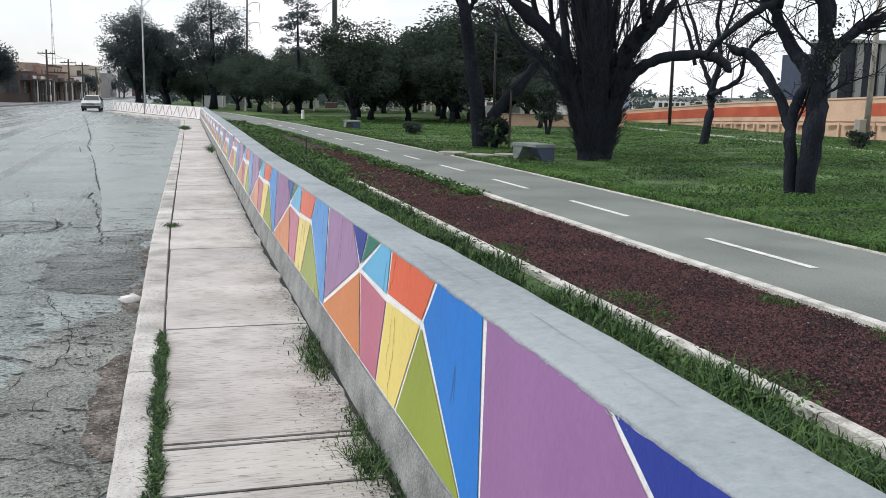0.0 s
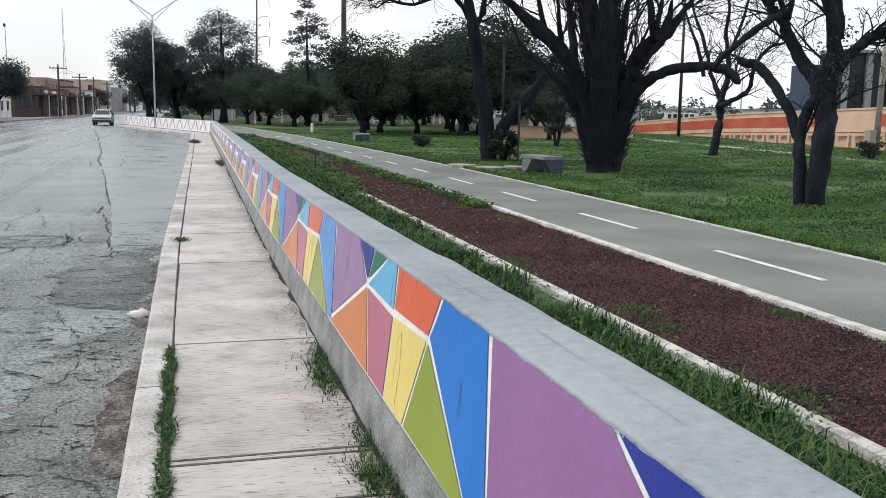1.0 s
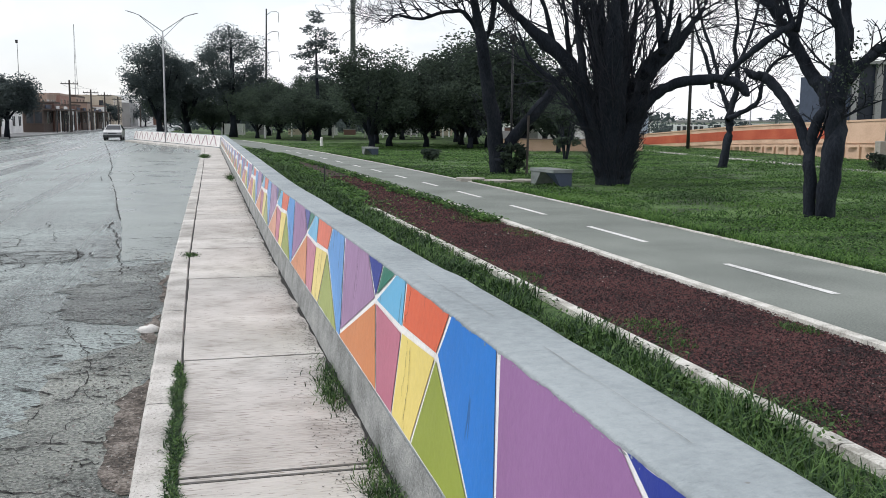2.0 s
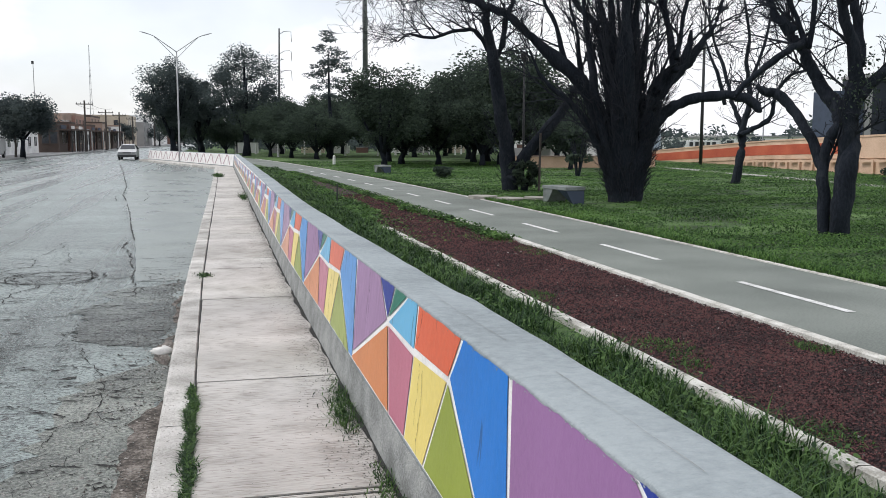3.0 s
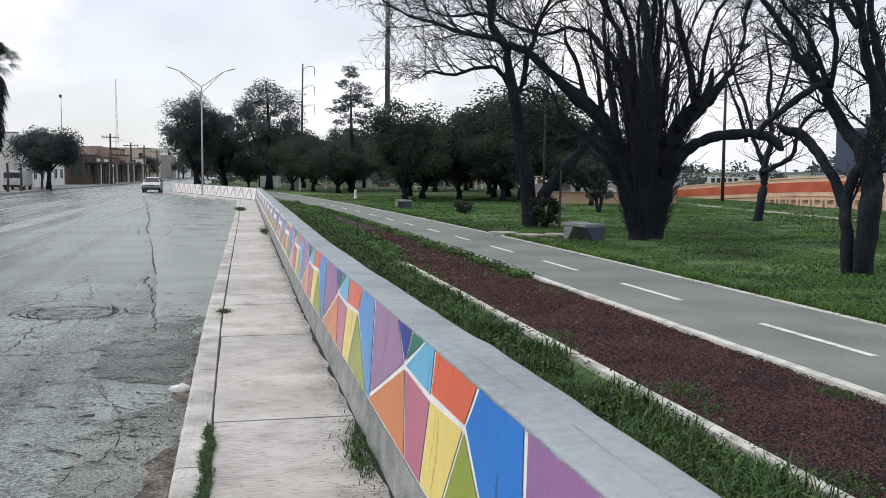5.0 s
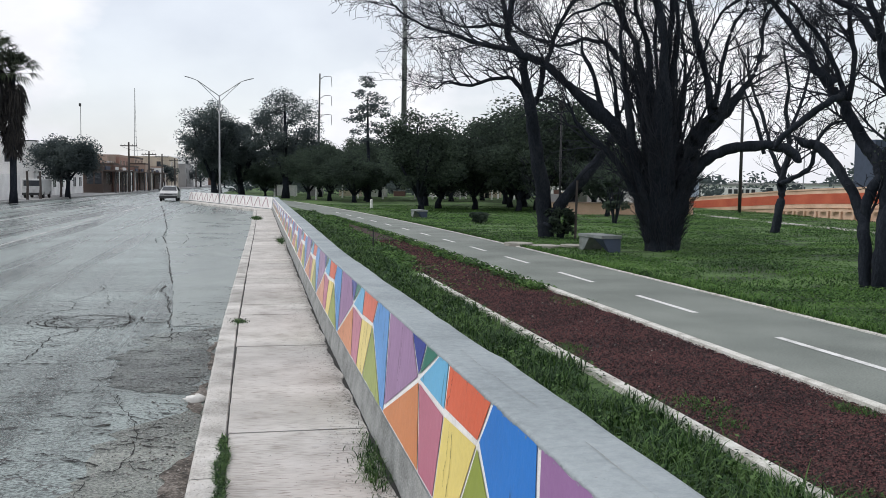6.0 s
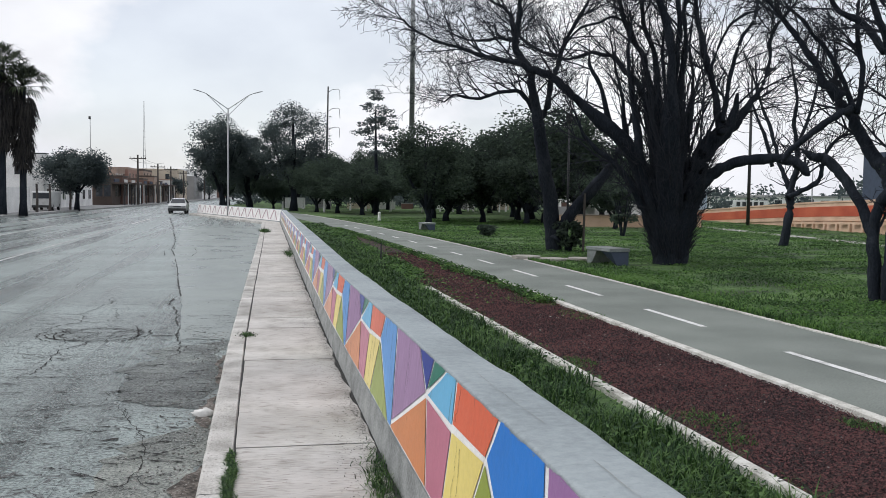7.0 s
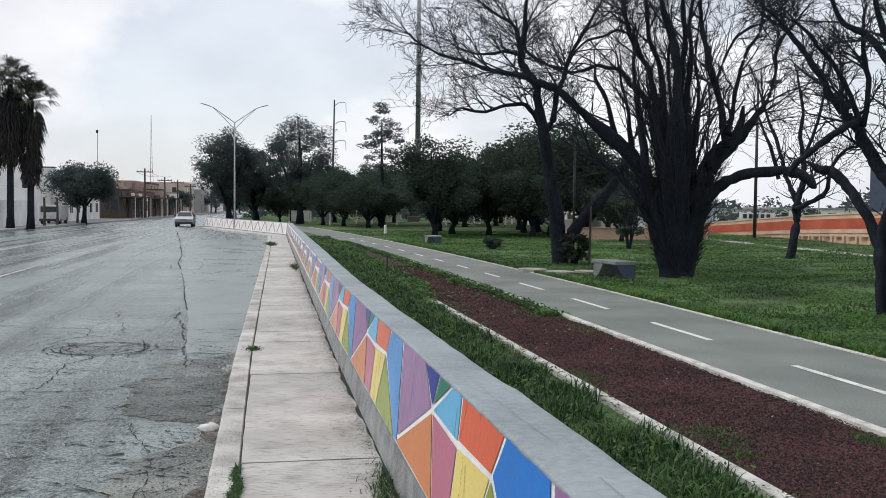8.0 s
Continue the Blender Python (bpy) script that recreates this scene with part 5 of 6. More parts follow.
for x, y, h in ((-17.3, 134, 6.8), (-16.4, 151, 6.1), (-15.8, 166, 6.1), (-15.1, 184, 5.8), (-13.5, 225, 6.0)):
    wooden_pole(x, y, h)
wires = Mesh()
for z, y0, x0, y1, x1 in ((6.2, 134, -17.3, 151, -16.4), (5.5, 151, -16.4, 166, -15.8), (5.4, 166, -15.8, 184, -15.1), (5.2, 184, -15.1, 225, -13.5)):
    for u in (-0.9, 0.9):
        wires.tube([(x0 + (x1 - x0) * k / 6 + u, y0 + (y1 - y0) * k / 6, z - 0.25 * math.sin(math.pi * k / 6)) for k in range(7)], [0.02] * 7, 3)
tagged(part("overhead_wire", wires, M["dark_steel"]), "thin dark overhead wires between the poles", "wire")


# ---- buildings ----
def building(label, x, y0, y1, depth, h, mat, storeys=2, bays=4, doors=1, parapet=0.35, name="house", canopy=False, tone=None):
    """A building whose front faces the road (towards +x); the end wall faces the camera."""
    root = thing(name, label, "building", (x, y0, 0), group="buildings across the road")
    length = y1 - y0
    body = Mesh()
    body.box((-depth, 0, -0.05), (0, length, h))
    part("wall", body, M[mat], root)
    par = Mesh()
    for lo, hi in (((-0.25, -0.03, h), (0.04, length + 0.03, h + parapet)), ((-depth - 0.04, -0.03, h), (-depth + 0.2, length + 0.03, h + parapet)), ((-depth + 0.2, -0.03, h), (-0.25, 0.2, h + parapet)), ((-depth + 0.2, length - 0.2, h), (-0.25, length + 0.03, h + parapet))):
        par.box(lo, hi)
    part("parapet", par, M[tone or mat], root)
    sh = h / storeys
    for s in range(storeys):
        z0, z1 = s * sh + sh * 0.34, s * sh + sh * 0.78
        for k in range(bays):
            c = length * (k + 0.5) / bays
            if s == 0 and k < doors:
                d = Mesh()
                d.box((-0.05, c - 0.55, 0), (0.02, c + 0.55, min(2.2, sh * 0.8)))
                part("door", d, M["stucco_brown"], root, "dark street door")
                continue
            w = min(0.75, length / bays * 0.3)
            pane = Mesh()
            pane.box((-0.05, c - w, z0), (0.012, c + w, z1))
            win = part("window", pane, M["glass"], root)
            fr = Mesh()
            fr.box((0, c - w - 0.08, z0 - 0.12), (0.07, c + w + 0.08, z0))
            fr.box((0, c - w - 0.08, z1), (0.05, c + w + 0.08, z1 + 0.08))
            fr.box((0.0, c - 0.03, z0), (0.03, c + 0.03, z1))
            part("frame", fr, M[tone or mat], win)
        for k in range(2):
            c = -depth * (k + 0.6) / 2.4
            pane = Mesh()
            pane.box((c - 0.4, -0.012, z0), (c + 0.4, 0.05, z1))
            win = part("window", pane, M["glass"], root)
            fr = Mesh()
            fr.box((c - 0.5, -0.07, z0 - 0.12), (c + 0.5, 0, z0))
            part("sill", fr, M[tone or mat], win)
    if canopy:
        cp = Mesh()
        cp.box((0.0, 0.1, 2.75), (1.6, length - 0.1, 2.95))
        part("canopy", cp, M["stucco_brown"], root, "dark projecting canopy")
        bd = soft_box((0.04, length * 0.2, 2.98), (0.12, length * 0.72, 3.42), 0.01)
        part("signboard", bd, M["stucco_white" if int(y0) % 2 else "slate"], root, "plain painted signboard")
        for k in range(3):
            q = Mesh()
            c = 0.3 + (length - 0.6) * k / 2
            q.box((1.45, c - 0.06, 0), (1.57, c + 0.06, 2.75))
            part("canopy_post", q, M["stucco_white" if k == 1 else "dark_steel"], root)
    else:
        lg = Mesh()
        lg.box((0.0, 0, h * 0.5 - 0.06), (0.10, length, h * 0.5 + 0.06))
        part("ledge", lg, M[tone or mat], root)
    return root


building("white two-storey building with dark windows", -21.6, 97, 124, 9, 5.0, "stucco_white", 2, 7)
building("pale cream building at the edge of the road", -26.5, 68, 86, 8, 5.0, "stucco_cream", 2, 4)
SHOPS = (("dark brown shop with a deep canopy", 7.2, 3.3, "brown", True, "brown"), ("reddish-brown shop with a dark canopy", 5.8, 3.7, "brick", True, "brown"), ("dark shop with a shaded front", 6.4, 3.1, "brown", True, "tan"),
         ("small whitewashed shop with dark door", 4.6, 2.9, "white", False, "grey"), ("dark red-brown shop with a canopy", 6.2, 3.6, "brick", True, "brown"), ("brown shop with a canopy", 5.4, 3.2, "brown", True, "brick"),
         ("tan shop with a flat front", 6.0, 4.2, "tan", False, "brown"), ("cream shop with a canopy", 5.2, 3.4, "cream", True, "brown"), ("dark brown shop with a flat roof", 7.4, 3.0, "brown", True, "brown"), ("white shop with dark windows", 6.4, 3.9, "white", False, "tan"))
shop_y = 126.0
for lab, width, height, colour, cover, edge in SHOPS:
    building(lab, -19.5 + 0.036 * (shop_y - 126), shop_y, shop_y + width, 2.4, height, "stucco_" + colour, 1, 3, 1, parapet=0.25, canopy=cover, tone="stucco_" + edge, name="shop")
    shop_y += width + 0.15
building("tan two-storey building behind the shops", -22.5, 150, 160, 9, 5.1, "stucco_tan", 2, 4, tone="stucco_tan")
building("salmon flat-roofed building with small windows", -22.1, 161, 173, 9, 5.4, "stucco_salmon", 2, 3, tone="stucco_tan")
building("tall tan building with a plain end wall", -21.5, 176, 190, 9, 5.5, "stucco_tan", 3, 3, tone="stucco_brown")
tank = thing("roof_tank", "dark water tank on the flat white roof", "tank", (-23.2, 102.5, 5.0))
part("tank_body", soft_box((-0.7, -0.6, 0.0), (0.7, 0.6, 0.55), 0.06), M["stucco_brown"], tank)
part("tank_lid", soft_box((-0.85, -0.75, 0.55), (0.85, 0.75, 0.65), 0.03), M["dark_steel"], tank)
building("cream two-storey shop building", -16.8, 195, 216, 9, 6.0, "stucco_cream", 2, 5)
building("grey far building beside the road", -15.5, 220, 250, 9, 5.0, "stucco_grey", 2, 6)
building("white far building closing the street", -14.0, 256, 300, 14, 7.4, "stucco_white", 2, 8)
building("brick-coloured far building beside the road", -11.5, 306, 350, 14, 6.0, "stucco_brick", 2, 6)
low_wall = Mesh()
low_wall.box((-20.95, 76.5, 0), (-20.75, 87.6, 2.1))
tagged(part("garden_wall", low_wall, M["stucco_white"]), "white painted roadside wall", "wall", kind="structure")
for k, (x, y) in enumerate(((-19.4, 84), (-19.2, 88), (-18.9, 95.5), (-18.8, 98))):
    q = Mesh()
    q.tube([(x, y, -0.05), (x + 0.04, y, 1.0), (x, y, 2.4)], [0.13, 0.1, 0.09], 7)
    tagged(part("roadside_post", q, M["pole_wood"]), "dark upright wooden post on the pavement", "post", "roadside posts")

glass_block = thing("glass_building", "dark blue-grey glazed building beyond the ramp road", "building", (54.2, 75, 0))
m = Mesh()
m.box((0, 0, -0.1), (3.2, 3.0, 6.2))
part("stair_tower", m, M["slate"], glass_block)
m = Mesh()
m.box((3.2, 0.3, -0.1), (28, 3.2, 7.4))
part("wall", m, M["navy_glass"], glass_block, "dark glazing")
for k in range(9):
    f = Mesh()
    f.box((3.4 + k * 2.6, 0.05, 0), (4.1 + k * 2.6, 0.3, 7.4))
    part("mullion", f, M["stucco_grey"], glass_block)
f = Mesh()
f.box((3.1, -0.2, 7.4), (28.1, 3.3, 7.7))
part("roof_edge", f, M["stucco_grey"], glass_block)


# low pale buildings and a sign far behind the ramp
def shed(label, x, y, w, d, h, mat):
    root = thing("low_building", label, "building", (x, y, 0), 0, "low buildings beyond the ramp")
    b = Mesh()
    b.box((0, 0, -0.1), (w, d, h))
    part("wall", b, M[mat], root)
    b = Mesh()
    b.box((-0.3, -0.3, h), (w + 0.3, d + 0.3, h + 0.3))
    part("roof", b, M["stucco_grey"], root)
    for k in range(max(2, int(w / 5))):
        p = Mesh()
        c = w * (k + 0.5) / max(2, int(w / 5))
        p.box((c - 0.9, -0.03, h * 0.35), (c + 0.9, 0.1, h * 0.72))
        part("window", p, M["glass"], root)


for lab, x, y, w, d, h, mt in (("low white building far beyond the ramp", 70, 150, 18, 10, 1.9, "stucco_white"), ("low grey building far beyond the ramp", 92, 160, 20, 10, 2.2, "stucco_white"), ("low pale building far beyond the ramp", 118, 170, 22, 12, 2.1, "stucco_cream"),
                             ("white kiosk with dark windows behind the trees", 23.5, 66, 7.0, 4, 2.6, "stucco_white"), ("pale low house behind the park", 44, 130, 14, 10, 1.7, "stucco_white"), ("pale low house behind the park", 32, 150, 12, 10, 2.3, "stucco_cream")):
    shed(lab, x, y, w, d, h, mt)
sign = thing("roadside_sign", "long white sign board with dark lettering bars", "sign", (53.0, 96, 0), -28)
part("board", soft_box((-1.9, -0.06, 0.85), (1.9, 0.06, 1.65), 0.02), M["stucco_white"], sign)
for k in range(5):
    part("letter_bar", soft_box((-1.5 + k * 0.62, -0.10, 1.0), (-1.1 + k * 0.62, -0.06, 1.5), 0.01), M["dark_steel"], sign)
for s in (-1.6, 1.6):
    q = Mesh()
    q.tube([(s, 0, -0.1), (s, 0, 0.9)], [0.08, 0.08], 6)
    part("sign_post", q, M["steel"], sign)

# ---- ramp road with its orange parapet ----
def ramp_x(y):
    return 30.3 + 0.13 * (y - 39)


def ramp_top(y):
    return 1.95 - 0.026 * (y - 39.5) if y < 52 else max(0.6, 1.625 - 0.043 * (y - 52))


ramp = thing("ramp_wall", "peach concrete ramp wall with a broad orange band", "wall", kind="structure")
for k in range(28):
    a = 6 + 4.4 * k
    b = a + 4.39
    for nm, lo, hi, t, mt, lb in (("retaining_panel", -1.0, None, 0.0, "peach", ""), ("parapet_panel", None, 0.0, 0.06, "peach", ""), ("orange_band", -0.80, -0.22, 0.075, "orange", "faded orange paint band"), ("coping", 0.0, 0.09, 0.10, "peach", "")):
        rows = []
        for y in (a, b):
            x, top = ramp_x(y), ramp_top(y)
            if nm == "orange_band" and k == 7:
                continue
            z0 = (-0.1 if nm == "retaining_panel" else top - 1.05 if nm == "parapet_panel" else top + lo)
            z1 = (top - 1.05 if nm == "retaining_panel" else top + hi)
            if z1 <= z0:
                continue
            rows.append([(x - t, y, z0), (x - t, y, z1), (x + 0.3 + t, y, z1), (x + 0.3 + t, y, z0)])
        if len(rows) == 2:
            m = Mesh()
            m.loft(rows, closed=True)
            m.f += [(3, 2, 1, 0), (4, 5, 6, 7)]
            part(nm, m, M[mt], ramp, lb)
for k in range(40):
    y = 16 + 1.45 * k
    top = ramp_top(y) - 1.1
    if top < 0.45:
        continue
    m = Mesh()
    m.box((ramp_x(y) - 0.12, y, 0.0), (ramp_x(y) + 0.01, y + 0.16, top))
    m.box((ramp_x(y) - 0.10, y + 0.16, top - 0.16), (ramp_x(y) + 0.01, y + 1.2, top - 0.04))
    part("panel_rib", m, M["peach"], ramp)
flat("ramp_road", strip(span(6, 125, 8), lambda y: ramp_x(y) + 0.3, lambda y: ramp_x(y) + 9, 0.35, 1), M["asphalt"], "grey raised roadway behind the orange parapet", "road")
flat("park_walk", strip(span(10, 70, 3), lambda y: 21.9 + 0.13 * (y - 26), lambda y: 22.9 + 0.13 * (y - 26), LAWN_Z + 0.012, 1), M["kerb"], "narrow pale footpath across the lawn", "path")
peach_low = thing("park_wall", "low peach wall behind the trees", "wall", (15.5, 52.5, 0), -4, kind="structure")
part("wall_body", soft_box((0, 0, -0.1), (9.5, 0.2, 0.75), 0.02), M["peach"], peach_low)
part("wall_cap", soft_box((-0.05, -0.05, 0.75), (9.55, 0.25, 0.82), 0.015), M["stucco_tan"], peach_low)


# ---- vehicles ----
def wheel(parent, x, y, r, w):
    m = Mesh()
    m.tube([(x - w / 2, y, r), (x - w / 2 + 0.03, y, r), (x + w / 2 - 0.03, y, r), (x + w / 2, y, r)], [r * 0.9, r, r, r * 0.9], 16)
    t = part("wheel", m, M["rubber"], parent)
    m = Mesh()
    m.tube([(x - w / 2 - 0.01, y, r), (x + w / 2 + 0.01, y, r)], [r * 0.55, r * 0.55], 12)
    part("rim", m, M["steel"], t, "grey wheel rim")


car = thing("car", "white hatchback coming along the wet road", "car", (-8.35, 88.3, ROAD_Z), 0)
m = Mesh()
prof = [(0.0, 0.28), (-0.02, 0.55), (0.06, 0.74), (0.95, 0.92), (1.55, 1.36), (2.9, 1.40), (3.7, 1.0), (3.85, 0.6), (3.8, 0.28)]
m.loft([[(u * (0.80 if z < 1.0 else 0.80 - 0.28 * (z - 1.0) / 0.4), y, z) for y, z in prof] for u in (-1, -0.97, 0.97, 1)])
m.f += [tuple(range(len(prof))), tuple(range(4 * len(prof) - 1, 3 * len(prof) - 1, -1))]
part("body", m, M["car_white"], car)
m = Mesh()
m.face([(-0.66, 1.0, 0.97), (0.66, 1.0, 0.97), (0.55, 1.5, 1.335), (-0.55, 1.5, 1.335)])
part("windscreen", m, M["glass"], car)
for s in (-1, 1):
    m = Mesh()
    m.face([(s * 0.806, 1.15, 0.98), (s * 0.806, 3.4, 0.98), (s * 0.60, 2.9, 1.33), (s * 0.60, 1.65, 1.33)])
    part("side_window", m, M["glass"], car)
    part("headlight", soft_box((s * 0.58 - 0.16, -0.06, 0.58), (s * 0.58 + 0.16, 0.02, 0.72), 0.02), M["steel"], car, "clear headlight")
    part("mirror", soft_box((s * 0.88 - 0.08, 1.1, 0.95), (s * 0.88 + 0.08, 1.2, 1.07), 0.02), M["dark_steel"], car)
    for y in (0.65, 3.1):
        wheel(car, s * 0.70, y, 0.28, 0.18)
part("bumper", soft_box((-0.79, -0.10, 0.27), (0.79, 0.02, 0.50), 0.03), M["dark_steel"], car, "dark plastic bumper")
part("grille", soft_box((-0.38, -0.055, 0.60), (0.38, 0.0, 0.70), 0.01), M["dark_steel"], car)

van = thing("parked_van", "white van parked beside the far pavement", "van", (-20.2, 89.5, 0.0), 0)
part("body", soft_box((-0.85, 0, 0.3), (0.85, 4.2, 1.75), 0.12), M["car_white"], van)
part("windscreen", soft_box((-0.72, -0.02, 1.1), (0.72, 0.05, 1.6), 0.02), M["glass"], van)
part("bumper", soft_box((-0.84, -0.06, 0.28), (0.84, 0.03, 0.5), 0.02), M["dark_steel"], van)
for s in (-1, 1):
    for y in (0.8, 3.4):
        wheel(van, s * 0.75, y, 0.32, 0.2)

BX, BY = 37.0, 80.0
bus = thing("coach", "silver and blue long-distance coach on the ramp road", "bus", (BX, BY, 0.36), -7.4)
part("body", soft_box((0.0, 0.0, 0.35), (2.5, 11.6, 3.45), 0.12), M["bus_silver"], bus)
part("side_glazing", soft_box((-0.012, 0.3, 1.95), (0.05, 11.0, 3.0), 0.01), M["glass"], bus)
part("rear_glazing", soft_box((0.3, -0.012, 1.9), (2.2, 0.05, 3.1), 0.01), M["glass"], bus)
for nm, a, b in (("blue_stripe", 2.6, 6.0),):
    m = Mesh()
    m.face([(-0.015, a, 1.95), (-0.015, b - 1.2, 1.95), (-0.015, b + 2.0, 0.5), (-0.015, a - 0.6, 0.5)])
    part(nm, m, M["bus_blue"], bus, "blue diagonal stripe")
part("roof_unit", soft_box((0.5, 4.0, 3.45), (2.0, 6.5, 3.65), 0.05), M["car_white"], bus)
for s in (0.12, 2.38):
    for y in (2.6, 9.4):
        wheel(bus, s, y, 0.46, 0.26)


# ---- benches and loose things on the lawn ----
def bench(label, at, rz):
    root = thing("bench", label, "bench", at, rz, "concrete park benches")
    part("seat", soft_box((-0.66, -0.30, 0.36), (0.66, 0.30, 0.45), 0.012), M["bench"], root)
    for s in (-1, 1):
        m = Mesh()
        o = [(s * 0.64, -0.04), (s * 0.42, -0.04), (s * 0.10, 0.36), (s * 0.64, 0.36)]
        if s == -1:
            m.loft([[(x, y, z) for x, z in o] for y in (-0.27, 0.27)], closed=True)
        else:
            m.loft([[(0.54, 0.0, -0.04), (0.64, -0.04, -0.04), (0.64, 0.27, -0.04), (0.54, 0.27, -0.04)], [(0.14, -0.27, 0.36), (0.64, -0.27, 0.36), (0.64, 0.27, 0.36), (0.14, 0.27, 0.36)]], closed=True)
        m.f += [(3, 2, 1, 0), (4, 5, 6, 7)]
        # the near leg's dark colour holds the shade on that end of the bench
        part("leg", m, M["bench" if s == -1 else "slate"], root, "" if s == -1 else "tapering leg with shade put into its dark colour")
    return root


bench("grey concrete block bench on the lawn", (8.2, 23.75, 0.10), -82)
bench("grey concrete block bench farther along the lawn", (7.25, 46.0, 0.10), -80).scale = (0.85, 0.85, 0.9)
slab_pile = thing("broken_slab", "pale broken concrete slabs lying beside the path", "rubble", (7.15, 25.3, 0.10), 12)
for k, (x, y, w, d, r) in enumerate(((0, 0, 0.9, 0.55, 0), (0.75, -0.35, 0.7, 0.5, 0.4), (-0.5, 0.6, 0.8, 0.5, -0.2))):
    m = Mesh()
    n = 7
    m.prism([(x + w * 0.6 * math.cos(2 * math.pi * j / n + r) * (0.85 + 0.2 * noise.noise((j, k, 3))), y + d * math.sin(2 * math.pi * j / n + r)) for j in range(n)], -0.03, 0.05 + 0.02 * k)
    part("slab_piece", m, M["rubble"], slab_pile)
tagged(part("utility_box", soft_box((16.6, 54.6, -0.05), (17.8, 55.2, 1.25), 0.03), M["stucco_grey"]), "grey metal utility cabinet under the trees", "cabinet")
bg_sign = thing("highway_sign", "far green overhead road sign on a post", "road sign", (27, 88, 0))
m = Mesh()
m.tube([(0, 0, -0.1), (0, 0, 6.6)], [0.12, 0.1], 8)
part("post", m, M["steel"], bg_sign)
part("board", soft_box((-1.5, -0.12, 5.0), (1.5, -0.02, 6.4), 0.02), M["fresh_green"], bg_sign, "dark green sign board")
bag = Mesh()
rg = random.Random(5)
n = 9
rowsb = []
for k, (z, r) in enumerate(((0.0, 0.070), (0.025, 0.078), (0.05, 0.055), (0.065, 0.012))):
    rowsb.append([(-1.50 + 1.35 * r * math.cos(6.283 * j / n) * rg.uniform(0.7, 1.25), 8.80 + r * math.sin(6.283 * j / n) * rg.uniform(0.7, 1.3), ROAD_Z + 0.004 + z * rg.uniform(0.7, 1.2)) for j in range(n)])
bag.loft(rowsb, closed=True)
bag.f.append(tuple(range(3 * n, 4 * n)))
tagged(part("plastic_bag", bag, M["plastic"], smooth=True), "crumpled white plastic litter in the gutter", "litter")

# ---- road patches, cracks and markings ----
def ragged(a, b, left, right, z, step=0.25, amp=0.12, seed=0.0, taper=0.0):
    def fade(y):
        return smooth(a, a + taper, y) * (1 - smooth(b - taper, b, y)) if taper else 1.0

    low = lambda y: right(y) + (left(y) - right(y)) * fade(y)
    return strip(span(a, b, step), lambda y: low(y) + fade(y) * amp * noise.noise((y * 1.3, 2 + seed, 1)) + amp * 0.55 * noise.noise((y * 6, 2 + seed, 1)), lambda y: right(y) + amp * noise.noise((y * 1.1, 7 + seed, 2)) + amp * 0.4 * noise.noise((y * 5, 9 + seed, 1)), z, 2)


RZ = ROAD_Z + 0.005
flat("smooth_patch", ragged(13.35, 57, lambda y: wall_x(y) - 2.1 - 0.075 * (y - 13.4) - 0.0018 * min(y - 13.4, 16) ** 2, lambda y: wall_x(y) - kerb_off(y) - 0.03, RZ, 0.5, 0.05), M["patch"], "smooth grey resurfaced strip along the kerb", "road")
flat("dark_patch", ragged(8.9, 13.28, lambda y: -2.75 + 0.03 * y, lambda y: wall_x(y) - kerb_off(y) - 0.03, RZ - 0.0015, 0.1, 0.36, 11, 0.7), M["dark_patch"], "dark old asphalt patch beside the kerb", "road")
flat("worn_patch", ragged(2.0, 8.8, lambda y: -2.5 + 0.05 * y, lambda y: wall_x(y) - kerb_off(y) - 0.03, RZ - 0.002, 0.15, 0.28, 3, 1.2), M["rough_patch"], "worn crumbling asphalt beside the kerb", "road")
for a, b, w in ((2.0, 4.3, 0.16), (4.9, 7.2, 0.17), (8.0, 9.7, 0.12), (10.2, 12.0, 0.07)):
    flat("gutter_dirt", ragged(a, b, lambda y: wall_x(y) - kerb_off(y) - 0.03 - w * smooth(a - 0.2, a + 0.5, y) * (1 - smooth(b - 0.6, b, y)), lambda y: wall_x(y) - kerb_off(y) - 0.02, RZ + 0.003, 0.05, 0.11, 6 + a), M["dirt"], "dark soil and grit gathered in the gutter", "dirt")

for x0, a, b, w in ((-9.6, 30, 150, 0.10), (-10.9, 34, 150, 0.07), (-13.4, 40, 160, 0.11), (-14.7, 44, 160, 0.09), (-16.6, 50, 170, 0.10), (-6.2, 38, 120, 0.06)):
    m = ragged(a, b, lambda y: x0 + 0.018 * (y - a) - w, lambda y: x0 + 0.018 * (y - a) + w, RZ - 0.001, 1.0, 0.10, x0)
    flat("wet_track", m, M["wet"], "dark wet tyre track along the lane", "road")

cracks = thing("road_cracks", "dark branching cracks in the wet asphalt", "crack", kind="structure")


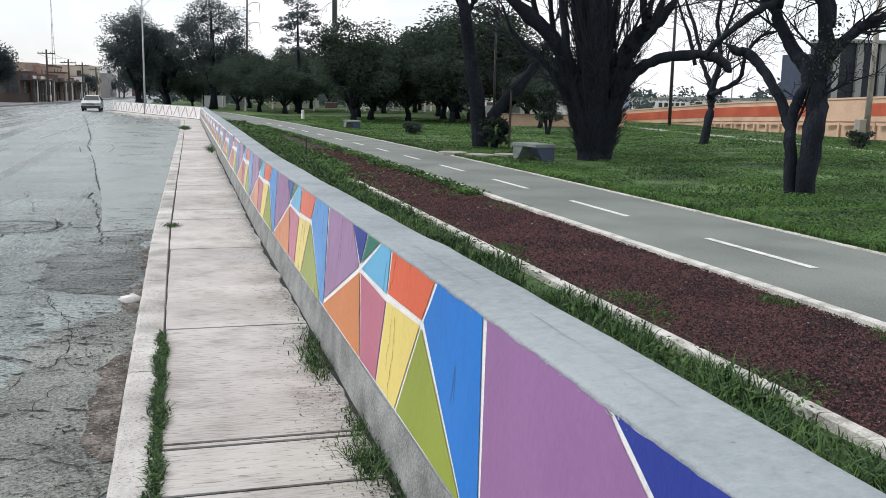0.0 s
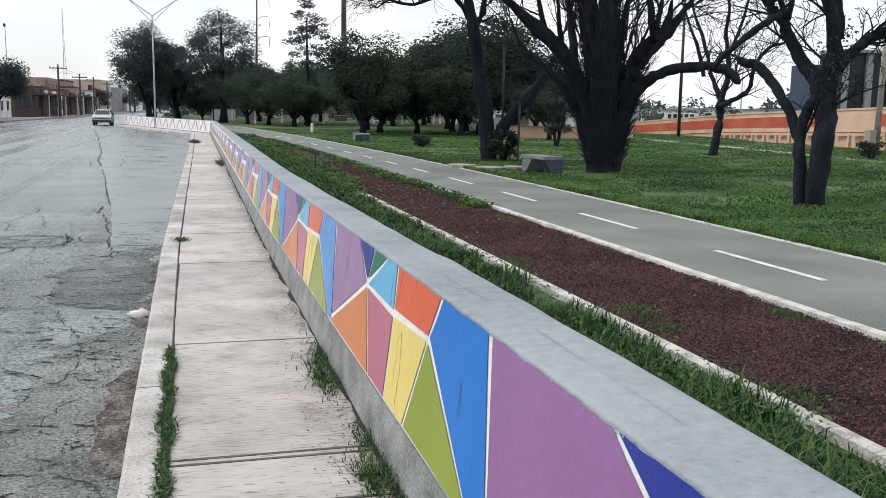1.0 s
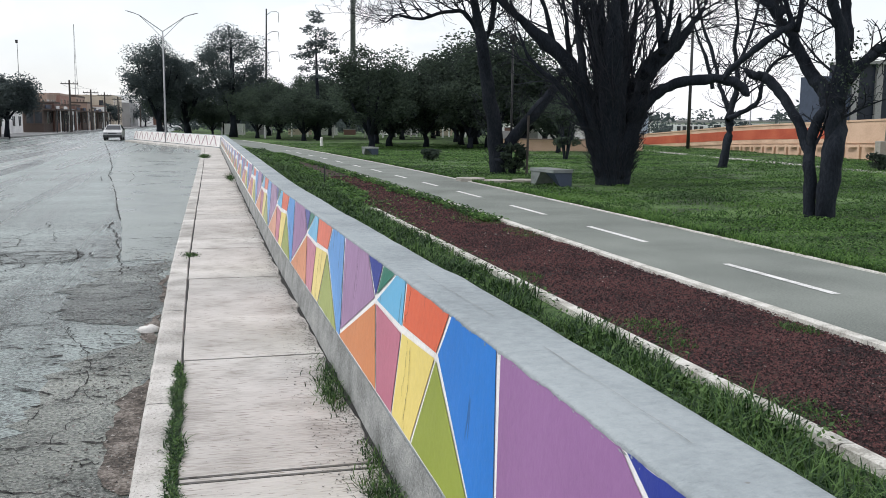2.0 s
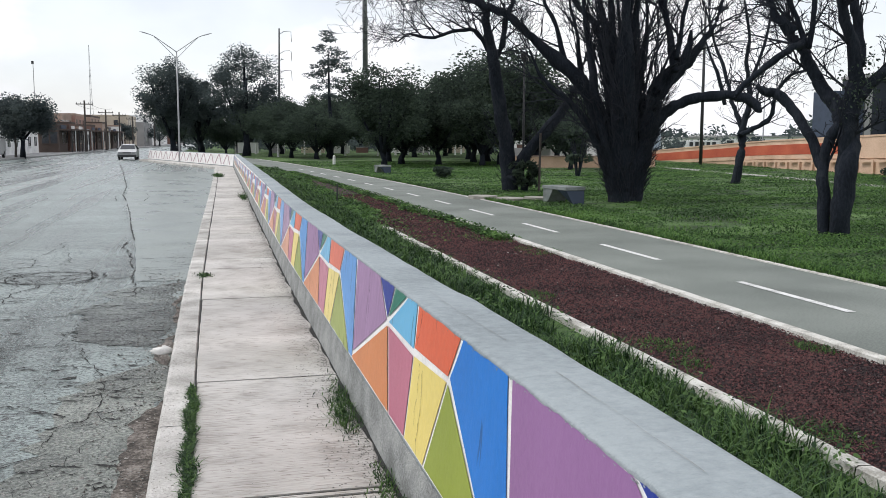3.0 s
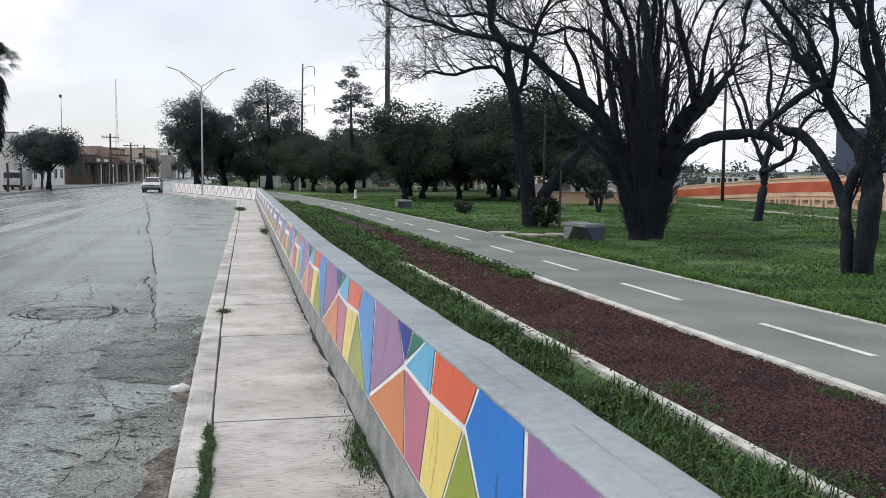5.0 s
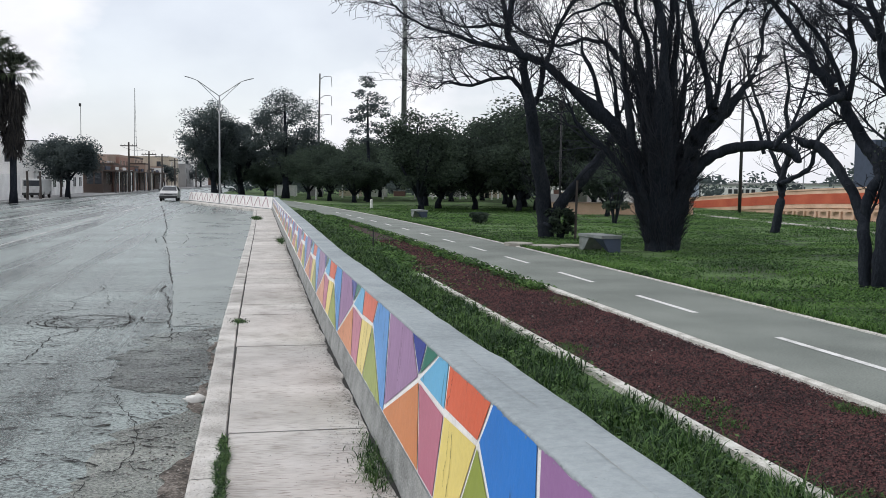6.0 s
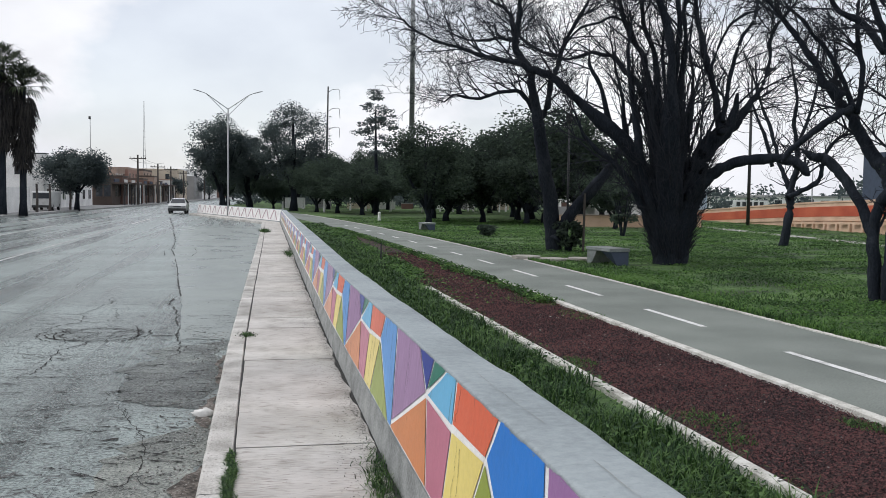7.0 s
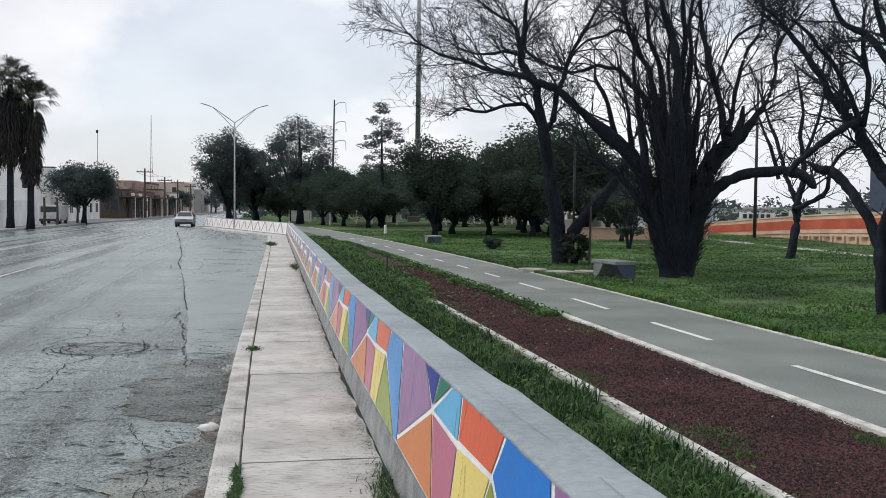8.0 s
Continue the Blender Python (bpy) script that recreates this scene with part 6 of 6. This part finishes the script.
def crack(pts, w, jag=0.10, branch=0, rg=random.Random(17)):
    m = Mesh()
    line = []
    for a, b in zip(pts, pts[1:]):
        n = max(2, int(math.dist(a, b) / max(0.07, 0.006 * a[1])))
        for k in range(n):
            t = k / n
            line.append((a[0] + (b[0] - a[0]) * t + rg.gauss(0, jag * 0.30), a[1] + (b[1] - a[1]) * t + rg.gauss(0, jag * 0.42)))
    line.append(pts[-1])
    rows = []
    for k, (x, y) in enumerate(line):
        q, r = line[max(0, k - 1)], line[min(len(line) - 1, k + 1)]
        d = Vector((r[0] - q[0], r[1] - q[1])).normalized()
        s = w * (0.38 if y < 18 else 0.62) * rg.uniform(0.3, 1.5) * (0.3 if k in (0, len(line) - 1) else 1)
        rows.append([(x - d.y * s, y + d.x * s, RZ + 0.002), (x + d.y * s, y - d.x * s, RZ + 0.002)])
    m.loft(rows)
    part("crack", m, M["crack"], cracks, mend=False)
    for _ in range(branch):
        p = rg.choice(line)
        a = rg.uniform(0, 6.28)
        l = rg.uniform(0.12, 0.6)
        crack([p, (p[0] + math.cos(a) * l * 0.5, p[1] + math.sin(a) * l), (p[0] + math.cos(a + 0.5) * l * 0.9, p[1] + math.sin(a + 0.5) * l * 1.7)], w * 0.55, jag, 0, rg)


crack([(-7.96, 76.83), (-5.90, 56.21), (-4.34, 39.38), (-4.03, 34.09), (-3.61, 30.56)], 0.030, 0.05, 2)
crack([(-3.52, 29.54), (-3.13, 25.68), (-2.73, 21.09), (-2.49, 18.74)], 0.020, 0.03, 2)
crack([(-2.59, 18.55), (-2.61, 17.64), (-2.37, 16.62), (-2.29, 15.39), (-2.17, 14.50), (-2.17, 13.83), (-2.02, 12.72), (-2.01, 12.07)], 0.026, 0.06, 4)
crack([(-4.20, 33.45), (-3.92, 35.09), (-3.30, 35.09), (-3.07, 32.80), (-3.10, 30.54), (-3.95, 30.83), (-4.20, 33.45)], 0.014, 0.05, 0)
# sunken patch and the splits running from it
crack([(-3.63, 11.0), (-3.49, 11.05), (-3.48, 11.4), (-3.5, 12.0), (-3.52, 12.7), (-3.33, 13.0), (-3.28, 13.37)], 0.024, 0.07, 3)
crack([(-3.91, 14.1), (-3.63, 14.24), (-3.26, 14.14), (-2.77, 14.3)], 0.034, 0.05, 3)
crack([(-3.84, 13.58), (-3.28, 13.37), (-2.87, 13.31), (-2.71, 13.5), (-2.7, 14.0), (-2.85, 14.8)], 0.032, 0.05, 3)
crack([(-4.09, 14.5), (-4.0, 14.9), (-3.84, 15.15), (-3.3, 15.3)], 0.026, 0.08, 3)
crack([(-3.8, 13.9), (-3.3, 13.8), (-2.85, 13.9)], 0.018, 0.07, 4)
crack([(-7.5, 17.1), (-5.31, 16.6), (-3.9, 16.23), (-3.8, 16.0), (-3.74, 15.3)], 0.022, 0.03, 0)
crack([(-3.9, 16.4), (-3.76, 17.0), (-3.74, 17.5), (-3.62, 17.8), (-3.8, 18.7)], 0.011, 0.09, 2)
crack([(-3.5, 17.2), (-3.29, 16.2), (-3.24, 15.3)], 0.011, 0.09, 2)
crack([(-4.6, 11.0), (-3.48, 10.87), (-3.06, 10.81), (-2.77, 10.9), (-2.36, 10.97), (-2.04, 10.9), (-1.95, 10.7)], 0.02, 0.04, 3)
crack([(-4.2, 9.35), (-3.15, 9.21), (-2.91, 9.22), (-2.67, 9.3), (-2.42, 9.38), (-2.17, 9.39), (-2.04, 9.48)], 0.018, 0.04, 3)
crack([(-2.26, 9.2), (-2.17, 8.82), (-2.08, 8.5), (-1.95, 8.1), (-1.88, 7.6), (-1.87, 7.15), (-1.95, 6.7)], 0.013, 0.05, 6)
crack([(-4.5, 12.3), (-3.6, 12.1), (-2.9, 12.15), (-2.4, 12.0)], 0.012, 0.06, 3)
crack([(-1.7, 6.5), (-1.95, 5.9), (-2.3, 5.0), (-2.5, 4.2)], 0.007, 0.07, 2)
crack([(-2.4, 8.8), (-3.2, 8.4), (-4.2, 8.5)], 0.008, 0.08, 3)
crack([(-2.7, 6.8), (-3.4, 6.4), (-4.2, 6.6)], 0.006, 0.08, 3)
crack([(-10.5, 24), (-9.0, 21), (-7.4, 19.5), (-6.2, 18.6)], 0.018, 0.15, 2)
for x0, dx, a, b, w in ((-8.15, -0.0185, 20, 53, 0.055), (-8.72, -0.008, 60, 72, 0.08), (-8.6, -0.008, 82, 95, 0.1), (-12.3, -0.006, 38, 56, 0.08), (-12.45, -0.006, 66, 84, 0.1), (-15.8, 0.0, 50, 120, 0.07)):
    m = strip(span(a, b, 2), lambda y: x0 + dx * (y - a) - w, lambda y: x0 + dx * (y - a) + w, RZ + 0.002)
    tagged(part("lane_line", m, M["faint_marking"], mend=False), "faint worn white lane line on the wet road", "road marking", "lane lines", "structure")

# rings round the sunken patch
for r, a0, a1, w in ((1.0, 0.0, 6.3, 0.036), (0.86, 0.3, 5.2, 0.03), (0.70, 3.0, 6.2, 0.026), (0.45, 3.4, 6.0, 0.022), (1.18, 2.6, 4.4, 0.022), (1.16, 5.4, 7.0, 0.02)):
    crack([(-3.30 + 0.66 * r * math.cos(a0 + (a1 - a0) * k / 14), 13.98 + 0.62 * r * math.sin(a0 + (a1 - a0) * k / 14)) for k in range(15)], w, 0.06, 3)

# short transverse splits in the worn strip
splits = Mesh()
sg = random.Random(29)
for k in range(420):
    y = 4.0 + 12 * sg.random() ** 1.2
    x = wall_x(y) - 1.55 - 3.2 * sg.random() ** 1.3
    l, w, a = sg.uniform(0.05, 0.32), sg.uniform(0.0008, 0.0026) * (0.7 + y / 12), sg.gauss(0, 0.45)
    n = 5
    splits.loft([[(x + l * (q / n - 0.5), y + l * (q / n - 0.5) * a + sg.gauss(0, 0.012) + e * w * (0.2 + math.sin(3.1416 * q / n)), RZ + 0.0025) for e in (-1, 1)] for q in range(n + 1)])
tagged(part("splits", splits, M["crack"], cracks, mend=False), kind="stuff")

# ---- grass and weeds ----
def blade(m, rg, x, y, z, h, lean=0.35, w=0.006):
    a = rg.uniform(0, 6.283)
    dx, dy = math.cos(a), math.sin(a)
    l = lean * rg.uniform(0.2, 1.6) * h
    sx, sy = -dy * w, dx * w
    m.v += [(x - sx, y - sy, z), (x + sx, y + sy, z), (x + dx * l * 0.4 + sx * 0.8, y + dy * l * 0.4 + sy * 0.8, z + h * 0.6), (x + dx * l * 0.4 - sx * 0.8, y + dy * l * 0.4 - sy * 0.8, z + h * 0.6), (x + dx * l, y + dy * l, z + h * (0.95 - 0.3 * lean * rg.random()))]
    i = len(m.v) - 5
    m.f += [(i, i + 1, i + 2, i + 3), (i + 3, i + 2, i + 4)]


def leaflet(m, rg, x, y, z, s):
    a, t = rg.uniform(0, 6.283), rg.uniform(-0.7, 0.7)
    u = Vector((math.cos(a), math.sin(a), t)).normalized() * s
    w = Vector((-math.sin(a), math.cos(a), rg.uniform(-0.6, 0.6))).normalized() * s * 0.55
    p = Vector((x, y, z))
    m.face([p - u, p - w, p + u, p + w])


def patchy(x, y, f, seed):
    return noise.noise((x * f, y * f, seed))


rg = random.Random(21)
verge = Mesh()
for k in range(56000):
    y = 0.0 + 38 * rg.random() ** 2.0
    x = rg.uniform(0.9, 2.32)
    if patchy(x * 2, y, 0.9, 4.4) < -0.28 and x > 1.9 and y > 7:
        continue
    edge = 0.5 if x > 2.1 else 0.9 if x > 1.9 else 1.0
    if x > 2.1 and (rg.random() < 0.8 or patchy(x, y, 1.2, 3.3) < 0.05):
        continue
    far = 1 + y / 30
    blade(verge, rg, x, y, LAWN_Z, edge * rg.uniform(0.05, 0.2) * (1 + 0.8 * patchy(x, y, 1.7, 9)), 0.95, 0.0045 * far)
for k in range(14000):
    y = 4 + 50 * rg.random() ** 1.5
    x = rg.uniform(0.6, 2.2 if y < 18 else 2.6)
    leaflet(verge, rg, x, y, LAWN_Z + rg.uniform(0.02, 0.14), rg.uniform(0.009, 0.02) * (1 + y / 16))
tagged(part("verge_grass", verge, M["blade"], mend=False), "long unkempt green grass behind the wall", "grass", kind="stuff")

bed_weeds = Mesh()
for k in range(42000):
    y = 15 + 32 * rg.random() ** 1.25
    x = rg.uniform(2.0, path_c(y) - 1.2)
    bare_half = 0.42 + 0.22 * patchy(0, y, 0.5, 6.1) - 0.14 * smooth(34, 46, y)
    off_mid = abs(x - 3.06 - 0.22 * patchy(0, y, 0.35, 1))
    v = 0.55 * patchy(x, y, 0.8, 2.2) + (off_mid - bare_half) * 1.6 * smooth(16.5, 21, y) + (0.6 if x > path_c(y) - 1.55 else 0) - 0.36 * (1 - smooth(17, 22, y)) - 0.04
    if v < 0 and rg.random() > 0.03:
        continue
    leaflet(bed_weeds, rg, x, y, PATH_Z + rg.uniform(0.01, 0.11), rg.uniform(0.016, 0.036) * (1 + y / 60))
for cx, cy, r, n in ((2.60, 6.9, 0.22, 420), (2.5, 6.4, 0.15, 160), (2.42, 4.6, 0.18, 350), (3.75, 6.6, 0.14, 250), (3.9, 5.3, 0.2, 300), (2.4, 9.6, 0.2, 300), (3.8, 13.5, 0.35, 500), (3.7, 15.5, 0.5, 700)):
    for k in range(n):
        a, q = rg.uniform(0, 6.283), r * rg.random() ** 0.6
        x, y = cx + q * math.cos(a), cy + 1.7 * q * math.sin(a)
        blade(bed_weeds, rg, x, y, PATH_Z, rg.uniform(0.015, 0.055), 1.2, 0.0045)
tagged(part("bed_weeds", bed_weeds, M["ground_leaf"], mend=False), "green weeds creeping over the gravel bed", "weeds", kind="stuff")

lawn_weeds = Mesh()
for k in range(400000):
    d = 8.5 + 62 * rg.random() ** 1.7
    a = rg.uniform(0.02, 0.86)
    x, y = -1 + d * math.sin(a), d * math.cos(a)
    if x < path_c(y) + 1.40 or y > 75:
        continue
    v = patchy(x, y, 0.35, 5.5) + 0.6 * patchy(x, y, 1.3, 8.5)
    if v < -0.12 and rg.random() > 0.22:
        continue
    s = rg.uniform(0.015, 0.031) * (0.62 + d / 36)
    leaflet(lawn_weeds, rg, x, y, LAWN_Z + rg.uniform(0.006, 0.045 + 0.07 * max(0, v)), s)
for k in range(70000):
    # short grass standing in clumps between the weeds
    d = 8.5 + 40 * rg.random() ** 1.5
    a = rg.uniform(0.05, 0.86)
    x, y = -1 + d * math.sin(a), d * math.cos(a)
    if x > path_c(y) + 1.42 and patchy(x, y, 0.5, 3.7) > -0.05:
        blade(lawn_weeds, rg, x, y, LAWN_Z, rg.uniform(0.03, 0.10), 1.2, 0.005 * (1 + d / 22))
for k in range(9000):
    y = 8 + 40 * rg.random() ** 1.6
    x = path_c(y) + 1.38 + abs(rg.gauss(0, 0.18))
    blade(lawn_weeds, rg, x, y, LAWN_Z, rg.uniform(0.04, 0.13), 0.8, 0.007 * (1 + y / 30))
tagged(part("lawn_weeds", lawn_weeds, M["ground_leaf"], mend=False), "low broad-leaved weeds covering the lawn", "weeds", kind="stuff")


def tuft(label, name, spots, h, w):
    m = Mesh()
    for x, y, sx, sy, n, k in spots:
        for _ in range(n):
            blade(m, rg, x + rg.gauss(0, sx), y + rg.gauss(0, sy), -0.004, h * k * rg.uniform(0.3, 1.2), 1.3, w)
    return tagged(part(name, m, M["blade"], mend=False), label, "weeds", kind="stuff")


tuft("green weeds growing in the joint behind the kerb", "joint_weeds", [(wall_x(y) - joint_off(y) - 0.02 + 0.01 * math.sin(y * 9), y, 0.016 + 0.012 * noise.noise((y * 3, 5, 1)), 0.05, int(95 + 75 * noise.noise((y * 4, 2, 1))), 0.8 + 0.5 * noise.noise((y * 2, 1, 1))) for y in span(3.2, 6.9, 0.07)] + [(-1.16, 12.7, 0.05, 0.1, 260, 1.0), (-0.72, 46, 0.10, 0.5, 700, 4.0), (-0.73, 47.5, 0.1, 0.4, 400, 3.0)], 0.042, 0.005)
tuft("long green grass tufts at the foot of the mural wall", "wall_weeds", [(-0.21, 4.25, 0.045, 0.14, 420, 1.0), (-0.17, 4.7, 0.03, 0.13, 160, 0.7), (-0.22, 6.0, 0.045, 0.24, 480, 1.0), (-0.17, 6.5, 0.03, 0.2, 200, 0.8), (-0.16, 3.7, 0.03, 0.2, 160, 0.8), (-0.1, 29, 0.05, 0.5, 300, 3.0)], 0.062, 0.0035)

# ---- loose gravel ----
chips, pebbles = Mesh(), Mesh()


def stone(m, x, y, z, s):
    d = [Vector((rg.gauss(0, 1), rg.gauss(0, 1), rg.gauss(0, 0.7))).normalized() * s * rg.uniform(0.7, 1.3) for _ in range(4)]
    i = len(m.v)
    t = rg.uniform(0, 6.283)
    for k in range(3):
        r = s * rg.uniform(0.6, 1.5)
        m.v.append((x + r * math.cos(t + 2.094 * k), y + r * math.sin(t + 2.094 * k), z - s * rg.uniform(0.0, 0.6)))
    m.v.append((x + d[0].x * 0.5, y + d[0].y * 0.5, z + s * rg.uniform(0.15, 0.8)))
    m.f += [(i, i + 1, i + 3), (i + 1, i + 2, i + 3), (i + 2, i, i + 3)]


for k in range(110000):
    y = 2.5 + 26 * rg.random() ** 1.9
    x = rg.uniform(2.26, min(3.95, path_c(y) - 1.22))
    stone(chips, x, y, PATH_Z + 0.012 + 0.02 * noise.noise((x, y, 3.1)), rg.uniform(0.003, 0.0095) * (1 + y / 14))
for k in range(520):
    y = 2.5 + 18 * rg.random() ** 1.6
    stone(pebbles, rg.uniform(2.3, 3.9), y, PATH_Z + 0.022, rg.uniform(0.002, 0.0055) * (1 + y / 12) * (2.0 if k % 9 == 0 else 1))
for k in range(900):
    y = 3 + 11 * rg.random() ** 1.4
    stone(pebbles, wall_x(y) - 1.45 - abs(rg.gauss(0, 0.25)), y, RZ + 0.006, rg.uniform(0.005, 0.014))
grit, crumbs = Mesh(), Mesh()


def fleck(m, x, y, z, s):
    t = rg.uniform(0, 6.283)
    m.face([(x + s * rg.uniform(0.5, 1.4) * math.cos(t + 2.094 * k), y + s * rg.uniform(0.5, 1.4) * math.sin(t + 2.094 * k), z) for k in range(3)])


for k in range(34000):
    y = 3.2 + 15 * rg.random() ** 1.6
    x = wall_x(y) - kerb_off(y) - 0.04 - (4.5 + 0.1 * y) * rg.random() ** 1.15
    if patchy(x, y, 1.1, 6.6) < -0.05 and rg.random() < 0.7:
        continue
    fleck(grit, x, y, RZ + 0.0035, rg.uniform(0.003, 0.009) * (0.7 + y / 14))
for k in range(9000):
    y = 3 + 30 * rg.random() ** 1.5
    fleck(crumbs, wall_x(y) - 0.14 - abs(rg.gauss(0, 0.035)) - (0.3 * rg.random() ** 4), y, 0.003, rg.uniform(0.0025, 0.008) * (0.8 + y / 20))
for k in range(1300):
    y = 3 + 20 * rg.random() ** 1.5
    fleck(crumbs, wall_x(y) - rg.uniform(0.2, 1.36), y, 0.006, rg.uniform(0.0015, 0.0045) * (0.8 + y / 20))
tagged(part("road_grit", grit, M["grit"], mend=False), "coarse worn asphalt grit on the road", "grit", kind="stuff")
tagged(part("sidewalk_crumbs", crumbs, M["soot"], mend=False), "dark crumbs and dirt along the sidewalk", "dirt", kind="stuff")
tagged(part("gravel_chips", chips, M["chip"], mend=False), "loose dark red volcanic gravel", "gravel", kind="stuff")
tagged(part("pale_pebbles", pebbles, M["pebble"], mend=False), "scattered pale pebbles and grit", "pebbles", kind="stuff")
